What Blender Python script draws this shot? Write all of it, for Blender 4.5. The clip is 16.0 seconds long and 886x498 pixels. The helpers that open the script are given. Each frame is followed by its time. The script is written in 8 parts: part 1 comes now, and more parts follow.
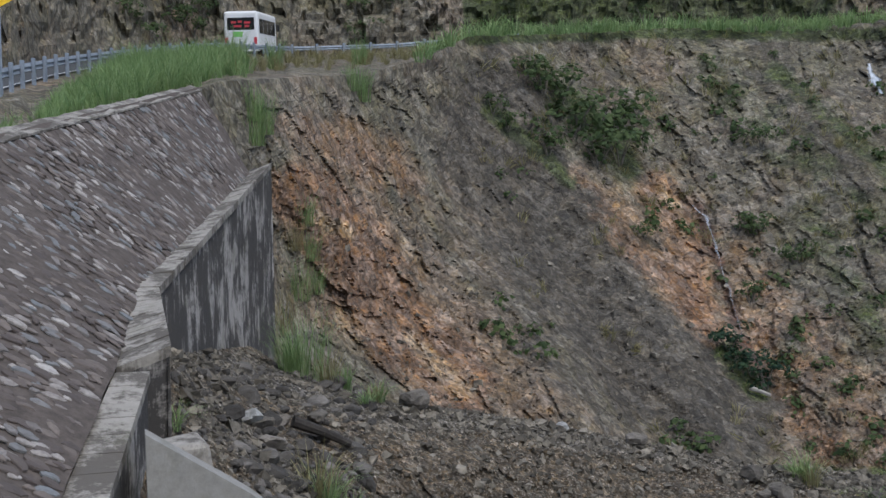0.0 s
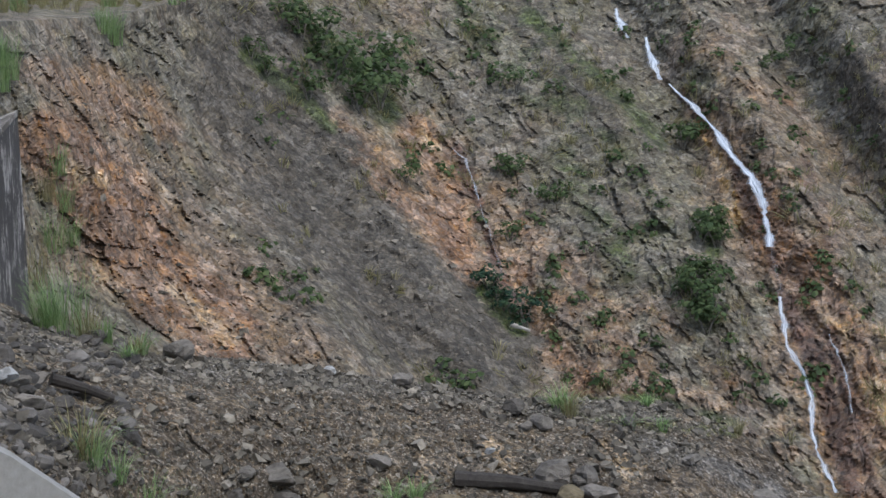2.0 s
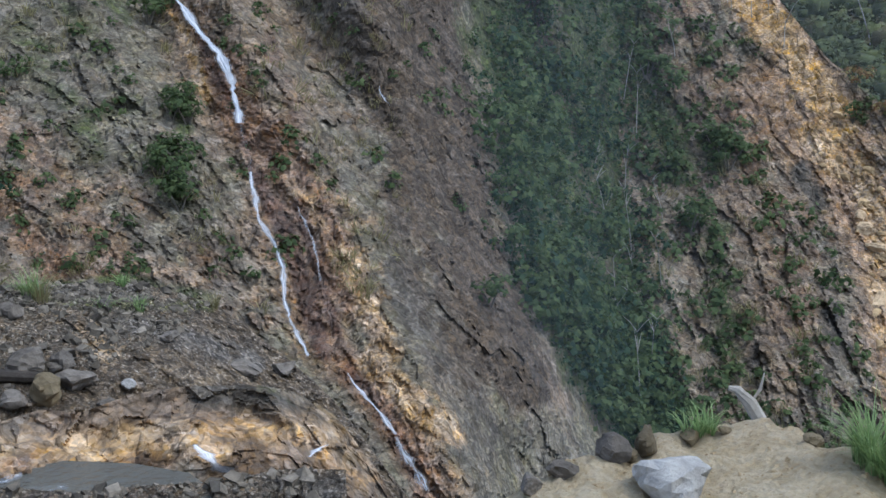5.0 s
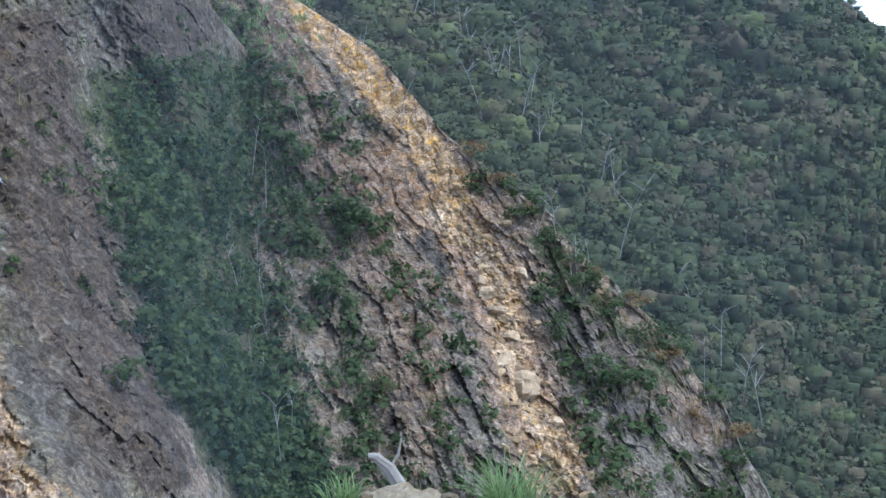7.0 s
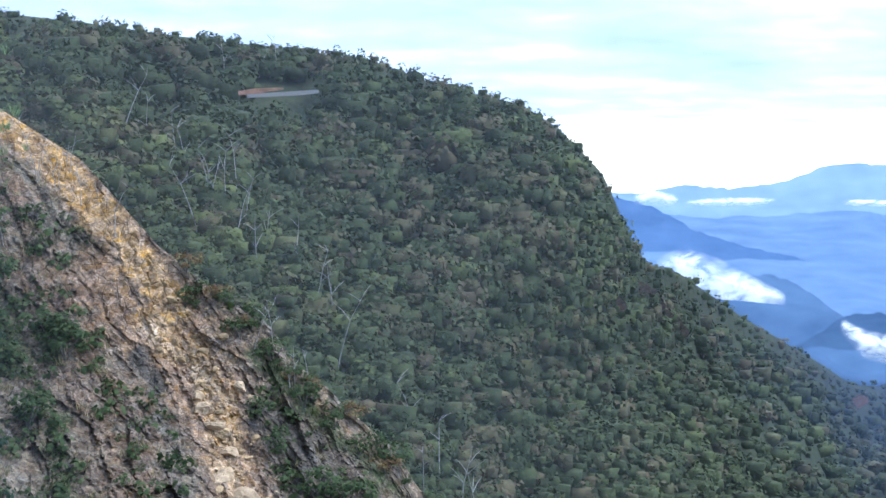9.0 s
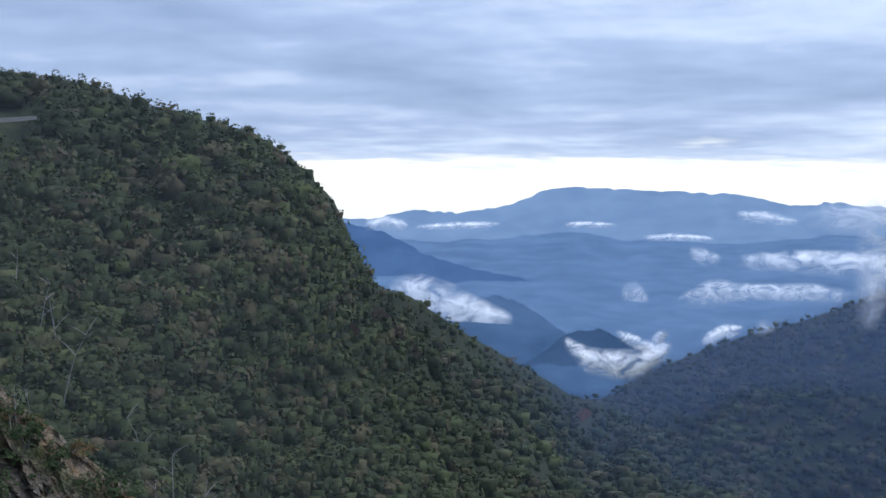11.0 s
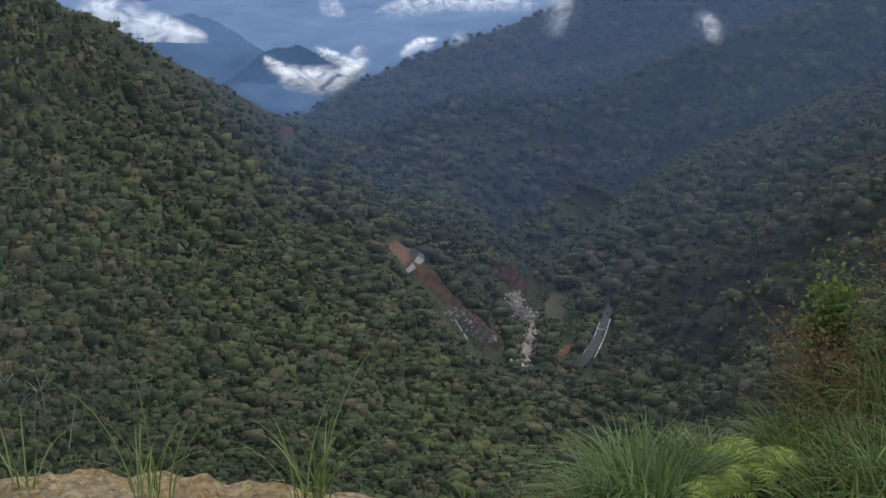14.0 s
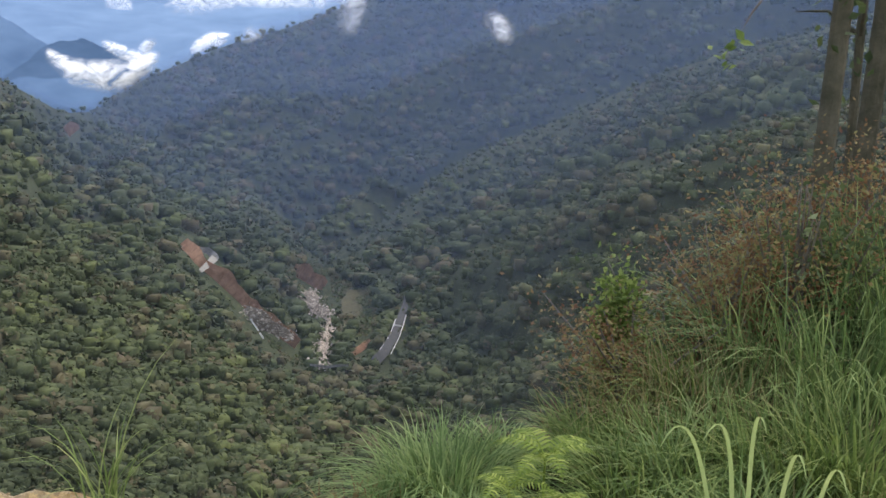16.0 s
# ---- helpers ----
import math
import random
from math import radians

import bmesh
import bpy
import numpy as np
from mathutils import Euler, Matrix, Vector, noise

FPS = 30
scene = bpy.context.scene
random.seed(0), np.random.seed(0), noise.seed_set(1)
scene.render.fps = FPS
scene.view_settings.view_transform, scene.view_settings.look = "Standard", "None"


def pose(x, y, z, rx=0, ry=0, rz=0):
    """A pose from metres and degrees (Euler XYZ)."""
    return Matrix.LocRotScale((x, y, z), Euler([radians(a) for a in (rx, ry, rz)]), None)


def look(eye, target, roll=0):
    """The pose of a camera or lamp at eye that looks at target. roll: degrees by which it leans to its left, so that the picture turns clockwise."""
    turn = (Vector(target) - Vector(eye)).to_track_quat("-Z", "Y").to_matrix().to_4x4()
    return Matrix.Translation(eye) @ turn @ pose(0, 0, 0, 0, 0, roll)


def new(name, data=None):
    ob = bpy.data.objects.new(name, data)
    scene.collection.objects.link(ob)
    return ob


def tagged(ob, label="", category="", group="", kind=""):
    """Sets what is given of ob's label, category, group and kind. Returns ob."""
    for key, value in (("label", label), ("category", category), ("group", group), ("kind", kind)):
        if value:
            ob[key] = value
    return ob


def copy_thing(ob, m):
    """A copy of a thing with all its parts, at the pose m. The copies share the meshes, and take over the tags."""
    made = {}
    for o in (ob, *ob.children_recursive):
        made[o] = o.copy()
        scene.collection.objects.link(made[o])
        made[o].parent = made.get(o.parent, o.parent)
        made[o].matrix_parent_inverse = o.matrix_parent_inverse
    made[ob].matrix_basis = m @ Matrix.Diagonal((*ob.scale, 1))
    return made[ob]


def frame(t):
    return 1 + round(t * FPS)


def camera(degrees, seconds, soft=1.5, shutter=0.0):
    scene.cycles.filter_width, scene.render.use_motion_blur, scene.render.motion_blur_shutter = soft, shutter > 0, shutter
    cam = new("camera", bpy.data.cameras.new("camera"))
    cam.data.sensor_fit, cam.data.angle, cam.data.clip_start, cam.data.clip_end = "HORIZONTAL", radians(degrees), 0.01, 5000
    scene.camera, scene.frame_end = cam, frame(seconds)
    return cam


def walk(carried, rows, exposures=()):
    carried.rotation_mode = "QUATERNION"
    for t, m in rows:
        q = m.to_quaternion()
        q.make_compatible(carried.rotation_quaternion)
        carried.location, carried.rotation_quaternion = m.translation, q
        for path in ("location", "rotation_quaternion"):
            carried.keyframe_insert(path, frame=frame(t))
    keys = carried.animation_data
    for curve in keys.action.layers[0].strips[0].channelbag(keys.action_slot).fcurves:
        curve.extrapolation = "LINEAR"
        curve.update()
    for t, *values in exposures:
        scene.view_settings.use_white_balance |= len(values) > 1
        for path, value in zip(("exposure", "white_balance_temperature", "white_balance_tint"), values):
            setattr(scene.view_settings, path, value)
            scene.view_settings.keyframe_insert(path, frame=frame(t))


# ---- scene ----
cam = camera(38.92, 16.0)
EYE_Z = 2.2
PATH = [
    (0.0, 0.00, -3.53, 1.03),
    (0.5, -2.85, -4.16, 1.19),
    (1.0, -6.02, -5.02, 0.91),
    (1.5, -8.88, -6.27, 1.25),
    (2.0, -10.86, -6.30, 1.60),
    (2.5, -13.70, -8.06, 1.28),
    (3.0, -17.21, -10.21, 0.70),
    (3.5, -20.30, -10.80, 0.64),
    (4.0, -23.37, -10.48, 0.76),
    (4.5, -29.87, -12.56, 0.79),
    (5.0, -34.61, -12.20, -0.19),
    (5.2, -37.09, -11.65, -0.59),
    (7.3, -52.87, -8.04, -0.31),
    (7.5, -53.71, -7.41, 0.05),
    (8.0, -56.56, -7.28, -0.50),
    (8.5, -60.86, -5.37, -0.71),
    (9.0, -64.29, -3.33, -1.16),
    (9.5, -66.77, -3.02, -0.81),
    (10.0, -71.06, -2.93, -0.35),
    (10.2, -72.52, -2.44, -0.33),
    (12.3, -81.74, -2.36, -0.19),
    (12.5, -82.77, -2.40, -0.00),
    (13.0, -85.38, -7.09, 0.41),
    (13.5, -88.11, -11.88, 0.45),
    (14.0, -90.25, -14.78, 0.09),
    (14.5, -91.07, -15.86, -0.35),
    (15.0, -91.99, -15.98, -0.46),
    (15.5, -95.55, -15.88, -0.73),
    (16.0, -99.42, -14.77, -1.67),
]
# The viewer stands on the shoulder and turns on the spot.
walk(cam, [(t, pose(0, 0, EYE_Z, 90 + p, r, y)) for t, y, p, r in PATH],
     exposures=[(0.0, 1.2, 6500, 9), (2.0, 1.52, 6450, 9), (4.0, 1.42, 6100, 8), (5.0, 1.55, 6100, 8), (7.5, 1.9, 5560, 9), (9.0, 1.9, 5730, 9), (10.2, 1.38, 6000, 10),
                (12.3, 0.1, 6200, 8), (13.0, -0.02, 6300, 8), (13.5, 0.35, 6600, 10), (14.0, 1.0, 7100, 10), (14.5, 1.3, 7600, 11), (16.0, 1.8, 7600, 12)])

# ---------------------------------------------------------------- light
SUN_A, SUN_E = 140.0, 58.0          # compass turn from +y, height
world = bpy.data.worlds.new("sky")
scene.world = world
world.use_nodes = True
wn, wl = world.node_tree.nodes, world.node_tree.links
wn.clear()


def wmath(how, a, b=0.0, clamp=False):
    n = wn.new("ShaderNodeMath")
    n.operation, n.use_clamp = how, clamp
    for v, k in zip((a, b), n.inputs):
        if isinstance(v, (int, float)):
            k.default_value = v
        else:
            wl.new(v, k)
    return n.outputs[0]


def wramp(fac, *stops):
    n = wn.new("ShaderNodeValToRGB")
    while len(n.color_ramp.elements) < len(stops):
        n.color_ramp.elements.new(0.5)
    for el, (p, c) in zip(n.color_ramp.elements, stops):
        el.position, el.color = p, (*c, 1)
    wl.new(fac, n.inputs[0])
    return n.outputs[0]


def wmix(fac, a, b):
    n = wn.new("ShaderNodeMix")
    n.data_type = "RGBA"
    wl.new(fac, n.inputs[0])
    wl.new(a, n.inputs[6])
    wl.new(b, n.inputs[7])
    return n.outputs[2]


# a broken cloud deck under the clear sky, with a bright gap along the horizon
w_out, w_bg, w_sky = wn.new("ShaderNodeOutputWorld"), wn.new("ShaderNodeBackground"), wn.new("ShaderNodeTexSky")
w_sky.sky_type, w_sky.sun_disc = "NISHITA", False
w_sky.sun_elevation, w_sky.sun_rotation = radians(SUN_E), radians(SUN_A)
w_dir = wn.new("ShaderNodeTexCoord").outputs["Generated"]
w_sep = wn.new("ShaderNodeSeparateXYZ")
wl.new(w_dir, w_sep.inputs[0])
w_up = w_sep.outputs[2]
w_low = wmath("ADD", wmath("MAXIMUM", w_up, 0.0), 0.055)
w_flat = wn.new("ShaderNodeCombineXYZ")
wl.new(wmath("DIVIDE", w_sep.outputs[0], w_low), w_flat.inputs[0])
wl.new(wmath("DIVIDE", w_sep.outputs[1], w_low), w_flat.inputs[1])


def wnoise(scale, detail, rough):
    n = wn.new("ShaderNodeTexNoise")
    n.inputs["Scale"].default_value, n.inputs["Detail"].default_value, n.inputs["Roughness"].default_value = scale, detail, rough
    wl.new(w_flat.outputs[0], n.inputs["Vector"])
    return n.outputs["Fac"]


w_big, w_small = wnoise(0.35, 6, 0.55), wnoise(1.6, 5, 0.6)
w_tone = wmath("ADD", wmath("MULTIPLY", w_big, 0.7), wmath("MULTIPLY", w_small, 0.3))
w_deck = wramp(w_tone, (0.36, (0.17, 0.225, 0.345)), (0.5, (0.27, 0.335, 0.48)), (0.60, (0.42, 0.48, 0.60)), (0.68, (0.62, 0.66, 0.72)))
w_gap = wramp(wmath("MULTIPLY", w_up, 10.0), (0.0, (0.66, 0.67, 0.64)), (0.2, (0.80, 0.77, 0.68)), (0.5, (0.78, 0.78, 0.74)))
w_edge = wmath("ADD", wmath("MULTIPLY", w_up, 30.0), wmath("MULTIPLY", wmath("SUBTRACT", w_tone, 0.5), 4.0))
w_cover = wmath("MULTIPLY", wmath("SUBTRACT", w_edge, 0.95), 2.2, True)
w_clouds = wmix(w_cover, w_gap, w_deck)
w_clear = wn.new("ShaderNodeVectorMath")
w_clear.operation = "SCALE"
wl.new(w_sky.outputs[0], w_clear.inputs[0])
w_clear.inputs["Scale"].default_value = 0.10
w_all = wn.new("ShaderNodeMix")
w_all.data_type = "RGBA"
w_all.inputs[0].default_value = 0.92
wl.new(w_clear.outputs[0], w_all.inputs[6])
wl.new(w_clouds, w_all.inputs[7])
wl.new(w_all.outputs[2], w_bg.inputs[0])
w_bg.inputs["Strength"].default_value = 1.0
wl.new(w_bg.outputs[0], w_out.inputs[0])

sun = new("sun", bpy.data.lights.new("sun", "SUN"))
sun.data.energy, sun.data.angle, sun.data.color = 0.9, radians(30), (1.0, 0.95, 0.88)
sun.matrix_world = look((0, 0, 0), (-math.sin(radians(SUN_A)) * math.cos(radians(SUN_E)),
                                    -math.cos(radians(SUN_A)) * math.cos(radians(SUN_E)), -math.sin(radians(SUN_E))))


# ---------------------------------------------------------------- small tools
def spot(a, e, r):
    """World place at compass turn a and height e (degrees) as seen from the viewer, r metres off on the level."""
    a, e = np.radians(a), np.radians(e)
    return np.stack(np.broadcast_arrays(r * np.sin(a), r * np.cos(a), EYE_Z + r * np.tan(e)), -1)


def rnd(ix, iy, iz, seed):
    with np.errstate(over="ignore"):
        h = (ix.astype(np.int64) * 374761393 + iy.astype(np.int64) * 668265263 + iz.astype(np.int64) * 2147483647 + seed * 1274126177)
        h = (h ^ (h >> 13)) * 1274126177
        h = h ^ (h >> 16)
        h = h * 2246822519
        h = h ^ (h >> 15)
    return (h & 0xFFFFF) / float(0xFFFFF)


def vnoise(p, seed=0):
    """Smooth value noise, -1 to 1."""
    f = np.floor(p)
    u = p - f
    u = u * u * (3 - 2 * u)
    f = f.astype(np.int64)
    out = 0
    for dx in (0, 1):
        for dy in (0, 1):
            for dz in (0, 1):
                w = (u[..., 0] if dx else 1 - u[..., 0]) * (u[..., 1] if dy else 1 - u[..., 1]) * (u[..., 2] if dz else 1 - u[..., 2])
                out = out + w * rnd(f[..., 0] + dx, f[..., 1] + dy, f[..., 2] + dz, seed)
    return out * 2 - 1


def fbm(p, octaves=4, seed=0, gain=0.5):
    total, amp = 0, 1.0
    for k in range(octaves):
        total = total + amp * vnoise(p * 2.03 ** k + 17.3 * k, seed + k)
        amp *= gain
    return total


def facets(p, seed=0, tilt=0.8):
    """Broken-rock relief: every cell is a flat face with its own height and tilt. Returns relief and the cell's random value."""
    f = np.floor(p).astype(np.int64)
    best = np.full(p.shape[:-1], 9.0)
    relief = np.zeros(p.shape[:-1])
    cell = np.zeros(p.shape[:-1])
    for dx in (-1, 0, 1):
        for dy in (-1, 0, 1):
            for dz in (-1, 0, 1):
                cx, cy, cz = f[..., 0] + dx, f[..., 1] + dy, f[..., 2] + dz
                q = np.stack([cx + rnd(cx, cy, cz, seed), cy + rnd(cx, cy, cz, seed + 1), cz + rnd(cx, cy, cz, seed + 2)], -1)
                d = p - q
                d2 = (d * d).sum(-1)
                near = d2 < best
                g = [(rnd(cx, cy, cz, seed + 3 + k) - 0.5) * 2 * tilt for k in range(3)]
                h = rnd(cx, cy, cz, seed + 7)
                best = np.where(near, d2, best)
                relief = np.where(near, h - 0.5 + d[..., 0] * g[0] + d[..., 1] * g[1] + d[..., 2] * g[2], relief)
                cell = np.where(near, h, cell)
    return relief, cell


class Shape:
    """A smooth distance over turn and height, bent through a few key places."""

    def __init__(self, keys, stiff=0.02):
        k = np.array(keys, float)
        self.k, n = k, len(k)
        m = np.zeros((n + 3, n + 3))
        m[:n, :n] = self.kernel(k[:, None, :2] - k[None, :, :2]) + np.eye(n) * stiff
        m[:n, n], m[:n, n + 1:] = 1, k[:, :2] / 20
        m[n:, :n] = m[:n, n:].T
        self.w = np.linalg.solve(m, np.concatenate([np.log(k[:, 2]), np.zeros(3)]))

    @staticmethod
    def kernel(d):
        r2 = (d * d).sum(-1) / 400
        return 0.5 * r2 * np.log(r2 + 1e-9)

    def __call__(self, a, e):
        a, e = np.broadcast_arrays(np.asarray(a, float), np.asarray(e, float))
        out = self.w[-3] + self.w[-2] * a / 20 + self.w[-1] * e / 20
        for (ka, ke, _), w in zip(self.k, self.w):
            out = out + w * self.kernel(np.stack([a - ka, e - ke], -1))
        return np.exp(out)


def curve(keys):
    """A smooth line through (turn, value) keys."""
    k = np.array(keys, float)

    def at(a):
        a = np.asarray(a, float)
        i = np.clip(np.searchsorted(k[:, 0], a) - 1, 0, len(k) - 2)
        u = np.clip((a - k[i, 0]) / (k[i + 1, 0] - k[i, 0]), 0, 1)
        return k[i, 1] + (k[i + 1, 1] - k[i, 1]) * u
    return at


def link(name, verts, faces, material, parent=None, label="", smooth=False):
    me = bpy.data.meshes.new(name)
    verts = np.asarray(verts, float).reshape(-1, 3)
    if isinstance(faces, np.ndarray):
        nf, k = faces.shape
        me.vertices.add(len(verts))
        me.vertices.foreach_set("co", verts.ravel())
        me.loops.add(nf * k)
        me.loops.foreach_set("vertex_index", faces.ravel().astype(np.int32))
        me.polygons.add(nf)
        me.polygons.foreach_set("loop_start", np.arange(0, nf * k, k, dtype=np.int32))
        me.update(calc_edges=True)
    else:
        me.from_pydata([tuple(v) for v in verts], [], faces)
    me.polygons.foreach_set("use_smooth", [smooth] * len(me.polygons))
    me.materials.append(material)
    ob = new(name, me)
    if parent:
        ob.parent = parent
    if label:
        tagged(ob, label)
    return ob


def grid_faces(rows, cols, close=False):
    r, c = np.meshgrid(np.arange(rows - 1), np.arange(cols if close else cols - 1), indexing="ij")
    n = (c + 1) % cols
    return np.stack([r * cols + c, r * cols + n, (r + 1) * cols + n, (r + 1) * cols + c], -1).reshape(-1, 4)


def zone(ob, values, name="zone"):
    """A colour per vertex: how much of each kind of ground is there."""
    at = ob.data.attributes.new(name, "FLOAT_COLOR", "POINT")
    at.data.foreach_set("color", np.asarray(values, np.float32).ravel())


# ---------------------------------------------------------------- materials
class Mat:
    """A node material, written as a chain of small steps."""

    def __init__(self, name, rough=0.9, metal=0.0):
        self.m = bpy.data.materials.new(name)
        self.m.use_nodes = True
        self.n, self.l = self.m.node_tree.nodes, self.m.node_tree.links
        self.b = self.n["Principled BSDF"]
        self.b.inputs["Roughness"].default_value = rough
        self.b.inputs["Metallic"].default_value = metal
        self.b.inputs["Specular IOR Level"].default_value = 0.25
        self.co = self.n.new("ShaderNodeNewGeometry").outputs["Position"]

    def put(self, value, socket):
        if isinstance(value, (int, float)):
            socket.default_value = value
        elif isinstance(value, tuple):
            socket.default_value = (*value[:3], 1) if len(socket.default_value) == 4 else value
        else:
            self.l.new(value, socket)

    def scaled(self, scale):
        n = self.n.new("ShaderNodeMapping")
        n.inputs["Scale"].default_value = scale
        self.l.new(self.co, n.inputs["Vector"])
        return n.outputs[0]

    def noise(self, scale, detail=4, rough=0.6, vector=None, distort=0.0):
        n = self.n.new("ShaderNodeTexNoise")
        n.inputs["Scale"].default_value = scale
        n.inputs["Detail"].default_value = detail
        n.inputs["Roughness"].default_value = rough
        n.inputs["Distortion"].default_value = distort
        self.l.new(vector or self.co, n.inputs["Vector"])
        return n.outputs["Fac"]

    def n_colour(self, scale):
        """A noise of three channels, to bend places by."""
        n = self.n.new("ShaderNodeTexNoise")
        n.inputs["Scale"].default_value = scale
        self.l.new(self.co, n.inputs["Vector"])
        return n.outputs["Color"]

    def cells(self, scale, out="Color", feature="F1", vector=None):
        n = self.n.new("ShaderNodeTexVoronoi")
        n.feature = feature
        n.inputs["Scale"].default_value = scale
        self.l.new(vector or self.co, n.inputs["Vector"])
        return n.outputs[out]

    def ramp(self, fac, *stops):
        n = self.n.new("ShaderNodeValToRGB")
        el = n.color_ramp.elements
        while len(el) < len(stops):
            el.new(0.5)
        for e, (p, c) in zip(el, stops):
            e.position = p
            e.color = (c, c, c, 1) if isinstance(c, (int, float)) else (*c, 1)
        self.l.new(fac, n.inputs[0])
        return n.outputs[0]

    def mix(self, fac, a, b, how="MIX"):
        n = self.n.new("ShaderNodeMix")
        n.data_type, n.blend_type = "RGBA", how
        self.put(fac, n.inputs[0])
        self.put(a, n.inputs[6])
        self.put(b, n.inputs[7])
        return n.outputs[2]

    def math(self, how, a, b=0.0, c=0.0):
        n = self.n.new("ShaderNodeMath")
        n.operation = how
        for v, s in zip((a, b, c), n.inputs):
            self.put(v, s)
        return n.outputs[0]

    def zones(self, name="zone"):
        n = self.n.new("ShaderNodeAttribute")
        n.attribute_name = name
        s = self.n.new("ShaderNodeSeparateColor")
        self.l.new(n.outputs["Color"], s.inputs[0])
        return s.outputs[0], s.outputs[1], s.outputs[2], n.outputs["Alpha"]

    def island(self):
        return self.n.new("ShaderNodeNewGeometry").outputs["Random Per Island"]

    def each(self):
        return self.n.new("ShaderNodeObjectInfo").outputs["Random"]

    def bump(self, height, strength=0.5, distance=0.1):
        n = self.n.new("ShaderNodeBump")
        n.inputs["Strength"].default_value = strength
        n.inputs["Distance"].default_value = distance
        self.l.new(height, n.inputs["Height"])
        self.l.new(n.outputs[0], self.b.inputs["Normal"])
        return self

    def colour(self, value):
        self.put(value, self.b.inputs["Base Color"])
        return self


def speckle(m, col, scale, low, high):
    """Lets each broken fragment of stone have its own tone."""
    n = m.n.new("ShaderNodeSeparateColor")
    m.l.new(m.cells(scale), n.inputs[0])
    h = m.n.new("ShaderNodeHueSaturation")
    m.l.new(m.math("MULTIPLY_ADD", m.math("POWER", n.outputs[0], 1.4), high - low, low), h.inputs["Value"])
    m.l.new(m.math("MULTIPLY_ADD", n.outputs[1], 0.3, 0.85), h.inputs["Saturation"])
    m.l.new(col, h.inputs["Color"])
    return h.outputs[0]


def rock_material():
    m = Mat("weathered_rock", 0.92)
    ochre, green, grey, pale = m.zones()
    rust, wet, tan, dark_ground = m.zones("stain")
    n1, n2, n3 = m.noise(0.09, 5), m.noise(0.7, 6, 0.7), m.noise(5.0, 5, 0.7)
    streak = m.noise(1.0, 6, 0.7, m.scaled((0.9, 0.9, 0.22)), 0.8)
    base = m.ramp(n2, (0.30, (0.098, 0.088, 0.068)), (0.5, (0.155, 0.138, 0.106)), (0.7, (0.236, 0.21, 0.162)))
    base = m.mix(m.ramp(streak, (0.42, 0.0), (0.62, 0.7)), base, (0.178, 0.161, 0.126))
    base = m.mix(m.ramp(m.noise(0.22, 6, 0.7), (0.46, 0.0), (0.60, 0.6)), base, (0.15, 0.14, 0.085))
    base = m.mix(m.ramp(m.noise(0.13, 5, 0.7), (0.50, 0.0), (0.66, 0.6)), base, (0.25, 0.18, 0.13))
    edge = m.math("MULTIPLY_ADD", m.noise(0.5, 6, 0.75), 1.6, -0.8)

    def part(z, lo=0.35, hi=0.65):
        return m.ramp(m.math("ADD", z, edge), (lo, 0.0), (hi, 1.0))
    col = m.mix(part(ochre, 0.15, 0.9), base, m.ramp(n2, (0.3, (0.165, 0.105, 0.066)), (0.5, (0.28, 0.185, 0.115)), (0.72, (0.42, 0.295, 0.185))))
    col = m.mix(part(rust, 0.2, 0.7), col, m.ramp(n2, (0.3, (0.155, 0.09, 0.057)), (0.5, (0.25, 0.153, 0.097)), (0.72, (0.39, 0.265, 0.175))))
    col = m.mix(part(grey), col, m.ramp(n3, (0.3, (0.057, 0.05, 0.041)), (0.7, (0.126, 0.111, 0.09))))
    # dark earth, with the shade of the gully edge painted in
    col = m.mix(part(dark_ground), col, m.ramp(n3, (0.3, (0.05, 0.04, 0.03)), (0.7, (0.125, 0.095, 0.068))))
    col = m.mix(part(pale), col, m.ramp(n2, (0.3, (0.31, 0.185, 0.085)), (0.65, (0.51, 0.342, 0.17))))
    col = m.mix(part(tan, 0.3, 0.6), col, m.ramp(n2, (0.3, (0.27, 0.17, 0.09)), (0.5, (0.43, 0.30, 0.175)), (0.7, (0.62, 0.48, 0.31))))
    col = m.mix(part(green), col, m.ramp(n3, (0.3, (0.03, 0.045, 0.018)), (0.7, (0.10, 0.115, 0.05))))
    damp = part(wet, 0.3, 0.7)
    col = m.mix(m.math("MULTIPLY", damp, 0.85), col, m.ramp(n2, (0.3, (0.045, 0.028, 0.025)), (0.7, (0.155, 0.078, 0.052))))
    fresh = m.math("SUBTRACT", 1.0, m.math("MULTIPLY", m.math("MAXIMUM", part(pale), part(tan)), 0.7))
    col = m.mix(m.math("MULTIPLY", fresh, m.ramp(n3, (0.35, 0.3), (0.55, 0.0))), col, (0.07, 0.06, 0.05))
    col = m.mix(m.math("MULTIPLY", fresh, m.ramp(n1, (0.35, 0.25), (0.6, 0.0))), col, (0.10, 0.085, 0.07))
    # joints between the blocks, leaning with the beds
    joint = m.cells(1.1, "Distance", "DISTANCE_TO_EDGE", m.mix(0.12, m.scaled((1.0, 1.0, 0.5)), m.n_colour(0.9)))
    open_joint = m.ramp(joint, (0.0, 1.0), (0.06, 0.0))
    rocky = m.math("SUBTRACT", 1.0, m.math("MAXIMUM", part(grey), part(green)))
    col = m.mix(m.math("MULTIPLY", m.math("MULTIPLY", open_joint, 0.4), rocky), col, (0.085, 0.066, 0.052))
    col = speckle(m, speckle(m, speckle(m, col, 1.3, 0.72, 1.32), 3.6, 0.68, 1.38), 9.0, 0.75, 1.3)
    m.colour(col)
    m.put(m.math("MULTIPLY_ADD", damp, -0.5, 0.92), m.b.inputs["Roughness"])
    steps = []
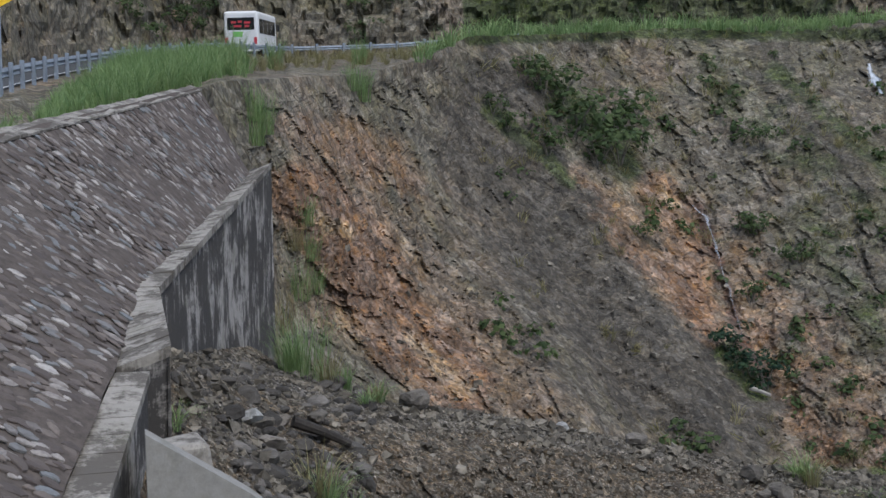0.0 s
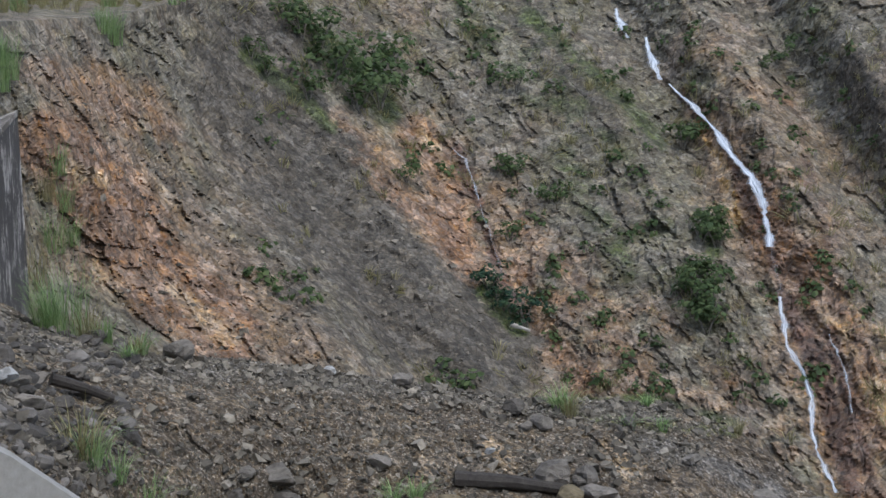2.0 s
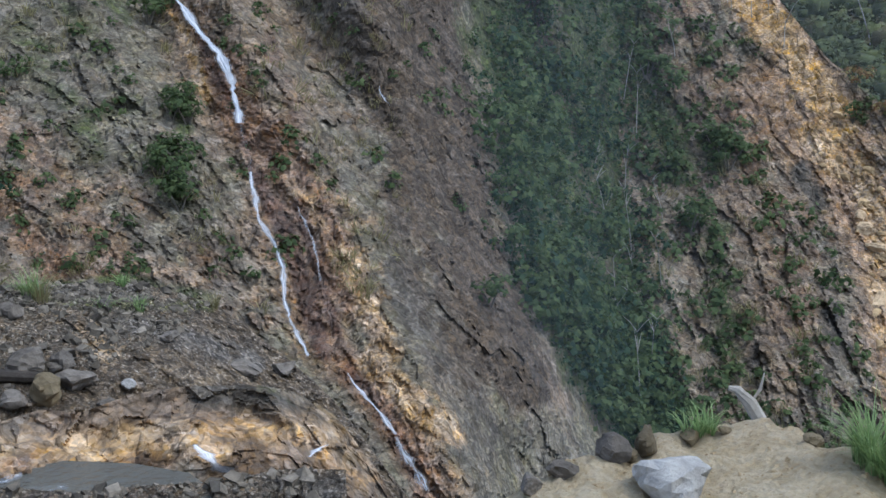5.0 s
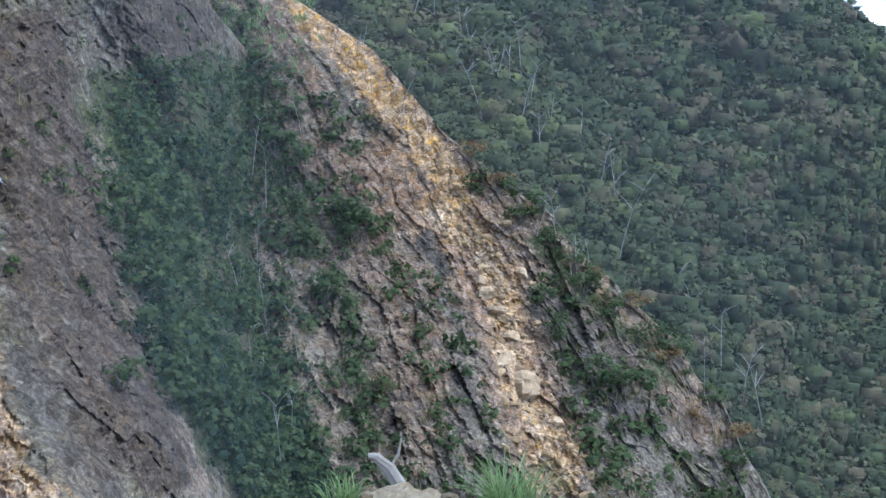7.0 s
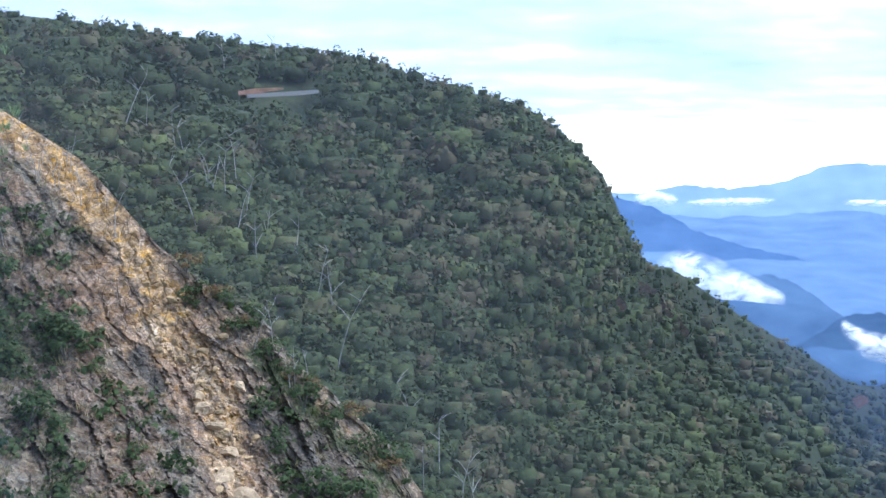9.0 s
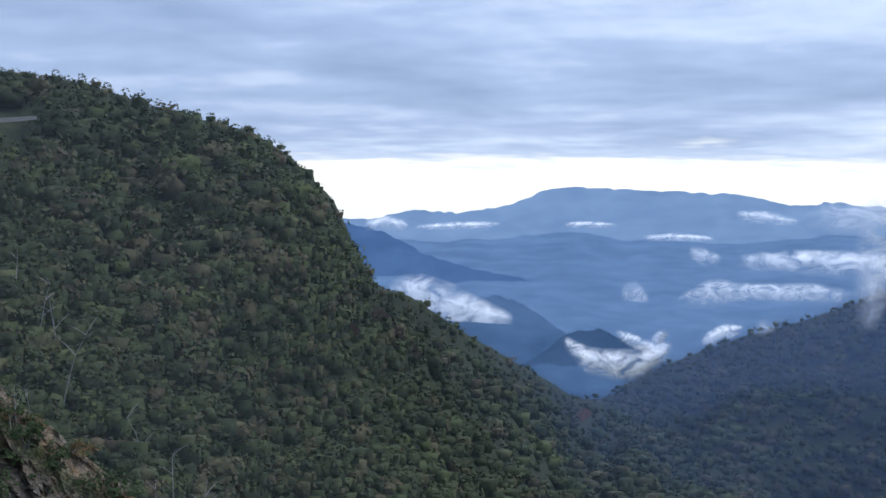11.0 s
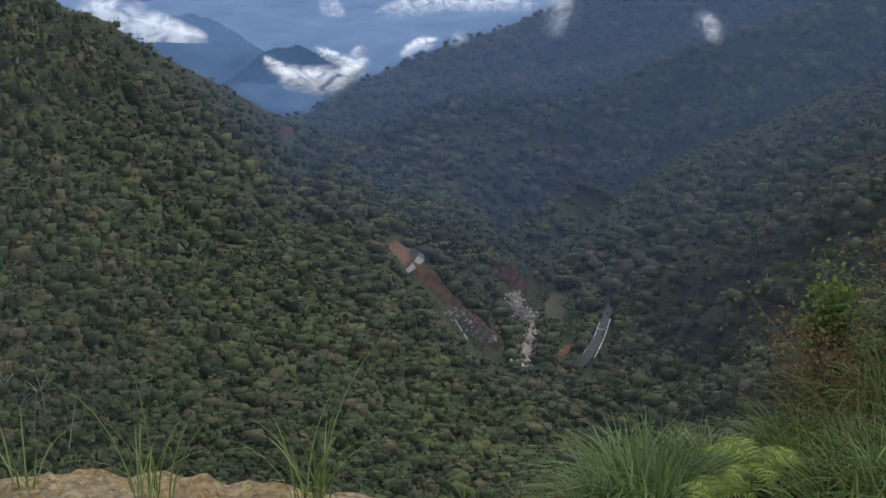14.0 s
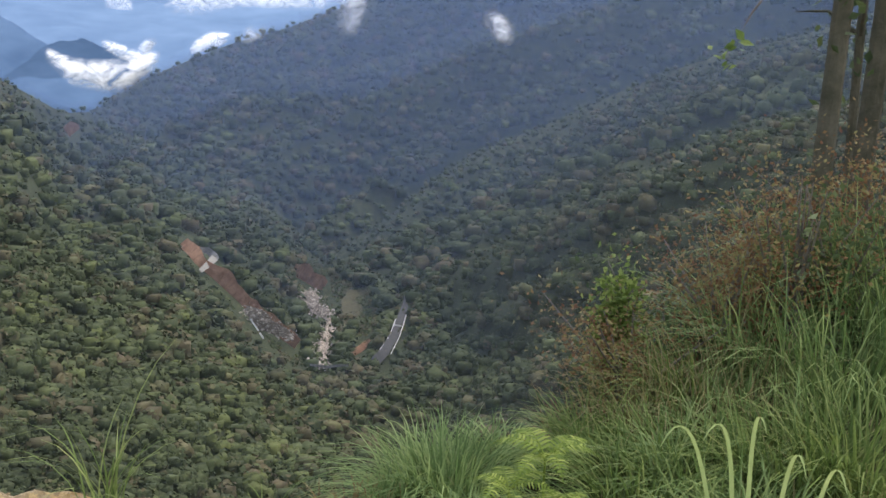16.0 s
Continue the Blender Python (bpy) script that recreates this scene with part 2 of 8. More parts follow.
    for size in (0.75, 2.1):
        block = m.n.new("ShaderNodeSeparateColor")
        m.l.new(m.cells(size, vector=m.mix(0.10, m.scaled((1.0, 1.0, 0.6)), m.n_colour(1.4))), block.inputs[0])
        steps.append(block.outputs[0])
    relief = m.math("ADD", m.math("MULTIPLY", m.noise(1.8, 7, 0.68), 0.7), m.math("ADD", m.math("MULTIPLY", steps[0], 0.75), m.math("MULTIPLY", steps[1], 0.42)))
    return m.bump(m.math("SUBTRACT", relief, m.math("MULTIPLY", open_joint, 0.3)), 0.72, 0.3).m


def soil_material():
    m = Mat("debris_soil", 0.95)
    ochre, green, grey, pale = m.zones()
    n2, n3, n4 = m.noise(0.5, 5, 0.7), m.noise(5.0, 6, 0.75), m.noise(16.0, 4, 0.7)
    edge = m.math("MULTIPLY_ADD", m.noise(0.9, 6, 0.75), 1.4, -0.7)

    def part(z):
        return m.ramp(m.math("ADD", z, edge), (0.35, 0.0), (0.65, 1.0))
    col = m.ramp(n2, (0.3, (0.088, 0.067, 0.047)), (0.55, (0.148, 0.115, 0.08)), (0.75, (0.232, 0.184, 0.127)))
    col = m.mix(part(ochre), col, m.ramp(n3, (0.3, (0.2, 0.12, 0.07)), (0.7, (0.36, 0.25, 0.15))))
    col = m.mix(part(grey), col, m.ramp(n3, (0.3, (0.085, 0.078, 0.07)), (0.7, (0.21, 0.19, 0.167))))
    col = m.mix(part(pale), col, m.ramp(n3, (0.3, (0.3, 0.21, 0.12)), (0.7, (0.5, 0.38, 0.25))))
    col = m.mix(part(green), col, m.ramp(n3, (0.3, (0.07, 0.085, 0.03)), (0.7, (0.16, 0.17, 0.07))))
    col = m.mix(m.ramp(n4, (0.54, 0.0), (0.68, 0.85)), col, (0.47, 0.42, 0.35))
    col = m.mix(m.ramp(n3, (0.3, 0.55), (0.45, 0.0)), col, (0.05, 0.042, 0.036))
    col = speckle(m, col, 5.0, 0.6, 1.45)
    col = speckle(m, col, 12.0, 0.5, 1.7)
    m.colour(col)
    return m.bump(m.math("ADD", m.noise(6.0, 8, 0.8), m.math("MULTIPLY", m.cells(5.0, "Distance"), 0.5)), 1.0, 0.15).m


def sand_material():
    m = Mat("yellow_gritty_earth", 0.95)
    n2, n3 = m.noise(1.2, 5, 0.65), m.noise(30.0, 6, 0.75)
    col = m.ramp(n2, (0.3, (0.40, 0.245, 0.10)), (0.47, (0.50, 0.36, 0.185)), (0.6, (0.58, 0.47, 0.295)), (0.78, (0.66, 0.57, 0.395)))
    col = m.mix(m.ramp(n3, (0.3, 0.6), (0.5, 0.0)), col, (0.16, 0.10, 0.05))
    col = m.mix(m.ramp(m.noise(7.0, 6, 0.75), (0.34, 0.6), (0.48, 0.0)), col, (0.30, 0.175, 0.07))
    col = speckle(m, col, 38.0, 0.7, 1.3)
    # pale earth, and dark humus under the plants
    light, dark_ground, _, _ = m.zones()
    col = m.mix(m.math("MULTIPLY", light, 0.75), col, m.ramp(m.noise(9.0, 7, 0.75), (0.35, (0.36, 0.29, 0.18)), (0.65, (0.58, 0.52, 0.39))))
    col = m.mix(m.ramp(m.math("ADD", dark_ground, m.math("MULTIPLY_ADD", m.noise(2.0, 5), 1.0, -0.5)), (0.4, 0.0), (0.6, 1.0)), col, m.ramp(n3, (0.3, (0.025, 0.022, 0.012)), (0.7, (0.07, 0.065, 0.03))))
    m.colour(col)
    return m.bump(m.math("ADD", m.noise(9.0, 9, 0.78), m.math("MULTIPLY", m.cells(30.0, "Distance"), 0.4)), 1.0, 0.06).m


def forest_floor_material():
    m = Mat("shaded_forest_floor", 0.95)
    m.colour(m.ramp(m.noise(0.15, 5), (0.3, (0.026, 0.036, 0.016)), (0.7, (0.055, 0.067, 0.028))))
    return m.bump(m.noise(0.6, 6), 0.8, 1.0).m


def crown_material():
    m = Mat("forest_leaves", 0.8)
    m.b.inputs["Specular IOR Level"].default_value = 0.12
    # tree: each crown's random tone, with relief shading along the slopes mixed in
    tree, kind, _, _ = m.zones()
    r = m.island()
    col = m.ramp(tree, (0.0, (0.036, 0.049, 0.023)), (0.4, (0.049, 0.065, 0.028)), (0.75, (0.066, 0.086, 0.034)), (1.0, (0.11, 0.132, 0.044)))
    col = m.mix(kind, col, (0.125, 0.098, 0.058))
    col = m.mix(m.ramp(r, (0.0, 0.22), (0.6, 0.0)), col, (0.026, 0.04, 0.018))
    col = m.mix(m.ramp(m.noise(0.9, 4), (0.45, 0.0), (0.7, 0.3)), col, (0.11, 0.12, 0.055))
    col = m.mix(m.ramp(r, (0.80, 0.0), (1.0, 0.35)), col, (0.15, 0.18, 0.07))
    m.colour(col)
    return m.bump(m.noise(1.1, 4, 0.7), 0.5, 0.5).m


def leaf_material(name, dark, mid, light, rough=0.6, gloss=0.12):
    m = Mat(name, rough)
    m.b.inputs["Specular IOR Level"].default_value = gloss
    r = m.island()
    col = m.ramp(r, (0.0, dark), (0.5, mid), (1.0, light))
    col = m.mix(m.ramp(m.noise(3.0, 4), (0.4, 0.0), (0.7, 0.4)), col, dark)
    m.colour(col)
    thin, both = m.n.new("ShaderNodeBsdfTranslucent"), m.n.new("ShaderNodeMixShader")
    m.put(col, thin.inputs["Color"])
    both.inputs[0].default_value = 0.42
    m.l.new(m.b.outputs[0], both.inputs[1])
    m.l.new(thin.outputs[0], both.inputs[2])
    m.l.new(both.outputs[0], m.n["Material Output"].inputs["Surface"])
    return m.m


def plain_material(name, dark, light, scale, rough=0.85, metal=0.0, bump=0.4, depth=0.01, each=0.0, joined=False):
    m = Mat(name, rough, metal)
    col = m.ramp(m.noise(scale, 6, 0.7), (0.3, dark), (0.7, light))
    if each:
        n = m.math("MULTIPLY_ADD", m.math("POWER", m.island(), 1.8) if joined else m.each(), each, 1 - each / (3 if joined else 2))
        h = m.n.new("ShaderNodeHueSaturation")
        m.l.new(n, h.inputs["Value"])
        m.l.new(col, h.inputs["Color"])
        col = h.outputs[0]
    m.colour(col)
    return m.bump(m.noise(scale * 4, 6, 0.7), bump, depth).m


def concrete_material(name, base, stain, stain_share):
    m = Mat(name, 0.9)
    runs = m.math("ADD", m.math("MULTIPLY", m.noise(0.55, 6, 0.8, None, 0.3), 0.62), m.math("MULTIPLY", m.noise(1.0, 6, 0.75, m.scaled((3.0, 3.0, 0.5)), 0.2), 0.38))
    col = m.ramp(m.noise(7.0, 6, 0.7), (0.3, tuple(c * 0.75 for c in base)), (0.7, base))
    col = m.mix(m.ramp(runs, (stain_share - 0.04, 1.0), (stain_share + 0.03, 0.0)), col, stain)
    col = m.mix(m.ramp(m.noise(1.1, 5, 0.7), (0.55, 0.0), (0.7, 0.5)), col, (0.11, 0.11, 0.07))
    m.colour(col)
    return m.bump(m.noise(12.0, 8, 0.7), 0.5, 0.03).m


def stone_material(single):
    m = Mat("revetment_stone", 0.85)
    r = m.each() if single else m.island()
    col = m.ramp(r, (0.0, (0.068, 0.057, 0.053)), (0.4, (0.115, 0.096, 0.086)), (0.66, (0.175, 0.147, 0.13)), (0.74, (0.165, 0.18, 0.19)), (0.86, (0.225, 0.20, 0.185)), (1.0, (0.40, 0.375, 0.35)))
    col = m.mix(m.ramp(m.noise(9.0, 5, 0.7), (0.4, 0.5), (0.6, 0.0)), col, (0.09, 0.075, 0.07))
    m.colour(col)
    return m.bump(m.noise(14.0, 6, 0.7), 0.5, 0.02).m


def water_material(name, colour, rough, ripple):
    m = Mat(name, rough)
    m.b.inputs["Specular IOR Level"].default_value = 0.5
    m.b.inputs["IOR"].default_value = 1.33
    m.colour(m.ramp(m.noise(0.8, 5), (0.3, tuple(c * 0.8 for c in colour)), (0.7, colour)))
    return m.bump(m.noise(ripple, 4, 0.6), 0.9, 0.08).m


def white_water_material():
    """Broken falling water: white threads with gaps between them."""
    m = Mat("falling_water", 0.4)
    across, along, _, body = m.zones()
    c = m.n.new("ShaderNodeCombineXYZ")
    m.l.new(m.math("MULTIPLY", across, 4.0), c.inputs[0])
    m.l.new(m.math("MULTIPLY", along, 0.3), c.inputs[1])
    n, fine = m.noise(2.2, 6, 0.7, c.outputs[0], 0.8), m.noise(6.0, 4, 0.7, c.outputs[0], 0.4)
    fade = m.math("SUBTRACT", 1.0, m.math("POWER", m.math("ABSOLUTE", m.math("MULTIPLY_ADD", across, 2.0, -1.0)), 1.5))
    m.colour(m.ramp(n, (0.32, (0.33, 0.38, 0.47)), (0.5, (0.56, 0.62, 0.70)), (0.66, (0.80, 0.84, 0.88))))
    threads = m.math("MULTIPLY_ADD", fine, 0.9, m.math("MULTIPLY_ADD", body, 0.8, -0.98))
    flow = m.math("MULTIPLY", m.math("ADD", n, threads), m.math("POWER", fade, 0.9))
    m.put(m.ramp(flow, (0.14, 0.0), (0.78, 0.92)), m.b.inputs["Alpha"])
    return m.m


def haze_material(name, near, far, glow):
    """Distance so far off that only the colour of the air is left: haze painted as emission."""
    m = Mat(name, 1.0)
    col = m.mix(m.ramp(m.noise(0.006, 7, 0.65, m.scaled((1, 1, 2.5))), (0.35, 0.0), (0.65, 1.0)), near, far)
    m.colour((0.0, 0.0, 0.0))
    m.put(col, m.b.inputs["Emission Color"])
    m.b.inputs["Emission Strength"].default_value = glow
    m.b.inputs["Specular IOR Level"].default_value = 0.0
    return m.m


ROCK, SOIL, SAND = rock_material(), soil_material(), sand_material()
FLOOR, CROWN = forest_floor_material(), crown_material()
CONCRETE = concrete_material("pale_concrete", (0.30, 0.29, 0.27), (0.16, 0.15, 0.13), 0.36)
STAINED = concrete_material("blackened_concrete", (0.38, 0.355, 0.33), (0.06, 0.056, 0.053), 0.535)
COPING = concrete_material("weathered_coping", (0.34, 0.315, 0.28), (0.11, 0.098, 0.085), 0.5)
MORTAR = plain_material("dark_mortar", (0.05, 0.041, 0.036), (0.12, 0.099, 0.086), 5.0)
STONE, STONES = stone_material(True), stone_material(False)
BOULDER = plain_material("grey_boulder_rock", (0.06, 0.054, 0.047), (0.185, 0.165, 0.142), 2.5, 0.9, 0, 0.8, 0.05, 0.7)
RUBBLE_MIX = plain_material("mixed_rubble", (0.064, 0.057, 0.047), (0.195, 0.172, 0.138), 3.5, 0.9, 0, 0.8, 0.04, 1.3, True)
BLOCK_MIX = plain_material("mixed_blocks", (0.042, 0.039, 0.036), (0.13, 0.118, 0.106), 2.5, 0.9, 0, 0.8, 0.05, 1.3, True)
TAN_ROCK = plain_material("tan_river_boulder", (0.062, 0.05, 0.03), (0.19, 0.152, 0.092), 2.2, 0.8, 0, 0.7, 0.05, 0.6)
PALE_BLOCK = plain_material("pale_ochre_blocks", (0.24, 0.165, 0.085), (0.52, 0.38, 0.21), 1.5, 0.9, 0, 0.8, 0.08, 0.9, True)
GRAVEL = plain_material("yellow_gravel", (0.22, 0.15, 0.075), (0.50, 0.40, 0.25), 9.0, 0.9, 0, 0.6, 0.02)
WHITE_ROCK = plain_material("pale_grey_rock", (0.19, 0.19, 0.185), (0.46, 0.46, 0.445), 5.0, 0.85, 0, 0.8, 0.03)
ASPHALT = plain_material("asphalt", (0.045, 0.047, 0.05), (0.075, 0.078, 0.082), 3.0, 0.85)
LINE_PAINT = plain_material("road_paint", (0.6, 0.6, 0.58), (0.78, 0.78, 0.76), 4.0, 0.6)
GALVANISED = plain_material("galvanised_steel", (0.17, 0.20, 0.24), (0.29, 0.33, 0.38), 2.0, 0.6, 0.2, 0.1)
BARK = plain_material("grey_bark", (0.09, 0.08, 0.065), (0.22, 0.20, 0.17), 6.0, 0.95, 0, 0.8, 0.03)
PALE_BARK = plain_material("bleached_bark", (0.22, 0.205, 0.18), (0.42, 0.40, 0.36), 3.0, 0.9, 0, 0.5, 0.02)
DEAD_WOOD = plain_material("dark_wet_wood", (0.02, 0.017, 0.015), (0.06, 0.052, 0.045), 5.0, 0.8, 0, 0.8, 0.03)
GRASS = leaf_material("fresh_grass", (0.12, 0.20, 0.075), (0.22, 0.325, 0.13), (0.37, 0.47, 0.23))
DRY_GRASS = leaf_material("straw_grass", (0.14, 0.13, 0.06), (0.26, 0.235, 0.115), (0.40, 0.36, 0.20))
BUSH = leaf_material("bush_leaves", (0.048, 0.075, 0.034), (0.08, 0.12, 0.05), (0.128, 0.168, 0.07))
VINE = leaf_material("vine_leaves", (0.022, 0.048, 0.032), (0.040, 0.076, 0.046), (0.075, 0.125, 0.06))
RUSTY = leaf_material("rusty_bush_leaves", (0.15, 0.075, 0.04), (0.24, 0.155, 0.08), (0.30, 0.29, 0.12))
NEAR_GRASS = leaf_material("lush_grass", (0.075, 0.125, 0.035), (0.15, 0.225, 0.065), (0.33, 0.39, 0.15))
SEDGE = leaf_material("dark_sedge", (0.085, 0.145, 0.05), (0.165, 0.255, 0.09), (0.33, 0.42, 0.18))
FERN = leaf_material("fern_leaves", (0.11, 0.175, 0.035), (0.22, 0.31, 0.065), (0.40, 0.48, 0.13))
LEAF = leaf_material("broad_leaves", (0.09, 0.145, 0.035), (0.18, 0.26, 0.065), (0.36, 0.43, 0.14))
PALE_BLADE = leaf_material("pale_broad_blades", (0.20, 0.30, 0.09), (0.33, 0.43, 0.17), (0.48, 0.57, 0.29))
POND = water_material("still_brown_water", (0.10, 0.10, 0.088), 0.13, 5.0)
WHITE_WATER = white_water_material()

# ---------------------------------------------------------------- the land
# Key places are given as compass turn, height in degrees from the eye, and distance.
CLIFF = Shape([(-30, -1, 17.5), (-19.4, 1.7, 26.6), (-14.9, 2.9, 33.5), (-10.9, 3.8, 40), (-17, -12, 16.5), (-30, -25, 12), (-12, -6, 30),
               (-8, 4.4, 47), (-3, 4.5, 57), (1.3, 6.2, 69), (6, 6.1, 77), (11, 6.2, 83), (16, 5.9, 85), (20, 6, 86),
               (25, 6, 85), (30, 6, 82), (34, 6, 80), (-9, -8, 37), (-3, -10.5, 42), (3, -11.5, 46), (10, -12.5, 52), (16, -13.5, 55),
               (21, -14, 57), (25, -16, 56), (28.2, -17, 55), (30.1, -18, 53), (33.4, -23, 48), (39, -24, 54), (34, -1, 75), (36.5, -8, 70),
               (39.5, -16, 63), (36.5, 4, 84), (39, 3, 95), (41, 0, 104), (42.5, -5, 104), (44.5, -10, 102), (46, -15, 97), (48, -21, 90)])
CREST = curve([(-34, -2.2), (-19.4, 1.7), (-14.9, 2.9), (-10.9, 3.8), (-10, 4.2), (-3.4, 4.5), (-0.5, 5.2), (1.3, 6.1), (5.6, 6.1), (10.6, 6.2),
               (15.5, 5.8), (22, 6.2), (33, 7), (36, 6.5), (40, 3.5), (44, -1.5), (48, -8)])
SPUR = Shape([(36, 8, 128), (40, 6, 124), (43.9, 3.1, 118), (48.2, 0.4, 112), (51.8, -3.6, 104), (55.7, -9, 98), (60.8, -15.5, 92), (66.6, -18.7, 88),
              (72, -22, 86), (37, 0, 112), (39, -8, 95), (43.5, -17, 80), (52, -15, 84), (48, -8, 97), (46, -24, 68), (55, -25, 70), (66, -26, 74)])
SPUR_TOP = curve([(32, 9), (36, 7.5), (40, 5.6), (43.9, 3.1), (48.2, 0.4), (51.8, -3.6), (54.1, -5.6), (56.2, -6.8), (57.7, -8.5), (59.3, -10.0), (61.4, -11.8), (63.3, -14.0), (65.2, -16.2), (67, -19.5), (69.5, -27), (74, -29)])
SPUR_EVEN = SPUR_TOP
SPUR_TOP = lambda a: SPUR_EVEN(a) + 0.3 * np.clip((np.asarray(a, float) - 50) / 4, 0, 1) * fbm(np.stack([np.asarray(a, float) * 0.9, 0 * np.asarray(a, float), 0 * np.asarray(a, float)], -1), 4, 47, 0.6)
WOODS = Shape([(44, 6.8, 380), (52, 6.2, 360), (60, 5.6, 340), (66, 4, 330), (70.3, 1.9, 330), (72.2, -0.7, 330), (73.7, -3.7, 345), (76, -4.8, 520),
               (80.7, -7.4, 900), (83, -8.9, 1300), (86, -9.2, 1700), (48, 1, 230), (52, -3, 205), (56, -7, 190), (60, -10, 185), (65, -14.3, 180),
               (69.6, -18.4, 185), (72, -26, 165), (82, -27, 190), (92, -27, 240), (100, -26, 300), (110, -22, 300), (62, -2, 250), (68, -8, 255),
               (76, -14, 310), (82, -18, 350), (80, -11, 540), (87.7, -14.5, 640), (93.8, -20.2, 590), (93.4, -16.5, 750), (98, -18, 680),
               (91, -11.5, 1150)])
RIGHT = Shape([(98, -18, 680), (91, -11.5, 1150), (86.3, -7.2, 2200), (90, -5.4, 2050), (95, -3.7, 1850), (99.6, -2.2, 1700), (102, -1.4, 1600),
               (107, -1.1, 1500), (118, 1, 1400), (100, -8, 1250), (108, -8, 1050), (110, -14, 650), (118, -8, 850), (118, -15, 400),
               (93.8, -20.2, 600), (95, -26, 330), (110, -24, 260), (82, -11, 1700), (86, -14, 950)])
WOODS_TOP = curve([(40, 6.4), (44.9, 6.2), (48.3, 6.0), (52.4, 5.6), (57.7, 5.2), (61, 4.8), (63.7, 3.9), (67.8, 3.0), (69.3, 2.1), (70.3, 1.2),
                   (71.5, 0.0), (72.1, -1.2), (72.6, -2.5), (73.6, -4.0), (75, -4.35), (77.9, -6.1), (80.7, -7.5), (82.7, -8.7), (85.2, -8.6), (86.5, -8.9), (90, -11), (97, -18)])
WOODS_BARE = WOODS_TOP
WOODS_TOP = lambda a: WOODS_BARE(a) + np.interp(a, [40, 68, 75, 80], [0.35, 0.3, 0.25, 0])
RIGHT_TOP = curve([(78, -11.5), (82, -9.6), (84.5, -8.3), (86.3, -7.2), (90, -5.7), (92.4, -5.0), (95, -4.0), (97.3, -3.0), (100.8, -2.0), (102.1, -1.7),
                   (103.9, -2.0), (105, -1.3), (107.3, -1.4), (112, -0.6), (120, 0.8), (128, 2)])
RAIL_R = curve([(-34, 22), (-26, 29), (-19.3, 37), (-15, 55), (-10, 74), (-6.6, 85), (-2, 88), (5, 91), (11, 93), (16, 93), (20, 92), (30, 89), (48, 87)])
RAIL_Z = curve([(-34, 2.8), (-26, 3.4), (-19.3, 4.5), (-15, 6.75), (-10, 9.15), (-6.6, 10.0), (-2, 10.45), (5, 11.5), (11, 12.1), (16, 12.0), (30, 12.0), (48, 12)])


def road_wide(a):
    """How far the road reaches along a sight line: where it runs away from the viewer, far more than its width."""
    return np.interp(a, [-34, -22, -15, -11, -7], [2.6, 2.6, 2.4, 1.7, 1.0])


def road_up(a, off):
    """Rise of the road surface, off metres (before widening) behind its rail."""
    w = road_wide(a)
    return off * w * np.interp(w, [1.0, 2.5], [0.09, 0.115])


class Land:
    """A slope from its low rim up to its skyline, laid out by turn and height; other things are set down on it with at()."""

    def __init__(self, name, shape, top, a0, a1, na, low, ne, rough, back, material, lift=None, smooth=False):
        a = np.linspace(a0, a1, na)
        lo = np.full(na, float(low)) if isinstance(low, (int, float)) else low(a)
        hi = top(a)
        e = lo[None, :] + (hi - lo)[None, :] * np.linspace(0, 1, ne)[:, None]
        aa = np.broadcast_to(a, e.shape)
        r = shape(aa, e)
        p = spot(aa, e, r)
        if rough:
            p = spot(aa, e, r + rough(p, aa, e))
        if lift:
            p[..., 2] += lift(p, aa, e)
        self.a0, self.a1, self.na, self.ne, self.lo, self.hi, self.p, self.aa, self.ee = a0, a1, na, ne, lo, hi, p, aa, e
        rest = back(a, p[-1])
        full = np.concatenate([p, rest]) if len(rest) else p
        self.ob = link(name, full, grid_faces(full.shape[0], na), material, smooth=smooth)
        self.extra = full.shape[0] - ne

    def zones(self, values, name="zone"):
        z = np.concatenate([values, np.repeat(values[-1:], self.extra, 0)]) if self.extra else values
        zone(self.ob, z, name)

    def at(self, a, e):
        """The place on the slope at turn a and height e."""
        x = (np.asarray(a, float) - self.a0) / (self.a1 - self.a0) * (self.na - 1)
        x = np.clip(x, 0, self.na - 1.001)
        i = x.astype(int)
        y = (np.asarray(e, float) - self.lo[i]) / (self.hi[i] - self.lo[i]) * (self.ne - 1)
        y = np.clip(y, 0, self.ne - 1.001)
        j = y.astype(int)
        u, v = (x - i)[..., None], (y - j)[..., None]
        p = self.p
        return (p[j, i] * (1 - u) + p[j, i + 1] * u) * (1 - v) + (p[j + 1, i] * (1 - u) + p[j + 1, i + 1] * u) * v


def falling(steps, wild=0.0):
    """What lies behind a skyline: rows of (run, rise) from the crest outwards."""
    def back(a, crest):
        way = crest * np.array([1, 1, 0])
        way = way / np.linalg.norm(way, axis=1)[:, None]
        rows = []
        for k, (run, rise) in enumerate(steps):
            q = crest + way * run
            q[:, 2] += rise
            if wild:
                q[:, 2] = q[:, 2] * 0.5 + 0.5 * np.convolve(np.pad(q[:, 2], 20, "edge"), np.ones(41) / 41, "valid")
                q = q + wild * fbm(q * 0.4, 3, 70 + k)[:, None] * np.array([0, 0, 1.0])
            rows.append(q)
        return np.array(rows)
    return back


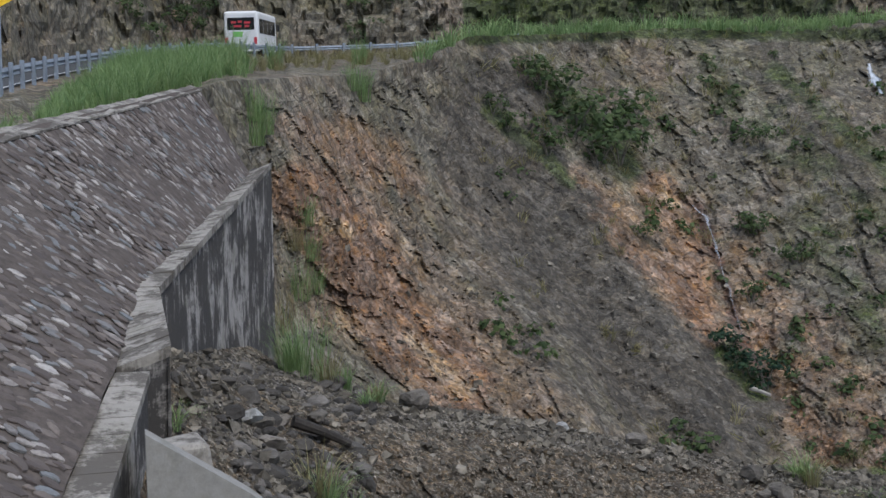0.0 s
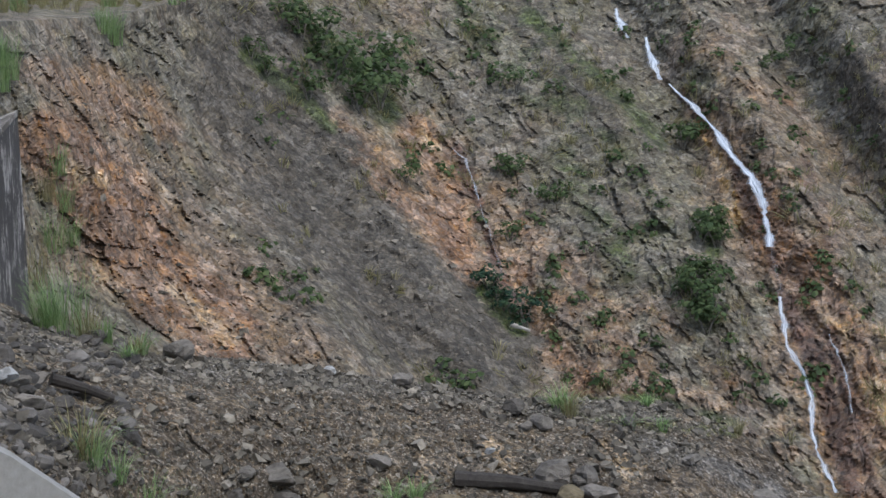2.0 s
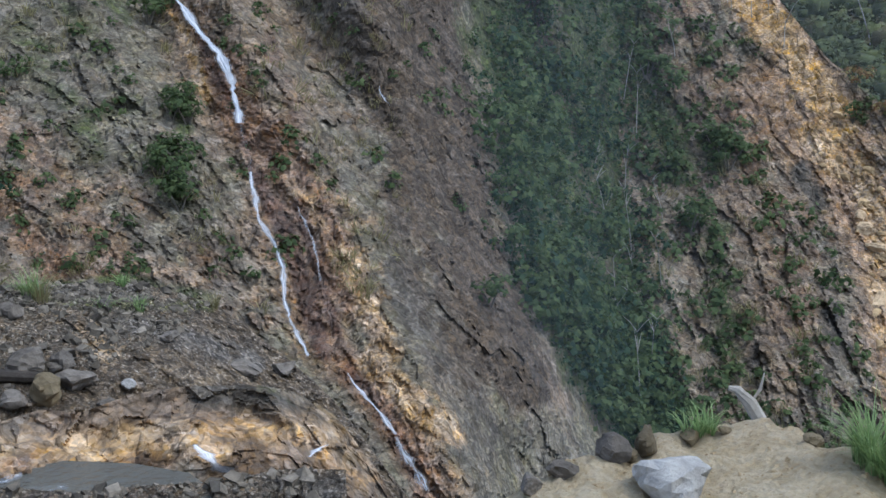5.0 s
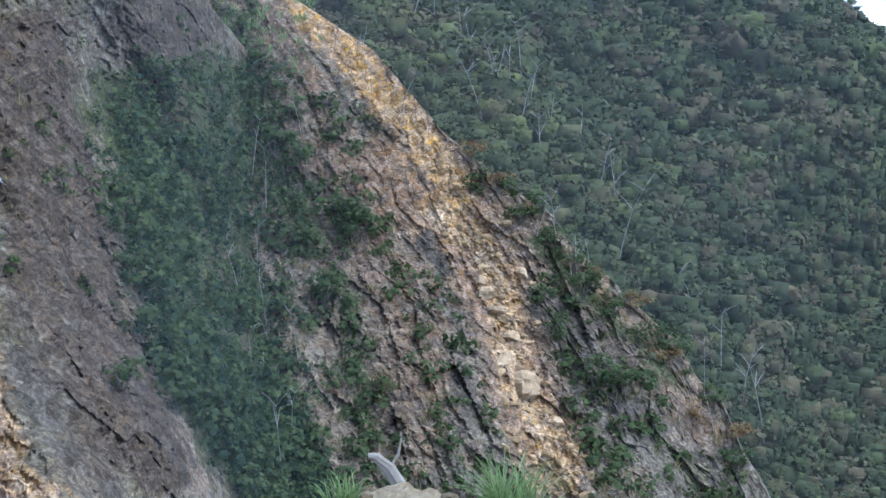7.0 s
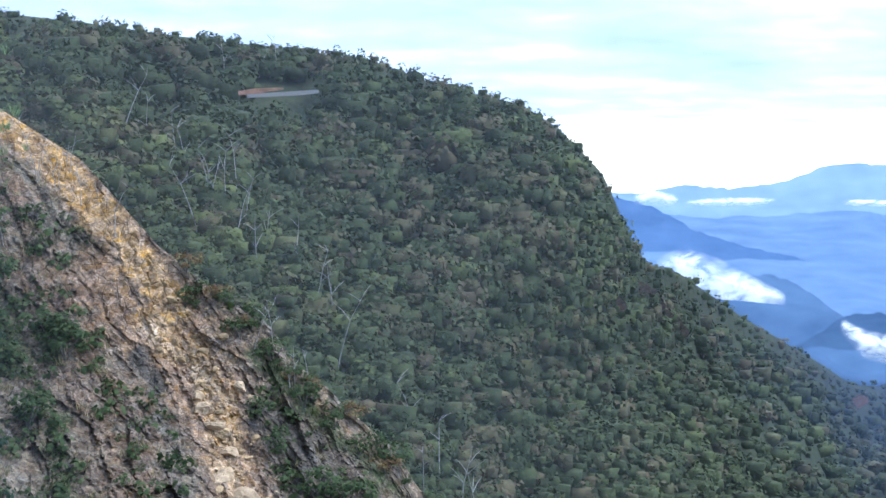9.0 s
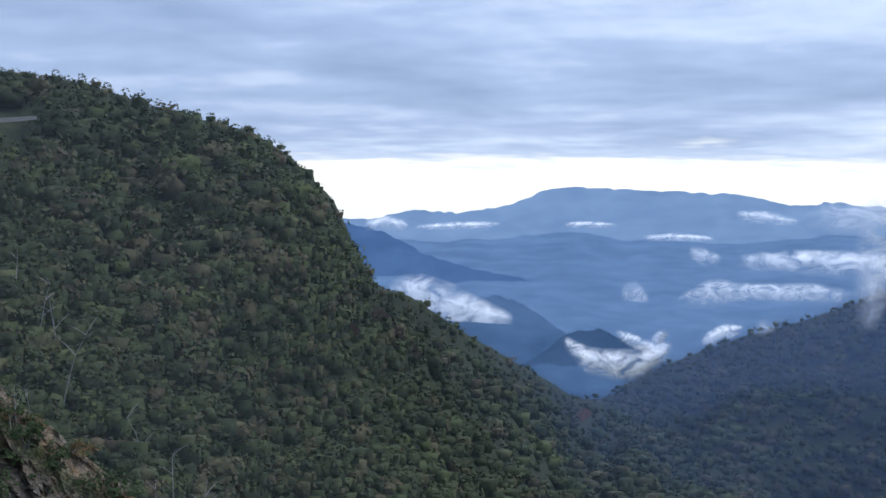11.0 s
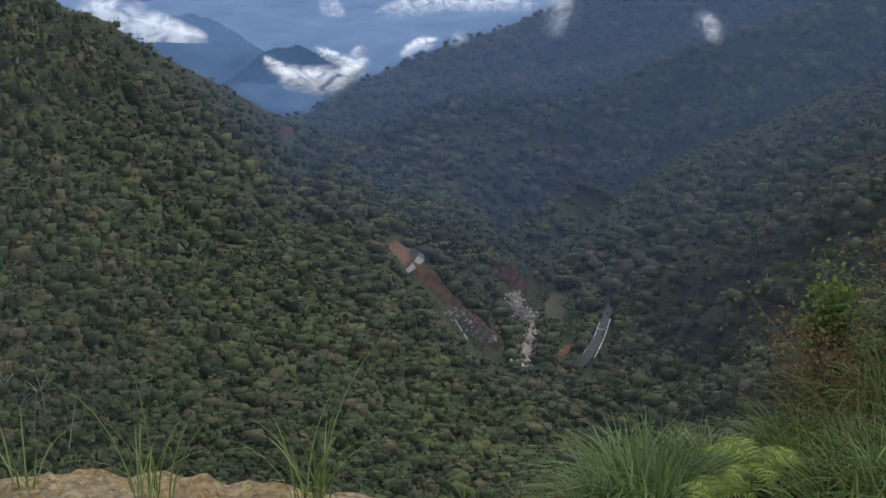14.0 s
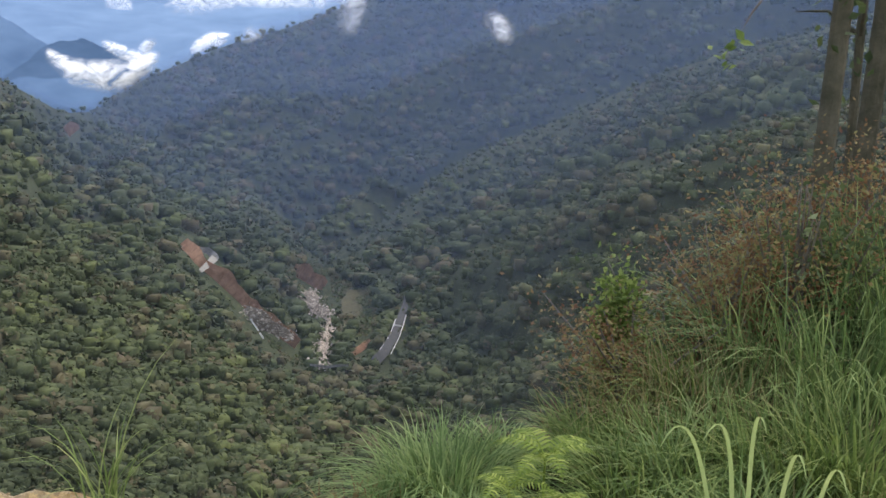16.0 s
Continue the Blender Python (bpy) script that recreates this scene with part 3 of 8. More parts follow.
def stroke(a, e, line, wide):
    """How near a place is to a line over the slope: 1 on it, 0 at its rim."""
    best = np.full(a.shape, 99.0)
    line = list(line) if len(line) > 1 else [line[0], (line[0][0] + 0.01, line[0][1])]
    for (a0, e0), (a1, e1) in zip(line, line[1:]):
        dx, dy = a1 - a0, e1 - e0
        t = np.clip(((a - a0) * dx + (e - e0) * dy) / (dx * dx + dy * dy + 1e-9), 0, 1)
        best = np.minimum(best, np.hypot(a - a0 - t * dx, e - e0 - t * dy))
    return np.clip(1.25 - best / wide, 0, 1)


def painted(a, e, strokes):
    """Zone values from strokes (kind, width, strength, line)."""
    z = np.zeros(a.shape + (4,))
    for kind, wide, strength, line in strokes:
        z[..., kind] = np.maximum(z[..., kind], strength * stroke(a, e, line, wide))
    return z


OCHRE, GREEN, GREY, PALE = 0, 1, 2, 3
CLIFF_GROUND = [
    (OCHRE, 2.2, 0.4, [(33.8, -1.4), (35.0, -7.7), (35.6, -12.0)]), (GREY, 3.2, 1.0, [(2.4, 2.6), (2.8, 0.9), (5.8, -4.2), (9.2, -8.9), (12.8, -11.1)]),
    (GREEN, 2.5, 0.4, [(15.4, 1.1), (18.7, -3.2), (20.7, -7.1)]), (GREEN, 2.5, 0.38, [(12.2, 4.3), (15.9, 0.5), (18.3, -4.5)]),
    (OCHRE, 4.0, 0.5, [(-5.2, -1.1), (-2.0, -5.0), (0.5, -8.2), (2.0, -10.3)]), (OCHRE, 3.5, 0.42, [(10.2, -3.1), (13.9, -8.3), (17.8, -12.2)]), (OCHRE, 3.5, 0.45, [(25.5, -2.1), (27.5, -8.4), (29.3, -14.5)]),
    (OCHRE, 1.3, 1.3, [(-6.7, -0.6), (-4.5, -2.4), (-3.0, -4.2)]), (OCHRE, 2.2, 0.7, [(-5.1, -4.7), (-2.1, -7.6), (0.5, -9.5), (2.0, -10.5)]),
    (OCHRE, 0.8, 0.75, [(-4.4, 2.2), (-2.4, 1.1), (-1.4, -0.4)]), (OCHRE, 1.2, 0.7, [(5.8, -0.6), (8.4, -2.2), (10.9, -3.2), (11.6, -5.8), (12.9, -7.8)]),
    (OCHRE, 0.8, 0.95, [(9.9, -0.9), (10.5, -3.7), (10.9, -6.3)]), (OCHRE, 0.9, 0.85, [(13.2, -3.8), (13.4, -6.3), (14.9, -9.3), (17.1, -12.3)]),
    (OCHRE, 1.5, 0.55, [(14.0, -5.2), (16.5, -7.6), (19.1, -11.2), (21.2, -13.2)]), (OCHRE, 1.5, 0.8, [(23.0, -0.8), (24.2, -4.6), (26.5, -7.6), (26.8, -11.1), (28.1, -14.6), (29.3, -17.0)]),
    (OCHRE, 1.6, 0.95, [(27.0, -7.1), (28.0, -12.1), (29.3, -16.5)]), (PALE, 1.1, 0.36, [(27.7, -7.6), (29.7, -10.1), (31.0, -12.2), (31.7, -13.9)]), (PALE, 0.4, 0.8, [(22.5, -0.8), (23.3, -2.8), (24.0, -5.3)]),
    (PALE, 0.9, 0.38, [(31.3, -18.0), (33.4, -19.3), (35.0, -20.8)]), (OCHRE, 1.2, 0.8, [(29.7, -17.0), (31.2, -18.8), (33.4, -20.6), (35.0, -22.8)]), (OCHRE, 1.2, 0.5, [(23.0, 2.2), (26.7, -0.9), (29.1, -3.4)]),
    (GREY, 2.0, 0.75, [(1.5, 3.3), (4.5, -1.8), (7.0, -5.8), (9.6, -9.6)]), (GREY, 2.5, 0.6, [(0.7, 0.8), (4.4, -7.3), (8.3, -10.4)]), (GREY, 1.8, 0.6, [(14.2, 4.8), (15.9, 1.7), (18.3, -0.8)]),
    (GREY, 2.0, 0.7, [(29.0, 0.8), (31.4, -2.2), (32.7, -5.8), (33.5, -11)]), (GREY, 1.8, 0.6, [(32.4, -13.2), (34.5, -17.0), (36.7, -20.3)]),
    (GREEN, 0.6, 0.7, [(2.0, 2.8), (4.8, 0.5), (5.8, -0.6)]), (GREEN, 1.0, 0.75, [(5.4, 3.3), (7.1, 1.9), (8.4, 0.1)]), (GREEN, 0.8, 0.8, [(12.6, -8.3), (14.1, -9.8)]),
    (GREEN, 0.8, 0.6, [(14.7, 4.2), (18.3, 0.9), (20.7, -1.6)]), (GREEN, 0.6, 0.7, [(22.8, -5.8), (23.0, -6.6)]), (GREEN, 0.8, 0.75, [(22.2, -8.1), (22.7, -9.7)]),
    (GREEN, 0.6, 0.8, [(-19.3, 4.1), (-14.6, 4.8), (-9.7, 5.3), (-4.6, 5.5)]), (GREEN, 0.45, 0.8, [(1.3, 6.0), (5.6, 6.0), (10.6, 6.0), (15.5, 5.7), (19.4, 5.5)]), (GREEN, 1.4, 0.5, [(16.1, -1.9), (17.9, -5.3), (19.1, -7.6)]),
    (GREEN, 2.2, 0.9, [(37.0, -1.9), (38.9, -6.7), (40.3, -11.8), (41.7, -16.9), (44.5, -19.4)]), (GREEN, 2.5, 0.9, [(41.3, -1.6), (42.8, -7.9), (45.1, -15.5)]), (GREEN, 0.5, 0.6, [(15.4, -13.5), (20.1, -13.2), (23.8, -14.2)]),
]


def cliff_rough(p, aa, e):
    # the beds dip down to the right
    q = np.stack([aa * 1.0 + e * 0.6, e * 0.5 - aa * 0.2, aa * 0], -1)
    q = q + 0.35 * np.stack([vnoise(p * 0.3, 3), vnoise(p * 0.3, 4), aa * 0], -1)
    far = np.clip(np.hypot(p[..., 0], p[..., 1]) / 60, 0.3, 1.6)
    calm = 1 - 0.75 * painted(aa, e, [s for s in CLIFF_GROUND if s[0] == GREY])[..., GREY]
    f1, _ = facets(q * np.array([0.5, 0.45, 1]), 11, 0.8)
    f2, _ = facets(q * np.array([1.5, 1.3, 1]), 31, 0.9)
    f3, _ = facets(q * np.array([4.2, 3.6, 1]), 51, 0.9)
    big = 2.2 * vnoise(np.stack([aa * 0.33 + e * 0.17, e * 0.08, aa * 0], -1), 6)
    edge = np.clip((CREST(aa) - e) / 1.0, 0.15, 1) * np.clip((aa + 12) / 5, 0, 1)
    calm = calm * np.interp(aa, [0, 8, 20, 28], [0.85, 0.6, 0.6, 0.65])
    return edge * far * (big + calm * -(0.42 * f1 + 0.34 * f2 + 0.24 * f3) + 0.16 * fbm(p * 1.1, 3, 8))


def cliff_back(a, crest):
    """Shelf, road bed and the rock cut above the road."""
    rr, rz = RAIL_R(a), RAIL_Z(a)
    tail = np.clip((40 - a) / 5, 0, 1)
    cr = np.hypot(crest[:, 0], crest[:, 1])
    rr = np.maximum(rr, cr + 1.5)
    rz = crest[:, 2] * (1 - tail) + tail * rz
    rows = []
    for t in (0.04, 0.2, 0.45, 0.7, 0.9, 1.0):
        r, z = cr + (rr - cr) * t, crest[:, 2] + (rz - crest[:, 2]) * t
        rows.append((r, z + 0.25 * fbm(np.stack([a * 1.5, r * 0.3, a * 0], -1), 3, 33) * np.sin(math.pi * t)))
    profile = [(0.6, 0.0), (8.2, 0.7)] + [(8.8 + 0.42 * h + 0.02 * h * h, 0.9 + h) for h in np.linspace(0, 14, 36)] + [(22, 20), (30, 30), (60, 60), (200, 120)]
    for run, rise in profile:
        wild = min(1.0, max(0, rise - 0.7) / 1.5)
        q = np.stack([a * 1.1 + 0.3 * vnoise(np.stack([a * 2, 0 * a + rise, a * 0], -1), 97), 0 * a + rise * 0.45, a * 0], -1)
        f, _ = facets(q, 91, 0.8)
        g, _ = facets(q * 3.1, 95, 0.8)
        road = min(run, 8.2)
        rows.append((rr + road * road_wide(a) + run - road - wild * (1.0 * f + 0.45 * g), rz + (road_up(a, road) + max(rise - 0.7, 0)) * tail))
    return np.array([np.stack([r * np.sin(np.radians(a)), r * np.cos(np.radians(a)), z], -1) for r, z in rows])


cliff = Land("cliff", CLIFF, CREST, -34, 47, 720, curve([(-34, -26), (-12, -14), (20, -17), (28, -24), (47, -26)]), 255, cliff_rough, cliff_back, ROCK)
tagged(cliff.ob, "broken brown and grey rock slope scarred by a landslide", "cliff", kind="structure")
cliff.zones(painted(cliff.aa, cliff.ee, CLIFF_GROUND))
# The last kind is dark earth, and gully shade put into the colour.
RUST, WET, TAN, SOIL_AND_SHADE = 0, 1, 2, 3
CLIFF_STAINS_SHADE = [
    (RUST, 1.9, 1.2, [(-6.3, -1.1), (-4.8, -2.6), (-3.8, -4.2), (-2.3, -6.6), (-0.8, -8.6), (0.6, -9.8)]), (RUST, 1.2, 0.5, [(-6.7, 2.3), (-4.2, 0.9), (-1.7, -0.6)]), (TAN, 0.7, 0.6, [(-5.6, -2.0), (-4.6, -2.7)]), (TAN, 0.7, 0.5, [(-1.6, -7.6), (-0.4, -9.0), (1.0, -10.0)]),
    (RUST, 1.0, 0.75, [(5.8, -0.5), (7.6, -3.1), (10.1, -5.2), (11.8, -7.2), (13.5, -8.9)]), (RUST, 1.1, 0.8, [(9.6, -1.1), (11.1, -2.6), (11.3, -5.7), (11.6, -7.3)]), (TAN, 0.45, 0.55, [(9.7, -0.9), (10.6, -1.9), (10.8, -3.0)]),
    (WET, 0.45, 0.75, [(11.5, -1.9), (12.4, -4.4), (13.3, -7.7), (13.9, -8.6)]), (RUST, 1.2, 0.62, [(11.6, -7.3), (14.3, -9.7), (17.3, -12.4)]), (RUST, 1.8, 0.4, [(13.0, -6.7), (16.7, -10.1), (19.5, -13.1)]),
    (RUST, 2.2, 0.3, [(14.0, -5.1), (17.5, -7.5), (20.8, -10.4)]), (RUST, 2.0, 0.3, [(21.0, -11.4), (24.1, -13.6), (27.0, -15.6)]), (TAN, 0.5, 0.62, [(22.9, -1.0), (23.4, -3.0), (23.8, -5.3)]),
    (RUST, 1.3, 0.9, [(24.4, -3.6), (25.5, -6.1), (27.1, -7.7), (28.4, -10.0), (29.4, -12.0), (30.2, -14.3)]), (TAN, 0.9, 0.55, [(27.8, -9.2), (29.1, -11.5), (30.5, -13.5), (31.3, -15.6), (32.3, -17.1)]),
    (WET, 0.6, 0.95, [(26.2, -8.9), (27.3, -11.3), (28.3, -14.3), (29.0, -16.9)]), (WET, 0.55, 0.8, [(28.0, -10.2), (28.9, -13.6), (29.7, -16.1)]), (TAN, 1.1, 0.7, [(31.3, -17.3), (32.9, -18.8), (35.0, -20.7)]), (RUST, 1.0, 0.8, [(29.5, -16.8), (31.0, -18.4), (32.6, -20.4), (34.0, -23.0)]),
    (SOIL_AND_SHADE, 1.8, 1.1, [(33.8, 0.6), (34.0, -3.1), (35.0, -6.9), (35.7, -11.4), (36.7, -14.4), (38.5, -18)]), (WET, 0.45, 0.6, [(21.7, 0.3), (23.7, -2.5), (25.3, -6.1), (26.0, -8.9)]), (WET, 0.7, 0.42, [(26.3, 0.0), (27.1, -3.8), (28.6, -7.7)]),
    (SOIL_AND_SHADE, 3.0, 0.9, [(39.0, 1.0), (40.0, -6.0), (41.0, -12.0), (43.5, -18.5)]), (RUST, 1.6, 0.25, [(29.5, 1.0), (31.0, -5.0), (32.5, -10.0)]), (WET, 0.5, 0.6, [(30.2, -17.6), (31.6, -19.4), (33.4, -22.2)]), (SOIL_AND_SHADE, 2.6, 0.75, [(31.5, 1.5), (33.0, -6.0), (34.5, -12.0), (36.5, -17.0)]),
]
cliff.zones(painted(cliff.aa, cliff.ee, CLIFF_STAINS_SHADE), "stain")

SPUR_GROUND = [
    (OCHRE, 1.3, 1.2, [(43.9, 3.1), (47.2, 0.4), (49.2, -1.9), (51.2, -4.4), (52.8, -6.5)]), (PALE, 1.1, 0.85, [(45.0, 2.2), (47.2, 0.2), (49.2, -2.1), (51.2, -4.6), (52.2, -6.2)]), (OCHRE, 2.0, 1.2, [(49.2, -4.9), (50.7, -6.7), (53.3, -9.0), (54.7, -12.1), (55.5, -15.2), (56.9, -18.7)]),
    (PALE, 1.2, 0.66, [(51.2, -6.7), (53.3, -8.3), (54.4, -11.1), (55.0, -14.7), (56.0, -16.2), (57.7, -18.6)]), (PALE, 0.35, 0.9, [(53.3, -10.5), (54.9, -11.1)]), (PALE, 0.35, 0.95, [(54.4, -13.5), (55.5, -14.7)]),
    (GREY, 0.7, 0.8, [(50.7, -8.3), (51.5, -9.6)]), (GREY, 0.9, 0.7, [(52.3, -14.4), (52.9, -15.7)]), (GREY, 1.0, 0.6, [(42.6, -1.4), (44.3, -7.0)]), (OCHRE, 1.8, 0.5, [(47.1, -9.5), (49.1, -13.2), (50.7, -17.2)]), (OCHRE, 6.0, 0.35, [(38.3, 0.6), (43.0, -6.9), (48.1, -17.2)]),
    (OCHRE, 0.8, 0.6, [(41.2, 2.3), (43.2, 1.6), (45.6, -1.1)]), (GREY, 1.2, 0.6, [(56.0, -11.1), (58.6, -13.6), (61.3, -16.5)]),
    (GREEN, 2.0, 0.9, [(35.9, 0.6), (38.1, -4.3), (39.2, -9.4), (41.6, -14.5), (43.3, -17.5)]), (GREEN, 1.3, 0.7, [(41.9, 1.6), (43.6, -4.4), (45.5, -8.2)]), (GREEN, 0.8, 0.8, [(46.6, -7.0), (47.1, -8.0)]),
    (GREEN, 1.2, 0.5, [(47.1, -11.1), (48.1, -17.2)]), (GREEN, 0.8, 0.6, [(55.9, -8.2), (58.6, -11.0), (62.6, -14.4)]), (GREEN, 1.2, 0.3, [(58.7, -16.6), (64.0, -18.4)]), (OCHRE, 1.6, 0.55, [(53.1, -6.2), (56.2, -8.5), (58.8, -11.0), (61.4, -13.5), (63.6, -16.0)]), (GREY, 1.4, 0.5, [(56.7, -9.5), (60.4, -14.1)]),
]


def spur_rough(p, aa, e):
    q = np.stack([aa * 1.0 + e * 0.5, e * 0.55, aa * 0], -1) + 0.3 * np.stack([vnoise(p * 0.2, 3), vnoise(p * 0.2, 4), aa * 0], -1)
    f1, _ = facets(q * np.array([0.7, 0.55, 1]), 211, 0.9)
    f2, _ = facets(q * np.array([1.8, 1.3, 1]), 231, 0.9)
    f3, _ = facets(q * np.array([4.5, 3.2, 1]), 251, 0.9)
    sandy = painted(aa, e, [s for s in SPUR_GROUND if s[0] in (OCHRE, PALE)])[..., (OCHRE, PALE)].max(-1)
    return 3.0 * vnoise(np.stack([aa * 0.25, e * 0.12, aa * 0], -1), 26) - (1 - 0.65 * sandy * np.clip((e + 9) / 4, 0.25, 1)) * (0.65 * f1 + 0.38 * f2 + 0.2 * f3) + 0.25 * fbm(p * 0.7, 3, 28)


spur = Land("spur", SPUR, SPUR_TOP, 33, 73, 360, -30, 250, spur_rough, falling([(1.5, -0.3), (4, -1.5), (12, -7), (30, -30), (80, -70)]), ROCK)
tagged(spur.ob, "ochre and pale rock spur with bare trunks and bushes", "cliff", kind="structure")
spur.zones(painted(spur.aa, spur.ee, SPUR_GROUND))
SPUR_STAINS = [(SOIL_AND_SHADE, 3.2, 0.5, [(42.5, 1.0), (45.5, -7.0), (49.0, -17.0)]), (TAN, 0.8, 0.62, [(51.4, -6.9), (53.2, -8.6), (54.3, -10.6), (54.8, -12.6)]), (TAN, 0.9, 0.7, [(54.6, -13.2), (55.6, -15.6), (57.2, -18.6)]), (RUST, 1.1, 0.2, [(44.2, 2.6), (47.2, 0.2), (49.4, -2.2), (52.6, -6.4)]),
               (RUST, 2.4, 0.4, [(45.0, -2.0), (48.6, -8.0), (51.0, -14.0)]), (SOIL_AND_SHADE, 2.2, 0.6, [(37.5, 1.0), (39.5, -6.0), (41.5, -14.0)]), (SOIL_AND_SHADE, 1.4, 0.5, [(56.5, -9.0), (60.0, -13.0), (63.5, -16.8)])]
spur.zones(painted(spur.aa, spur.ee, SPUR_STAINS), "stain")


VALLEY_CLEAR = [(0, 0.4, 1, [(87.7, -14.5), (88.7, -15.3), (90.0, -16.9), (91.4, -18.2), (93.0, -19.7)]), (0, 0.4, 1, [(93.4, -16.7), (94.5, -18.1), (94.4, -19.7)]), (0, 0.3, 1, [(98.2, -17.1), (97.7, -18.8), (97.0, -19.8)]), (0, 0.45, 1, [(95.1, -16.8), (96.5, -17.3), (96.0, -19.1)]),
                (0, 0.22, 1, [(82.8, -9.3), (83.2, -9.8)]), (0, 0.4, 1, [(55.5, 3.5), (58.5, 3.7)]), (0, 0.5, 1, [(93.5, -15.8), (94.3, -16.3)])]


def calm_valley(aa, e):
    return 1 - np.clip(painted(aa, e, [(0, 4.5, 1, [(88.9, -15.8), (91.6, -18.2), (94.4, -18.9), (97.0, -18.3)])])[..., 0] * 1.4, 0, 1)


def wood_lift(p, aa, e):
    r = np.hypot(p[..., 0], p[..., 1])
    return (0.018 * r * fbm(np.stack([aa * 0.35, e * 0.3, aa * 0], -1), 4, 3)) * np.clip((WOODS_TOP(aa) - e) / 3, 0, 1) * calm_valley(aa, e)


def ridge_lift(p, aa, e):
    r = np.hypot(p[..., 0], p[..., 1])
    return (0.085 * r * (0.35 - np.abs(fbm(np.stack([aa * 0.16 - e * 0.30, e * 0.06, aa * 0], -1), 3, 9)))) * np.clip((RIGHT_TOP(aa) - e) / 2.5, 0, 1) * calm_valley(aa, e)


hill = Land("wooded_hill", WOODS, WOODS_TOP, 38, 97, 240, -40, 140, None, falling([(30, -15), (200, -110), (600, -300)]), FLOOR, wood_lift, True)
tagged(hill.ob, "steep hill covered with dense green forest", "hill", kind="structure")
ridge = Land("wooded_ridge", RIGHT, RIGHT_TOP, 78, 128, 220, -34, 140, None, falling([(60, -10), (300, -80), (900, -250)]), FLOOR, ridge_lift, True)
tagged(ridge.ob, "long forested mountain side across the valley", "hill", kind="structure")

MID_TOP = curve([(94.2, -15.6), (95.1, -14.8), (97.7, -13.0), (99.5, -11.5), (101.3, -10.3), (104.1, -9.1), (106.5, -7.9), (109.4, -6.5), (112, -5.4), (114.8, -4.6), (122, -2), (129, 0)])
MID = Shape([(94.2, -15.6, 800), (97.7, -13, 860), (101.3, -10.3, 930), (104.1, -9.1, 940), (109.4, -6.5, 930), (114.8, -4.6, 900), (126, -1, 850), (97, -17, 690), (100, -15, 720), (105, -14, 680), (110, -12, 660),
             (118, -9, 640), (126, -9, 600), (95, -24, 420), (110, -22, 330), (126, -18, 380)])
SIDE_TOP = curve([(98.3, -17.6), (98.9, -16.3), (101.5, -14.9), (104.0, -13.5), (106.0, -11.9), (107.7, -10.6), (109.7, -10.0), (111.3, -9.3), (113.1, -8.4), (115.1, -7.9), (120, -6.6), (129, -5)])
SIDE = Shape([(98.3, -17.6, 640), (101.5, -14.7, 600), (104, -13.3, 560), (107.7, -10.3, 540), (111.3, -9.1, 520), (115, -7.7, 500), (128, -5, 450), (98.5, -20, 560), (102, -20, 470), (106, -19, 400),
              (112, -17, 370), (118, -14, 370), (98.5, -26, 350), (110, -25, 245), (126, -20, 260)])


def fold_lift(top, slope, seed):
    """Gullies that run down a wooded spur."""
    def lift(p, aa, e):
        r = np.hypot(p[..., 0], p[..., 1])
        return 0.045 * r * (0.3 - np.abs(fbm(np.stack([aa * 0.30 - e * slope, e * 0.06, aa * 0], -1), 3, seed))) * np.clip((top(aa) - e) / 2.0, 0, 1) * calm_valley(aa, e)
    return lift


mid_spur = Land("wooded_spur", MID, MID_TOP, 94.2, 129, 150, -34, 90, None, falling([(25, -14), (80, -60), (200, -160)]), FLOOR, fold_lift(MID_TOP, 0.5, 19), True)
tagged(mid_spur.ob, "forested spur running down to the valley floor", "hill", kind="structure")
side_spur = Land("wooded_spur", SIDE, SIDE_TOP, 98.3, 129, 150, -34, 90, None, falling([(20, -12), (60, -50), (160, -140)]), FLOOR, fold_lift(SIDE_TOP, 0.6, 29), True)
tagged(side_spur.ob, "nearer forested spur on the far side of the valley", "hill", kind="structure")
WOODED = [(hill, WOODS_TOP), (ridge, RIGHT_TOP), (mid_spur, MID_TOP), (side_spur, SIDE_TOP)]

# the debris bank before the slide, down to the pond
BANK = Shape([(-13, -7.8, 22), (-11.8, -8.0, 24), (-8.9, -7.7, 31), (-7.2, -8.9, 29), (-3.2, -10.4, 28.5), (0.4, -10.8, 29), (5.6, -11.7, 30), (13.3, -13, 31.5),
              (20.7, -13.4, 33), (26, -15.2, 34), (-10, -13, 20), (-6.7, -15.3, 21), (-4.4, -17.3, 22), (0.6, -17.6, 24.3), (8, -18.5, 25.2), (16, -18, 27),
              (22, -18, 28.5), (27, -18, 32), (-10, -22, 18.5), (0, -21, 24.4), (9, -21, 25.3), (20, -21, 26.5), (24, -24, 25.5), (32, -22, 29)])
BANK_TOP = curve([(-15, -7.4), (-11.7, -7.9), (-8.9, -7.7), (-7.2, -8.9), (-3.2, -10.4), (0.4, -10.8), (5.6, -11.7), (13.3, -13.1), (20.7, -13.4), (24, -14.5),
                  (27, -16.8), (29.4, -19.0), (31.3, -21.4), (35, -26)])


def bank_rough(p, aa, e):
    f2, _ = facets(p * 0.9, 131, 0.6)
    f3, _ = facets(p * 2.6, 141, 0.6)
    return -0.35 * fbm(p * 0.35, 4, 15) - 0.13 * f2 - 0.10 * f3 - 0.06 * fbm(p * 4, 2, 16)


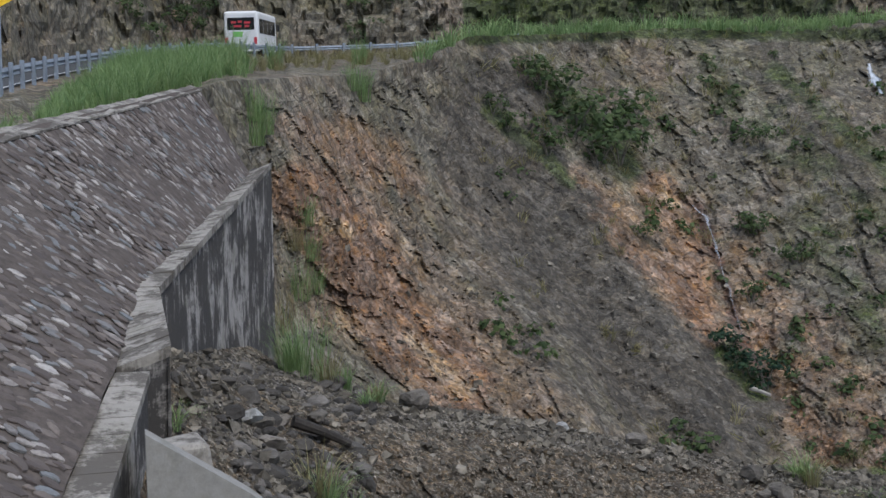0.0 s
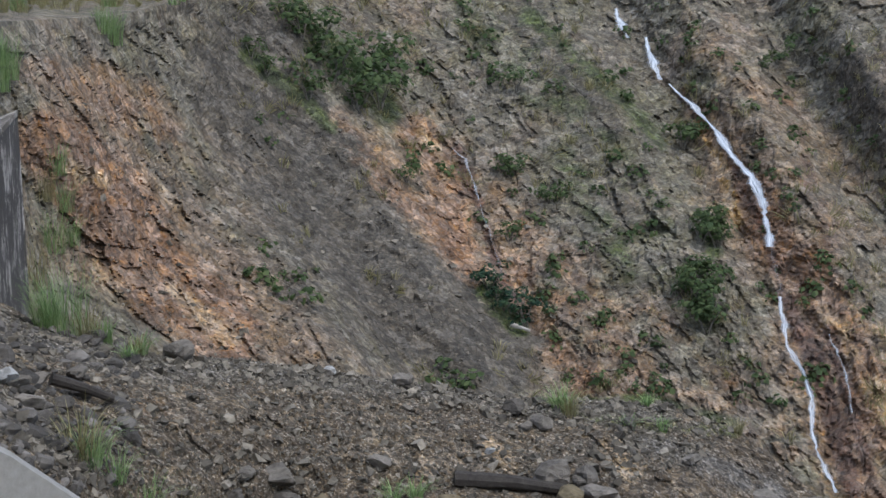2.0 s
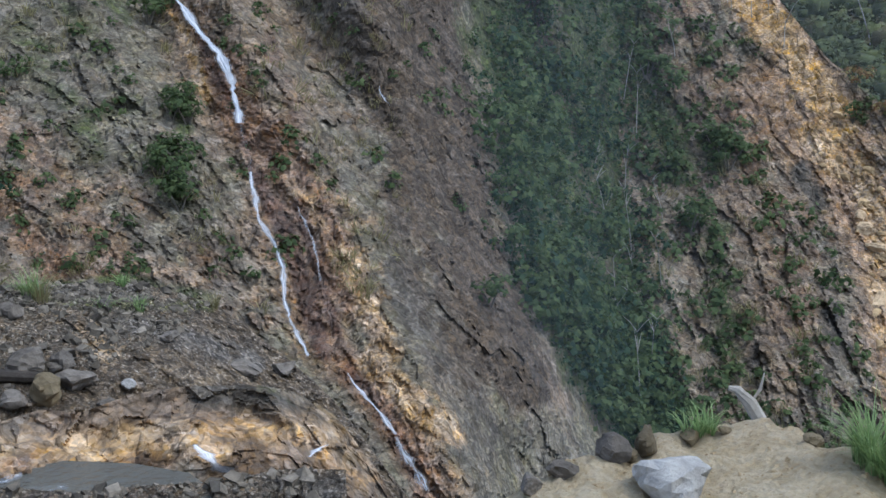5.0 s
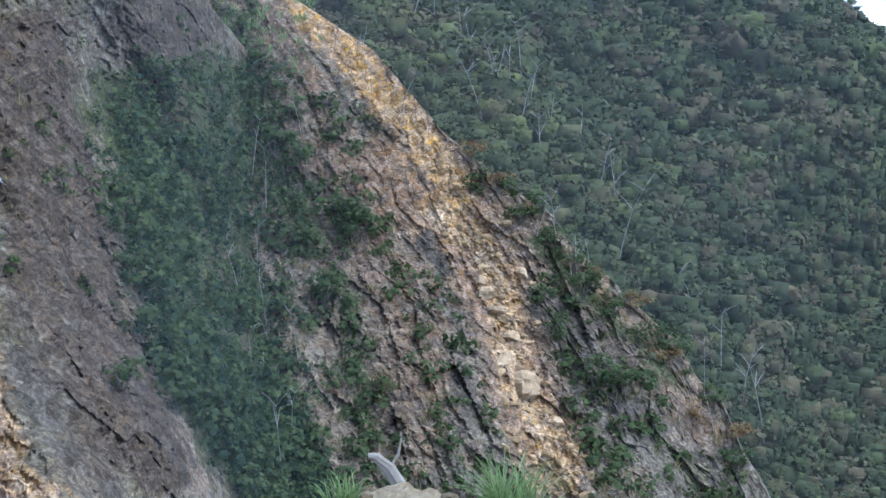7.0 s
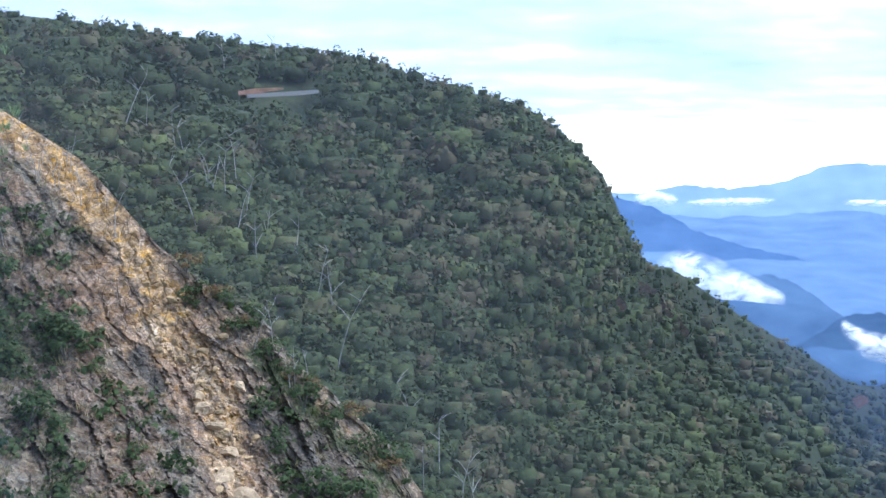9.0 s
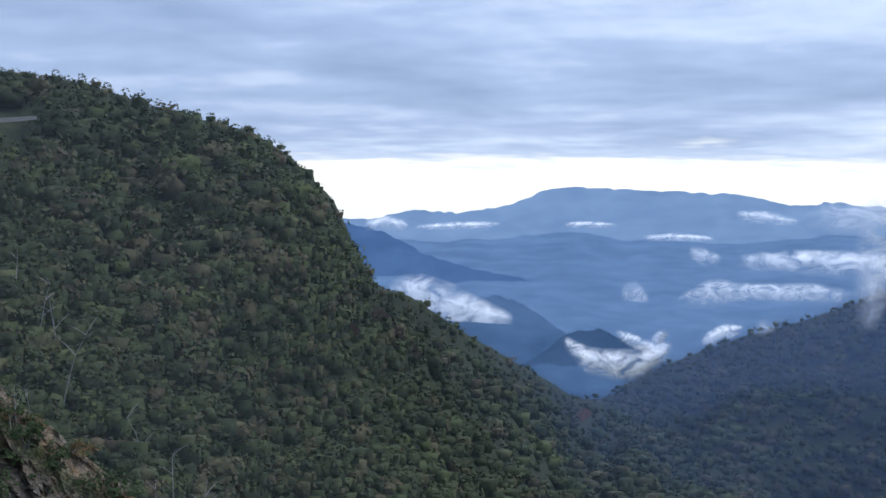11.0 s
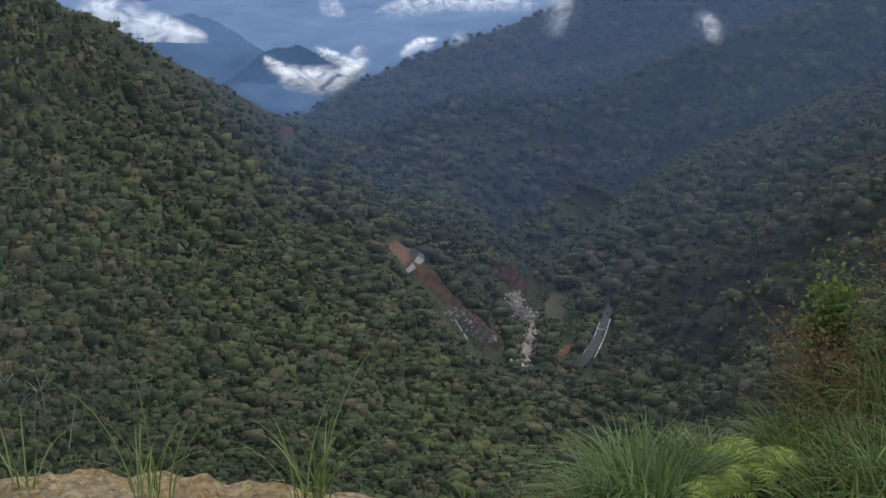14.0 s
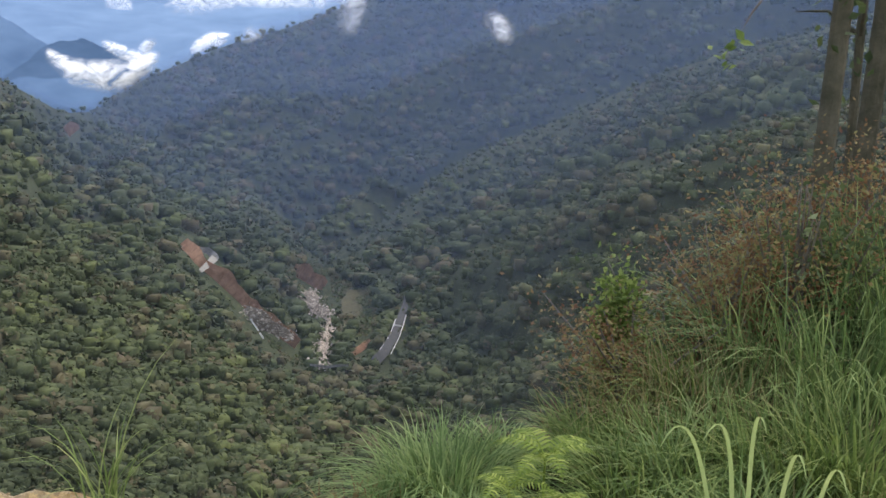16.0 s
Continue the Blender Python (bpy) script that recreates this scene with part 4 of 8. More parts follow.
bank = Land("debris_bank", BANK, BANK_TOP, -15, 35, 440, -30, 165, bank_rough,
            falling([(0.4, -0.12), (1.2, -0.5), (3, -1.3), (7, -3.2), (14, -6), (22, -10)]), SOIL)
tagged(bank.ob, "bank of loose brown earth, gravel and rubble", "bank", kind="structure")
BANK_GROUND = [(GREY, 1.2, 0.8, [(-11.7, -8.2), (-7.3, -9.2), (-3.2, -10.6), (0.4, -11.0)]), (GREY, 0.8, 0.9, [(0.4, -11.0), (5.6, -12.0), (10.8, -12.6), (15.9, -13.5), (20.7, -13.6)]), (GREY, 1.2, 0.6, [(-11.0, -10.2), (-8.6, -12.9), (-6.2, -15.0)]),
               (GREY, 1.0, 0.6, [(19.1, -14.8), (23.0, -16.2), (25.6, -17.1)]), (PALE, 0.7, 0.6, [(12.7, -15.2), (13.5, -16.2)]), (PALE, 0.8, 0.7, [(18.3, -15.3), (19.1, -16.3)]), (OCHRE, 1.5, 0.4, [(-2.9, -12.6), (0.8, -14.1)]),
               (GREEN, 0.5, 0.5, [(15.4, -13.7), (20.4, -14.5), (23.8, -14.5)]), (PALE, 1.2, 0.45, [(8.6, -16.7), (12.6, -15.7)]), (OCHRE, 1.2, 0.5, [(12.4, -19.7), (23.2, -20.0)])]
bank.zones(painted(bank.aa, bank.ee, BANK_GROUND))

# the washed rock ledge over the stream
LEDGE = Shape([(11, -20.5, 24.0), (14, -19.3, 24.8), (18, -18.9, 25.3), (22, -18.6, 25.7), (26, -18.4, 26.2), (29, -19.6, 26.6), (31.5, -22, 26.5), (12, -22, 23.2), (18, -21, 24.1),
               (22, -20.6, 24.5), (26, -21, 24.2), (30, -24, 23.5), (20, -26, 22.3)])
LEDGE_TOP = curve([(10, -22), (11, -20.4), (13, -19.3), (14, -19.0), (16, -18.6), (17.8, -18.9), (20, -18.3), (22, -18.1), (25.9, -18.2), (27.6, -18.6), (29.4, -19.6),
                   (31.3, -21.9), (34, -26)])


def ledge_rough(p, aa, e):
    f1, _ = facets(p * 0.8, 161, 0.8)
    f2, _ = facets(p * np.array([2.4, 2.4, 1.5]), 171, 0.8)
    f3, _ = facets(p * 5.5, 181, 0.8)
    return -0.42 * fbm(p * 0.75, 3, 17) - 0.22 * f1 - 0.10 * f2 - 0.04 * f3 - 0.05 * fbm(p * 3, 3, 18)


ledge = Land("rock_ledge", LEDGE, LEDGE_TOP, 10, 34, 280, -28, 120, ledge_rough, falling([(0.5, -0.2), (1.5, -1), (3, -3)]), ROCK)
tagged(ledge.ob, "water-worn tan and brown rock ledge beside the stream", "rock ledge", kind="structure")
ledge.zones(painted(ledge.aa, ledge.ee, [(OCHRE, 6, 0.6, [(12, -21), (31, -21)]), (PALE, 2.4, 0.42, [(13, -20.5), (29, -20.5)]), (PALE, 0.8, 0.5, [(17.2, -20.7), (20.5, -20.5), (24.0, -21.0)]), (PALE, 0.8, 0.6, [(19.9, -20.3), (22.5, -20.0)]), (GREY, 1.2, 0.7, [(23.2, -18.5), (28.0, -18.9)]),
                                         (GREEN, 0.6, 0.4, [(25.9, -18.4), (29.9, -19.8)])]))

ledge.zones(painted(ledge.aa, ledge.ee, [(TAN, 1.2, 0.6, [(16.0, -20.8), (20.5, -20.3), (24.0, -21.0)]), (RUST, 1.4, 0.6, [(13, -20.8), (22, -20.6)]), (TAN, 0.9, 0.6, [(13, -20.0), (29, -20.4)])]), "stain")

# the gravel shore on the near side of the stream
SHORE_TOP = curve([(10, -24), (11.8, -21.8), (13.5, -21.8), (14.0, -21.7), (17.2, -22.3), (20.4, -22.3), (23.4, -22.4), (27.2, -22.0), (31.6, -22.2), (33.6, -23.0), (35.1, -23.8), (30, -27)])


def shore_rough(p, aa, e):
    f2, _ = facets(p * 1.1, 331, 0.6)
    f3, _ = facets(p * 3.0, 341, 0.6)
    return -0.2 * fbm(p * 0.5, 4, 25) - 0.2 * f2 - 0.1 * f3


shore = Land("gravel_shore", lambda a, e: 9.0 / np.tan(np.radians(-SHORE_TOP(a))) + (e - SHORE_TOP(a)) * 0.55, SHORE_TOP, 10, 30, 260, -31, 60, shore_rough,
             falling([(0.2, -0.15), (0.5, -0.6), (1.2, -2)]), SOIL)
tagged(shore.ob, "shore of grey gravel and broken stone by the stream", "bank", kind="structure")
shore.zones(painted(shore.aa, shore.ee, [(GREY, 4, 0.55, [(12, -24), (28, -24)]), (OCHRE, 1.5, 0.5, [(14, -23), (24, -22.5)])]))

# the shoulder on which the viewer stands, with its lip over the valley
RIM = curve([(-180, 16), (-60, 12), (-30, 4.0), (0, 4.0), (33, 4.6), (40, 5.0), (46, 5.6), (50, 5.7), (56, 5.2), (70, 5.0), (83, 4.75), (92, 4.5), (95, 4.5),
             (97, 4.6), (100, 4.9), (104, 5.3), (110, 5.9), (118, 6.8), (135, 12), (180, 16)])
LIFT = curve([(-180, 0), (30, 0.0), (38, 0.1), (45, 0.20), (50, 0.22), (54, 0.18), (60, 0.05), (94, 0), (100, -0.25), (108, -0.2), (118, 0.1), (130, 0.6), (180, 1)])
ga = np.linspace(-180, 180, 1081)[:-1]
gs = np.concatenate([[0.0004], np.linspace(0.02, 1, 40), [1.02, 1.05, 1.1, 1.2, 1.4, 1.8, 2.6, 4.0]])
gr = RIM(ga)[None, :] * gs[:, None]
gz = LIFT(ga)[None, :] * np.clip(gs, 0, 1)[:, None] ** 3 - np.clip(gs - 1, 0, None)[:, None] * RIM(ga)[None, :] * 1.2
gz = np.where((np.abs(ga) > 130)[None, :] & (gs > 1)[:, None], (gs[:, None] - 1) * 9, gz)
gp = np.stack([gr * np.sin(np.radians(ga)), gr * np.cos(np.radians(ga)), gz], -1)
gp[0, :, :2] = (0.03, 0.02)
gp[..., 2] += (0.07 * fbm(gp * 1.3, 4, 21) + 0.045 * fbm(gp * 6, 4, 22)) * np.clip(gs, 0, 1)[:, None]
ground = link("ground", gp, grid_faces(gp.shape[0], len(ga), True), SAND, smooth=True)
gzone = np.zeros(gp.shape[:2] + (4,))
wander = ga[None, :] + 14 * fbm(gp * 0.8, 3, 23)
gzone[..., 1] = np.clip((ga[None, :] - 93) / 4, 0, 1) * np.clip((150 - wander) / 14, 0, 1) * np.clip((gs[:, None] - 0.5 + 0.15 * fbm(gp * 1.5, 3, 24)) / 0.2, 0, 1)
gzone[..., 0] = np.maximum(np.clip((64 - ga[None, :]) / 10, 0, 1) * (ga[None, :] > -120), np.clip((0.75 - gs[:, None]) / 0.25, 0, 1))
zone(ground, gzone)
tagged(ground, "bare yellow gravelly earth at the edge of the drop", "ground", kind="structure")


# the plain out to the horizon, the ranges on it, all glowing in painted haze colours
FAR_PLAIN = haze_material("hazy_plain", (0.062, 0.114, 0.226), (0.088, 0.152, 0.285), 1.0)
ta, tr = np.radians(np.linspace(0, 360, 1081)[:-1]), np.array([20, 400, 1200, 2200, 3200, 4000, 4700.0])
tz = np.array([-345, -345, -345, -335, -215, -120, -45.0])
tz = tz[:, None] + np.array([0, 0, 0, 10, 25, 28, 30.0])[:, None] * fbm(np.stack([np.sin(ta) * 14 + 0 * tr[:, None], np.cos(ta) * 14 + 0 * tr[:, None], 0 * ta + tr[:, None] * 0.002], -1), 4, 57)
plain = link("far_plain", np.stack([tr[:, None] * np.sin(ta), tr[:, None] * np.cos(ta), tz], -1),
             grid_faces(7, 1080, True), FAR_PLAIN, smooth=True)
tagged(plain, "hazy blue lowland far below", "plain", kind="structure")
MTN_TOP = curve([(50, -0.8), (73.2, -0.6), (75.2, -0.2), (77.5, -0.3), (79.6, 0.1), (80.9, 0.7), (82.2, 0.9), (86, 0.8), (89.8, 0.6), (92.4, 0.1),
                 (93.6, 0.3), (97.2, 0.0), (99.6, 0.0), (101.2, -0.3), (125, -0.6)])


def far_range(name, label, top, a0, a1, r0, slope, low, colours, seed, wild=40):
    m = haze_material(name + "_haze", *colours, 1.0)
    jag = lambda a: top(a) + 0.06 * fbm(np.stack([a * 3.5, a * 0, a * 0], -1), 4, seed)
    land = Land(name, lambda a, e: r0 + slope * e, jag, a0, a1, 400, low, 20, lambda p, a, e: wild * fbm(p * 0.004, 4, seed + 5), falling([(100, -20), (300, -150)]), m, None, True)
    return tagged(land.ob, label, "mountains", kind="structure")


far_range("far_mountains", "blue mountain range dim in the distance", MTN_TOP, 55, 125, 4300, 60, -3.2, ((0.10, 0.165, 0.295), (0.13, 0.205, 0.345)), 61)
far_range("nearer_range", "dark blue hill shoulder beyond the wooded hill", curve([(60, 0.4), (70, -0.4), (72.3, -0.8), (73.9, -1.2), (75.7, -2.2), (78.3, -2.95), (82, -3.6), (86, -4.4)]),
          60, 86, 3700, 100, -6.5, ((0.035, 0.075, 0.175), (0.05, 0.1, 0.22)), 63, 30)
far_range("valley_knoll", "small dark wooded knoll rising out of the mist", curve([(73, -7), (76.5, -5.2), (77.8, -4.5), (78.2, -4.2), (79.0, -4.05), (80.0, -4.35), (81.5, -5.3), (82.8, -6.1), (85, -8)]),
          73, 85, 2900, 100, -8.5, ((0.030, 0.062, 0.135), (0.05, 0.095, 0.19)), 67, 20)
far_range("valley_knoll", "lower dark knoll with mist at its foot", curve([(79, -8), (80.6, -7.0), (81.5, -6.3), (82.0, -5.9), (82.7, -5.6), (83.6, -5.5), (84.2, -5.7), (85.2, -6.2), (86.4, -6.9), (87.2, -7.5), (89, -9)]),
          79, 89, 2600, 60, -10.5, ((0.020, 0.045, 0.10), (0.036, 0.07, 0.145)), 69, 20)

# ---------------------------------------------------------------- shapes used again and again
rng = np.random.default_rng(7)


def cube_ball(n=2):
    """A ball of quads."""
    verts, faces, seen = [], [], {}
    for axis in range(3):
        for side in (-1, 1):
            ids = []
            for i in range(n + 1):
                for j in range(n + 1):
                    v = [0, 0, 0]
                    v[axis], v[(axis + 1) % 3], v[(axis + 2) % 3] = side * n, 2 * i - n, 2 * j - n
                    key = tuple(v)
                    if key not in seen:
                        seen[key] = len(verts)
                        verts.append(np.array(v, float) / np.linalg.norm(v))
                    ids.append(seen[key])
            for i in range(n):
                for j in range(n):
                    q = [ids[i * (n + 1) + j], ids[(i + 1) * (n + 1) + j], ids[(i + 1) * (n + 1) + j + 1], ids[i * (n + 1) + j + 1]]
                    faces.append(q if side > 0 else q[::-1])
    return np.array(verts), np.array(faces)


def rock_shape(seed, n=3, flat=0.8):
    """A ball cut by random planes into an angular stone about 1 across each way."""
    g = np.random.default_rng(seed)
    v, f = cube_ball(n)
    for _ in range(9):
        d = g.normal(size=3)
        d /= np.linalg.norm(d)
        cut = g.uniform(0.5, 0.85)
        v = v - np.clip(v @ d - cut, 0, None)[:, None] * d
    v = v * np.array([1, g.uniform(0.65, 0.95), g.uniform(0.5, 0.8) * flat + 0.1])
    return v * (1 + 0.05 * g.normal(size=(len(v), 1))) * 0.62, f


def leaf_quads(centres, normals, size, g, long=1.0):
    """One small leaf card, bent along its middle, at every place."""
    n = len(centres)
    normals = normals / np.linalg.norm(normals, axis=1)[:, None]
    side = np.cross(normals, g.normal(size=(n, 3)))
    side /= np.linalg.norm(side, axis=1)[:, None] + 1e-9
    up = np.cross(normals, side)
    s = (size * g.uniform(0.6, 1.3, n))[:, None]
    quad = np.stack([centres - up * s * long, centres + side * s * 0.8 - normals * s * 0.25, centres + up * s * long, centres - side * s * 0.8 - normals * s * 0.25], 1)
    return quad.reshape(-1, 3), np.arange(4 * n).reshape(-1, 4)


def crown_shape(seed, leaves, size, core=2):
    """A tree crown about 2 across: lobes of leaves round a dark inner mass. Returns places, faces and the way each place shades."""
    g = np.random.default_rng(seed)
    lobes = g.normal(size=(11, 3))
    lobes /= np.linalg.norm(lobes, axis=1)[:, None]
    lobes = lobes * np.array([0.82, 0.82, 0.5]) * g.uniform(0.45, 1.2, (11, 1)) + np.array([0, 0, 0.12])
    which = g.integers(0, 11, leaves * 3)
    d = g.normal(size=(leaves * 3, 3))
    d[:, 2] = np.abs(d[:, 2]) * 1.2 - 0.25
    d /= np.linalg.norm(d, axis=1)[:, None]
    c = lobes[which] + d * g.uniform(0.22, 0.42, leaves * 3)[:, None]
    away = c + np.array([0, 0, 0.3])
    away /= np.linalg.norm(away, axis=1)[:, None]
    keep = np.where((d * away).sum(1) > 0.25)[0][:leaves]
    c, d, away = c[keep], d[keep], away[keep]
    n = 0.6 * d + 0.4 * away
    v, f = leaf_quads(c, n + 0.16 * g.normal(size=c.shape), size, g)
    n = np.repeat(n, 4, axis=0)
    if core:
        bv, bf = cube_ball(core)
        away = bv.copy()
        lump = np.max([1.0 - 0.9 * np.linalg.norm(bv * np.array([0.7, 0.7, 0.5]) - q, axis=1) for q in lobes], axis=0)
        bv = bv * np.array([0.8, 0.8, 0.66]) * (0.45 + 0.6 * lump + 0.10 * g.normal(size=len(bv)))[:, None]
        v, f, n = np.concatenate([v, bv]), np.concatenate([f, bf + len(v)]), np.concatenate([n, away])
    return v, f, n


def blade_tuft(n, tall, spread, lean, wide, seed, segs=4, droop=0.45):
    """A tuft of bent grass blades."""
    g = np.random.default_rng(seed)
    az, dist = g.uniform(0, 2 * math.pi, n), spread * np.sqrt(g.uniform(0, 1, n))
    base = np.stack([dist * np.cos(az), dist * np.sin(az), 0 * az], -1)
    az2 = az + g.normal(size=n) * 0.7
    out = np.stack([np.cos(az2), np.sin(az2), 0 * az], -1)
    side = np.stack([-np.sin(az2), np.cos(az2), 0 * az], -1)
    length, ln = tall * g.uniform(0.5, 1.05, n), lean * g.uniform(0.2, 1.2, n)
    rows = []
    for k in range(segs + 1):
        s = k / segs
        c = base + out * (length * ln * s ** 1.8)[:, None] + np.array([0, 0, 1.0]) * (length * (s - droop * ln * s ** 3))[:, None]
        w = wide * (1 - s) ** 0.6 * (0.6 + 0.4 * min(1, 3 * s)) + 0.08 * wide
        rows.append(np.stack([c - side * w / 2, c + side * w / 2], 1))
    v = np.stack(rows, 1).reshape(n, -1, 3)
    f = np.array([[2 * k, 2 * k + 1, 2 * k + 3, 2 * k + 2] for k in range(segs)])
    per = v.shape[1]
    return v.reshape(-1, 3), (f[None] + (np.arange(n) * per)[:, None, None]).reshape(-1, 4)


def scatter(name, shapes, places, sizes, material, label, category="", soft=False, tone=None, tilt=0.0, kind="stuff", smooth=False):
    """Many like pieces, each turned and sized by chance, as one object; soft ones shade as rounded masses."""
    vs, fs, zs, ns, count = [], [], [], [], 0
    n = len(places)
    pick, yaw = rng.integers(0, len(shapes), n), rng.uniform(0, 2 * math.pi, n)
    sizes = np.broadcast_to(np.asarray(sizes, float).reshape(len(np.atleast_1d(sizes)), -1), (n, 1 if np.ndim(sizes) < 2 else np.shape(sizes)[1]))
    for k, (v, f, *way) in enumerate(shapes):
        m = np.where(pick == k)[0]
        if not len(m):
            continue
        c, s = np.cos(yaw[m]), np.sin(yaw[m])
        q = v[None] * (sizes[m][:, None, :])
        x = q[..., 0] * c[:, None] - q[..., 1] * s[:, None]
        y = q[..., 0] * s[:, None] + q[..., 1] * c[:, None]
        z = q[..., 2]
        if tilt:
            t = rng.normal(size=(len(m), 1)) * tilt
            x, z = x * np.cos(t) - z * np.sin(t), x * np.sin(t) + z * np.cos(t)
        w = np.stack([x, y, z], -1) + places[m][:, None, :]
        vs.append(w.reshape(-1, 3))
        if soft:
            w = np.broadcast_to(way[0][None], q.shape)
            away = np.stack([w[..., 0] * c[:, None] - w[..., 1] * s[:, None], w[..., 0] * s[:, None] + w[..., 1] * c[:, None], w[..., 2]], -1)
            ns.append((away / (np.linalg.norm(away, axis=-1, keepdims=True) + 1e-6)).reshape(-1, 3))
        fs.append((f[None] + (np.arange(len(m)) * len(v))[:, None, None]).reshape(-1, 4) + count)
        count += len(m) * len(v)
        if tone is not None:
            zs.append(np.repeat(tone[m], len(v), 0))
    ob = link(name, np.concatenate(vs), np.concatenate(fs), material, smooth=smooth)
    if soft:
        ob.data.normals_split_custom_set_from_vertices(np.concatenate(ns))
    if tone is not None:
        zone(ob, np.concatenate(zs))
    return tagged(ob, label, category or name.replace("_", " "), kind=kind)


def part(name, bm, material, parent, label="", smooth=False):
    me = bpy.data.meshes.new(name)
    bm.to_mesh(me)
    bm.free()
    me.materials.append(material)
    me.polygons.foreach_set("use_smooth", [smooth] * len(me.polygons))
    ob = new(name, me)
    ob.parent = parent
    if label:
        tagged(ob, label)
    return ob


def box(x0, x1, y0, y1, z0, z1, bevel=0.0, segs=2):
    bm = bmesh.new()
    bmesh.ops.create_cube(bm, size=1)
    for v in bm.verts:
        v.co = Vector(((x0 + x1) / 2 + v.co.x * (x1 - x0), (y0 + y1) / 2 + v.co.y * (y1 - y0), (z0 + z1) / 2 + v.co.z * (z1 - z0)))
    if bevel:
        bmesh.ops.bevel(bm, geom=bm.edges[:], offset=bevel, segments=segs, profile=0.6, affect="EDGES")
    return bm


def tube(points, radii, sides=7):
    """A bent tapering limb through points."""
    bm = bmesh.new()
    rings = []
    for k, (p, r) in enumerate(zip(points, radii)):
        d = (Vector(points[min(k + 1, len(points) - 1)]) - Vector(points[max(k - 1, 0)])).normalized()
        u = d.orthogonal().normalized()
        w = d.cross(u)
        rings.append([bm.verts.new(Vector(p) + (u * math.cos(t) + w * math.sin(t)) * r) for t in (2 * math.pi * i / sides for i in range(sides))])
    for a, b in zip(rings, rings[1:]):
        for i in range(sides):
            bm.faces.new((a[i], a[(i + 1) % sides], b[(i + 1) % sides], b[i]))
    bm.faces.new(rings[0][::-1])
    bm.faces.new(rings[-1])
    return bm


def slab(corners, thick):
    """A four-cornered prism: top corners in order, thick downwards."""
    bm = bmesh.new()
    top = [bm.verts.new(c) for c in corners]
    low = [bm.verts.new(Vector(c) - Vector((0, 0, thick))) for c in corners]
    bm.faces.new(top)
    bm.faces.new(low[::-1])
    for i in range(4):
        bm.faces.new((top[i], low[i], low[(i + 1) % 4], top[(i + 1) % 4]))
    bmesh.ops.recalc_face_normals(bm, faces=bm.faces[:])
    return bm


def sp(a, e, r):
    return Vector(spot(float(a), float(e), float(r)))


# ---------------------------------------------------------------- the road above the slide, its rail, the bus
ra_ = np.linspace(-34, 36, 400)
rail_line = np.stack([RAIL_R(ra_) * np.sin(np.radians(ra_)), RAIL_R(ra_) * np.cos(np.radians(ra_)), RAIL_Z(ra_)], -1)
road_rows = []
for off, up in ((0.9, 0.05), (4.2, 0.06), (7.6, 0.05)):
    r = RAIL_R(ra_) + off * road_wide(ra_)
    road_rows.append(np.stack([r * np.sin(np.radians(ra_)), r * np.cos(np.radians(ra_)), RAIL_Z(ra_) + road_up(ra_, off) + up], -1))
road = tagged(link("road", np.array(road_rows), grid_faces(3, 400), ASPHALT), "grey asphalt mountain road with a white edge line", "road", kind="structure")
edge_rows = []
for off, up in ((1.15, 0.062), (1.32, 0.062)):
    r = RAIL_R(ra_) + off * road_wide(ra_)
    edge_rows.append(np.stack([r * np.sin(np.radians(ra_)), r * np.cos(np.radians(ra_)), RAIL_Z(ra_) + road_up(ra_, off) + up], -1))
edge_line = link("edge_line", np.array(edge_rows), grid_faces(2, 400), LINE_PAINT, road, "white painted edge line")

run = np.concatenate([[0], np.cumsum(np.linalg.norm(np.diff(rail_line, axis=0), axis=1))])


def along(s):
    return Vector([np.interp(s, run, rail_line[:, k]) for k in range(3)])


guardrail = tagged(new("guardrail"), "galvanised steel guardrail with flat posts along the road", "guardrail")
end = float(np.interp(4.0, ra_, run))
post_mesh = box(-0.09, 0.09, -0.06, 0.06, -0.3, 0.86, 0.015, 1)
first = None
s = float(np.interp(-27, ra_, run))
while s < end:
    p, d = along(s), (along(s + 0.5) - along(s - 0.5))
    turn = math.degrees(math.atan2(d.y, d.x))
    if first is None:
        first = part("post", post_mesh, GALVANISED, guardrail)
        ob = first
    else:
        ob = new("post", first.data)
        ob.parent = guardrail
    ob.matrix_basis = pose(p.x, p.y, p.z, 0, 0, turn)
    s += 2.0
bm = bmesh.new()
profile = [(0.10, 0.42), (0.05, 0.47), (0.10, 0.53), (0.10, 0.56), (0.05, 0.62), (0.10, 0.72), (0.13, 0.72), (0.08, 0.62), (0.13, 0.56), (0.13, 0.53), (0.08, 0.47), (0.13, 0.42)]
last = None
for s in np.arange(float(np.interp(-27, ra_, run)), end, 1.0):
    p, d = along(s), (along(s + 0.5) - along(s - 0.5)).normalized()
    n = Vector((d.y, -d.x, 0)).normalized() * -1
    ring = [bm.verts.new(p + n * o + Vector((0, 0, z))) for o, z in profile]
    if last:
        for i in range(len(ring)):
            j = (i + 1) % len(ring)
            bm.faces.new((last[i], last[j], ring[j], ring[i]))
    last = ring
part("beam", bm, GALVANISED, guardrail, "corrugated steel beam")


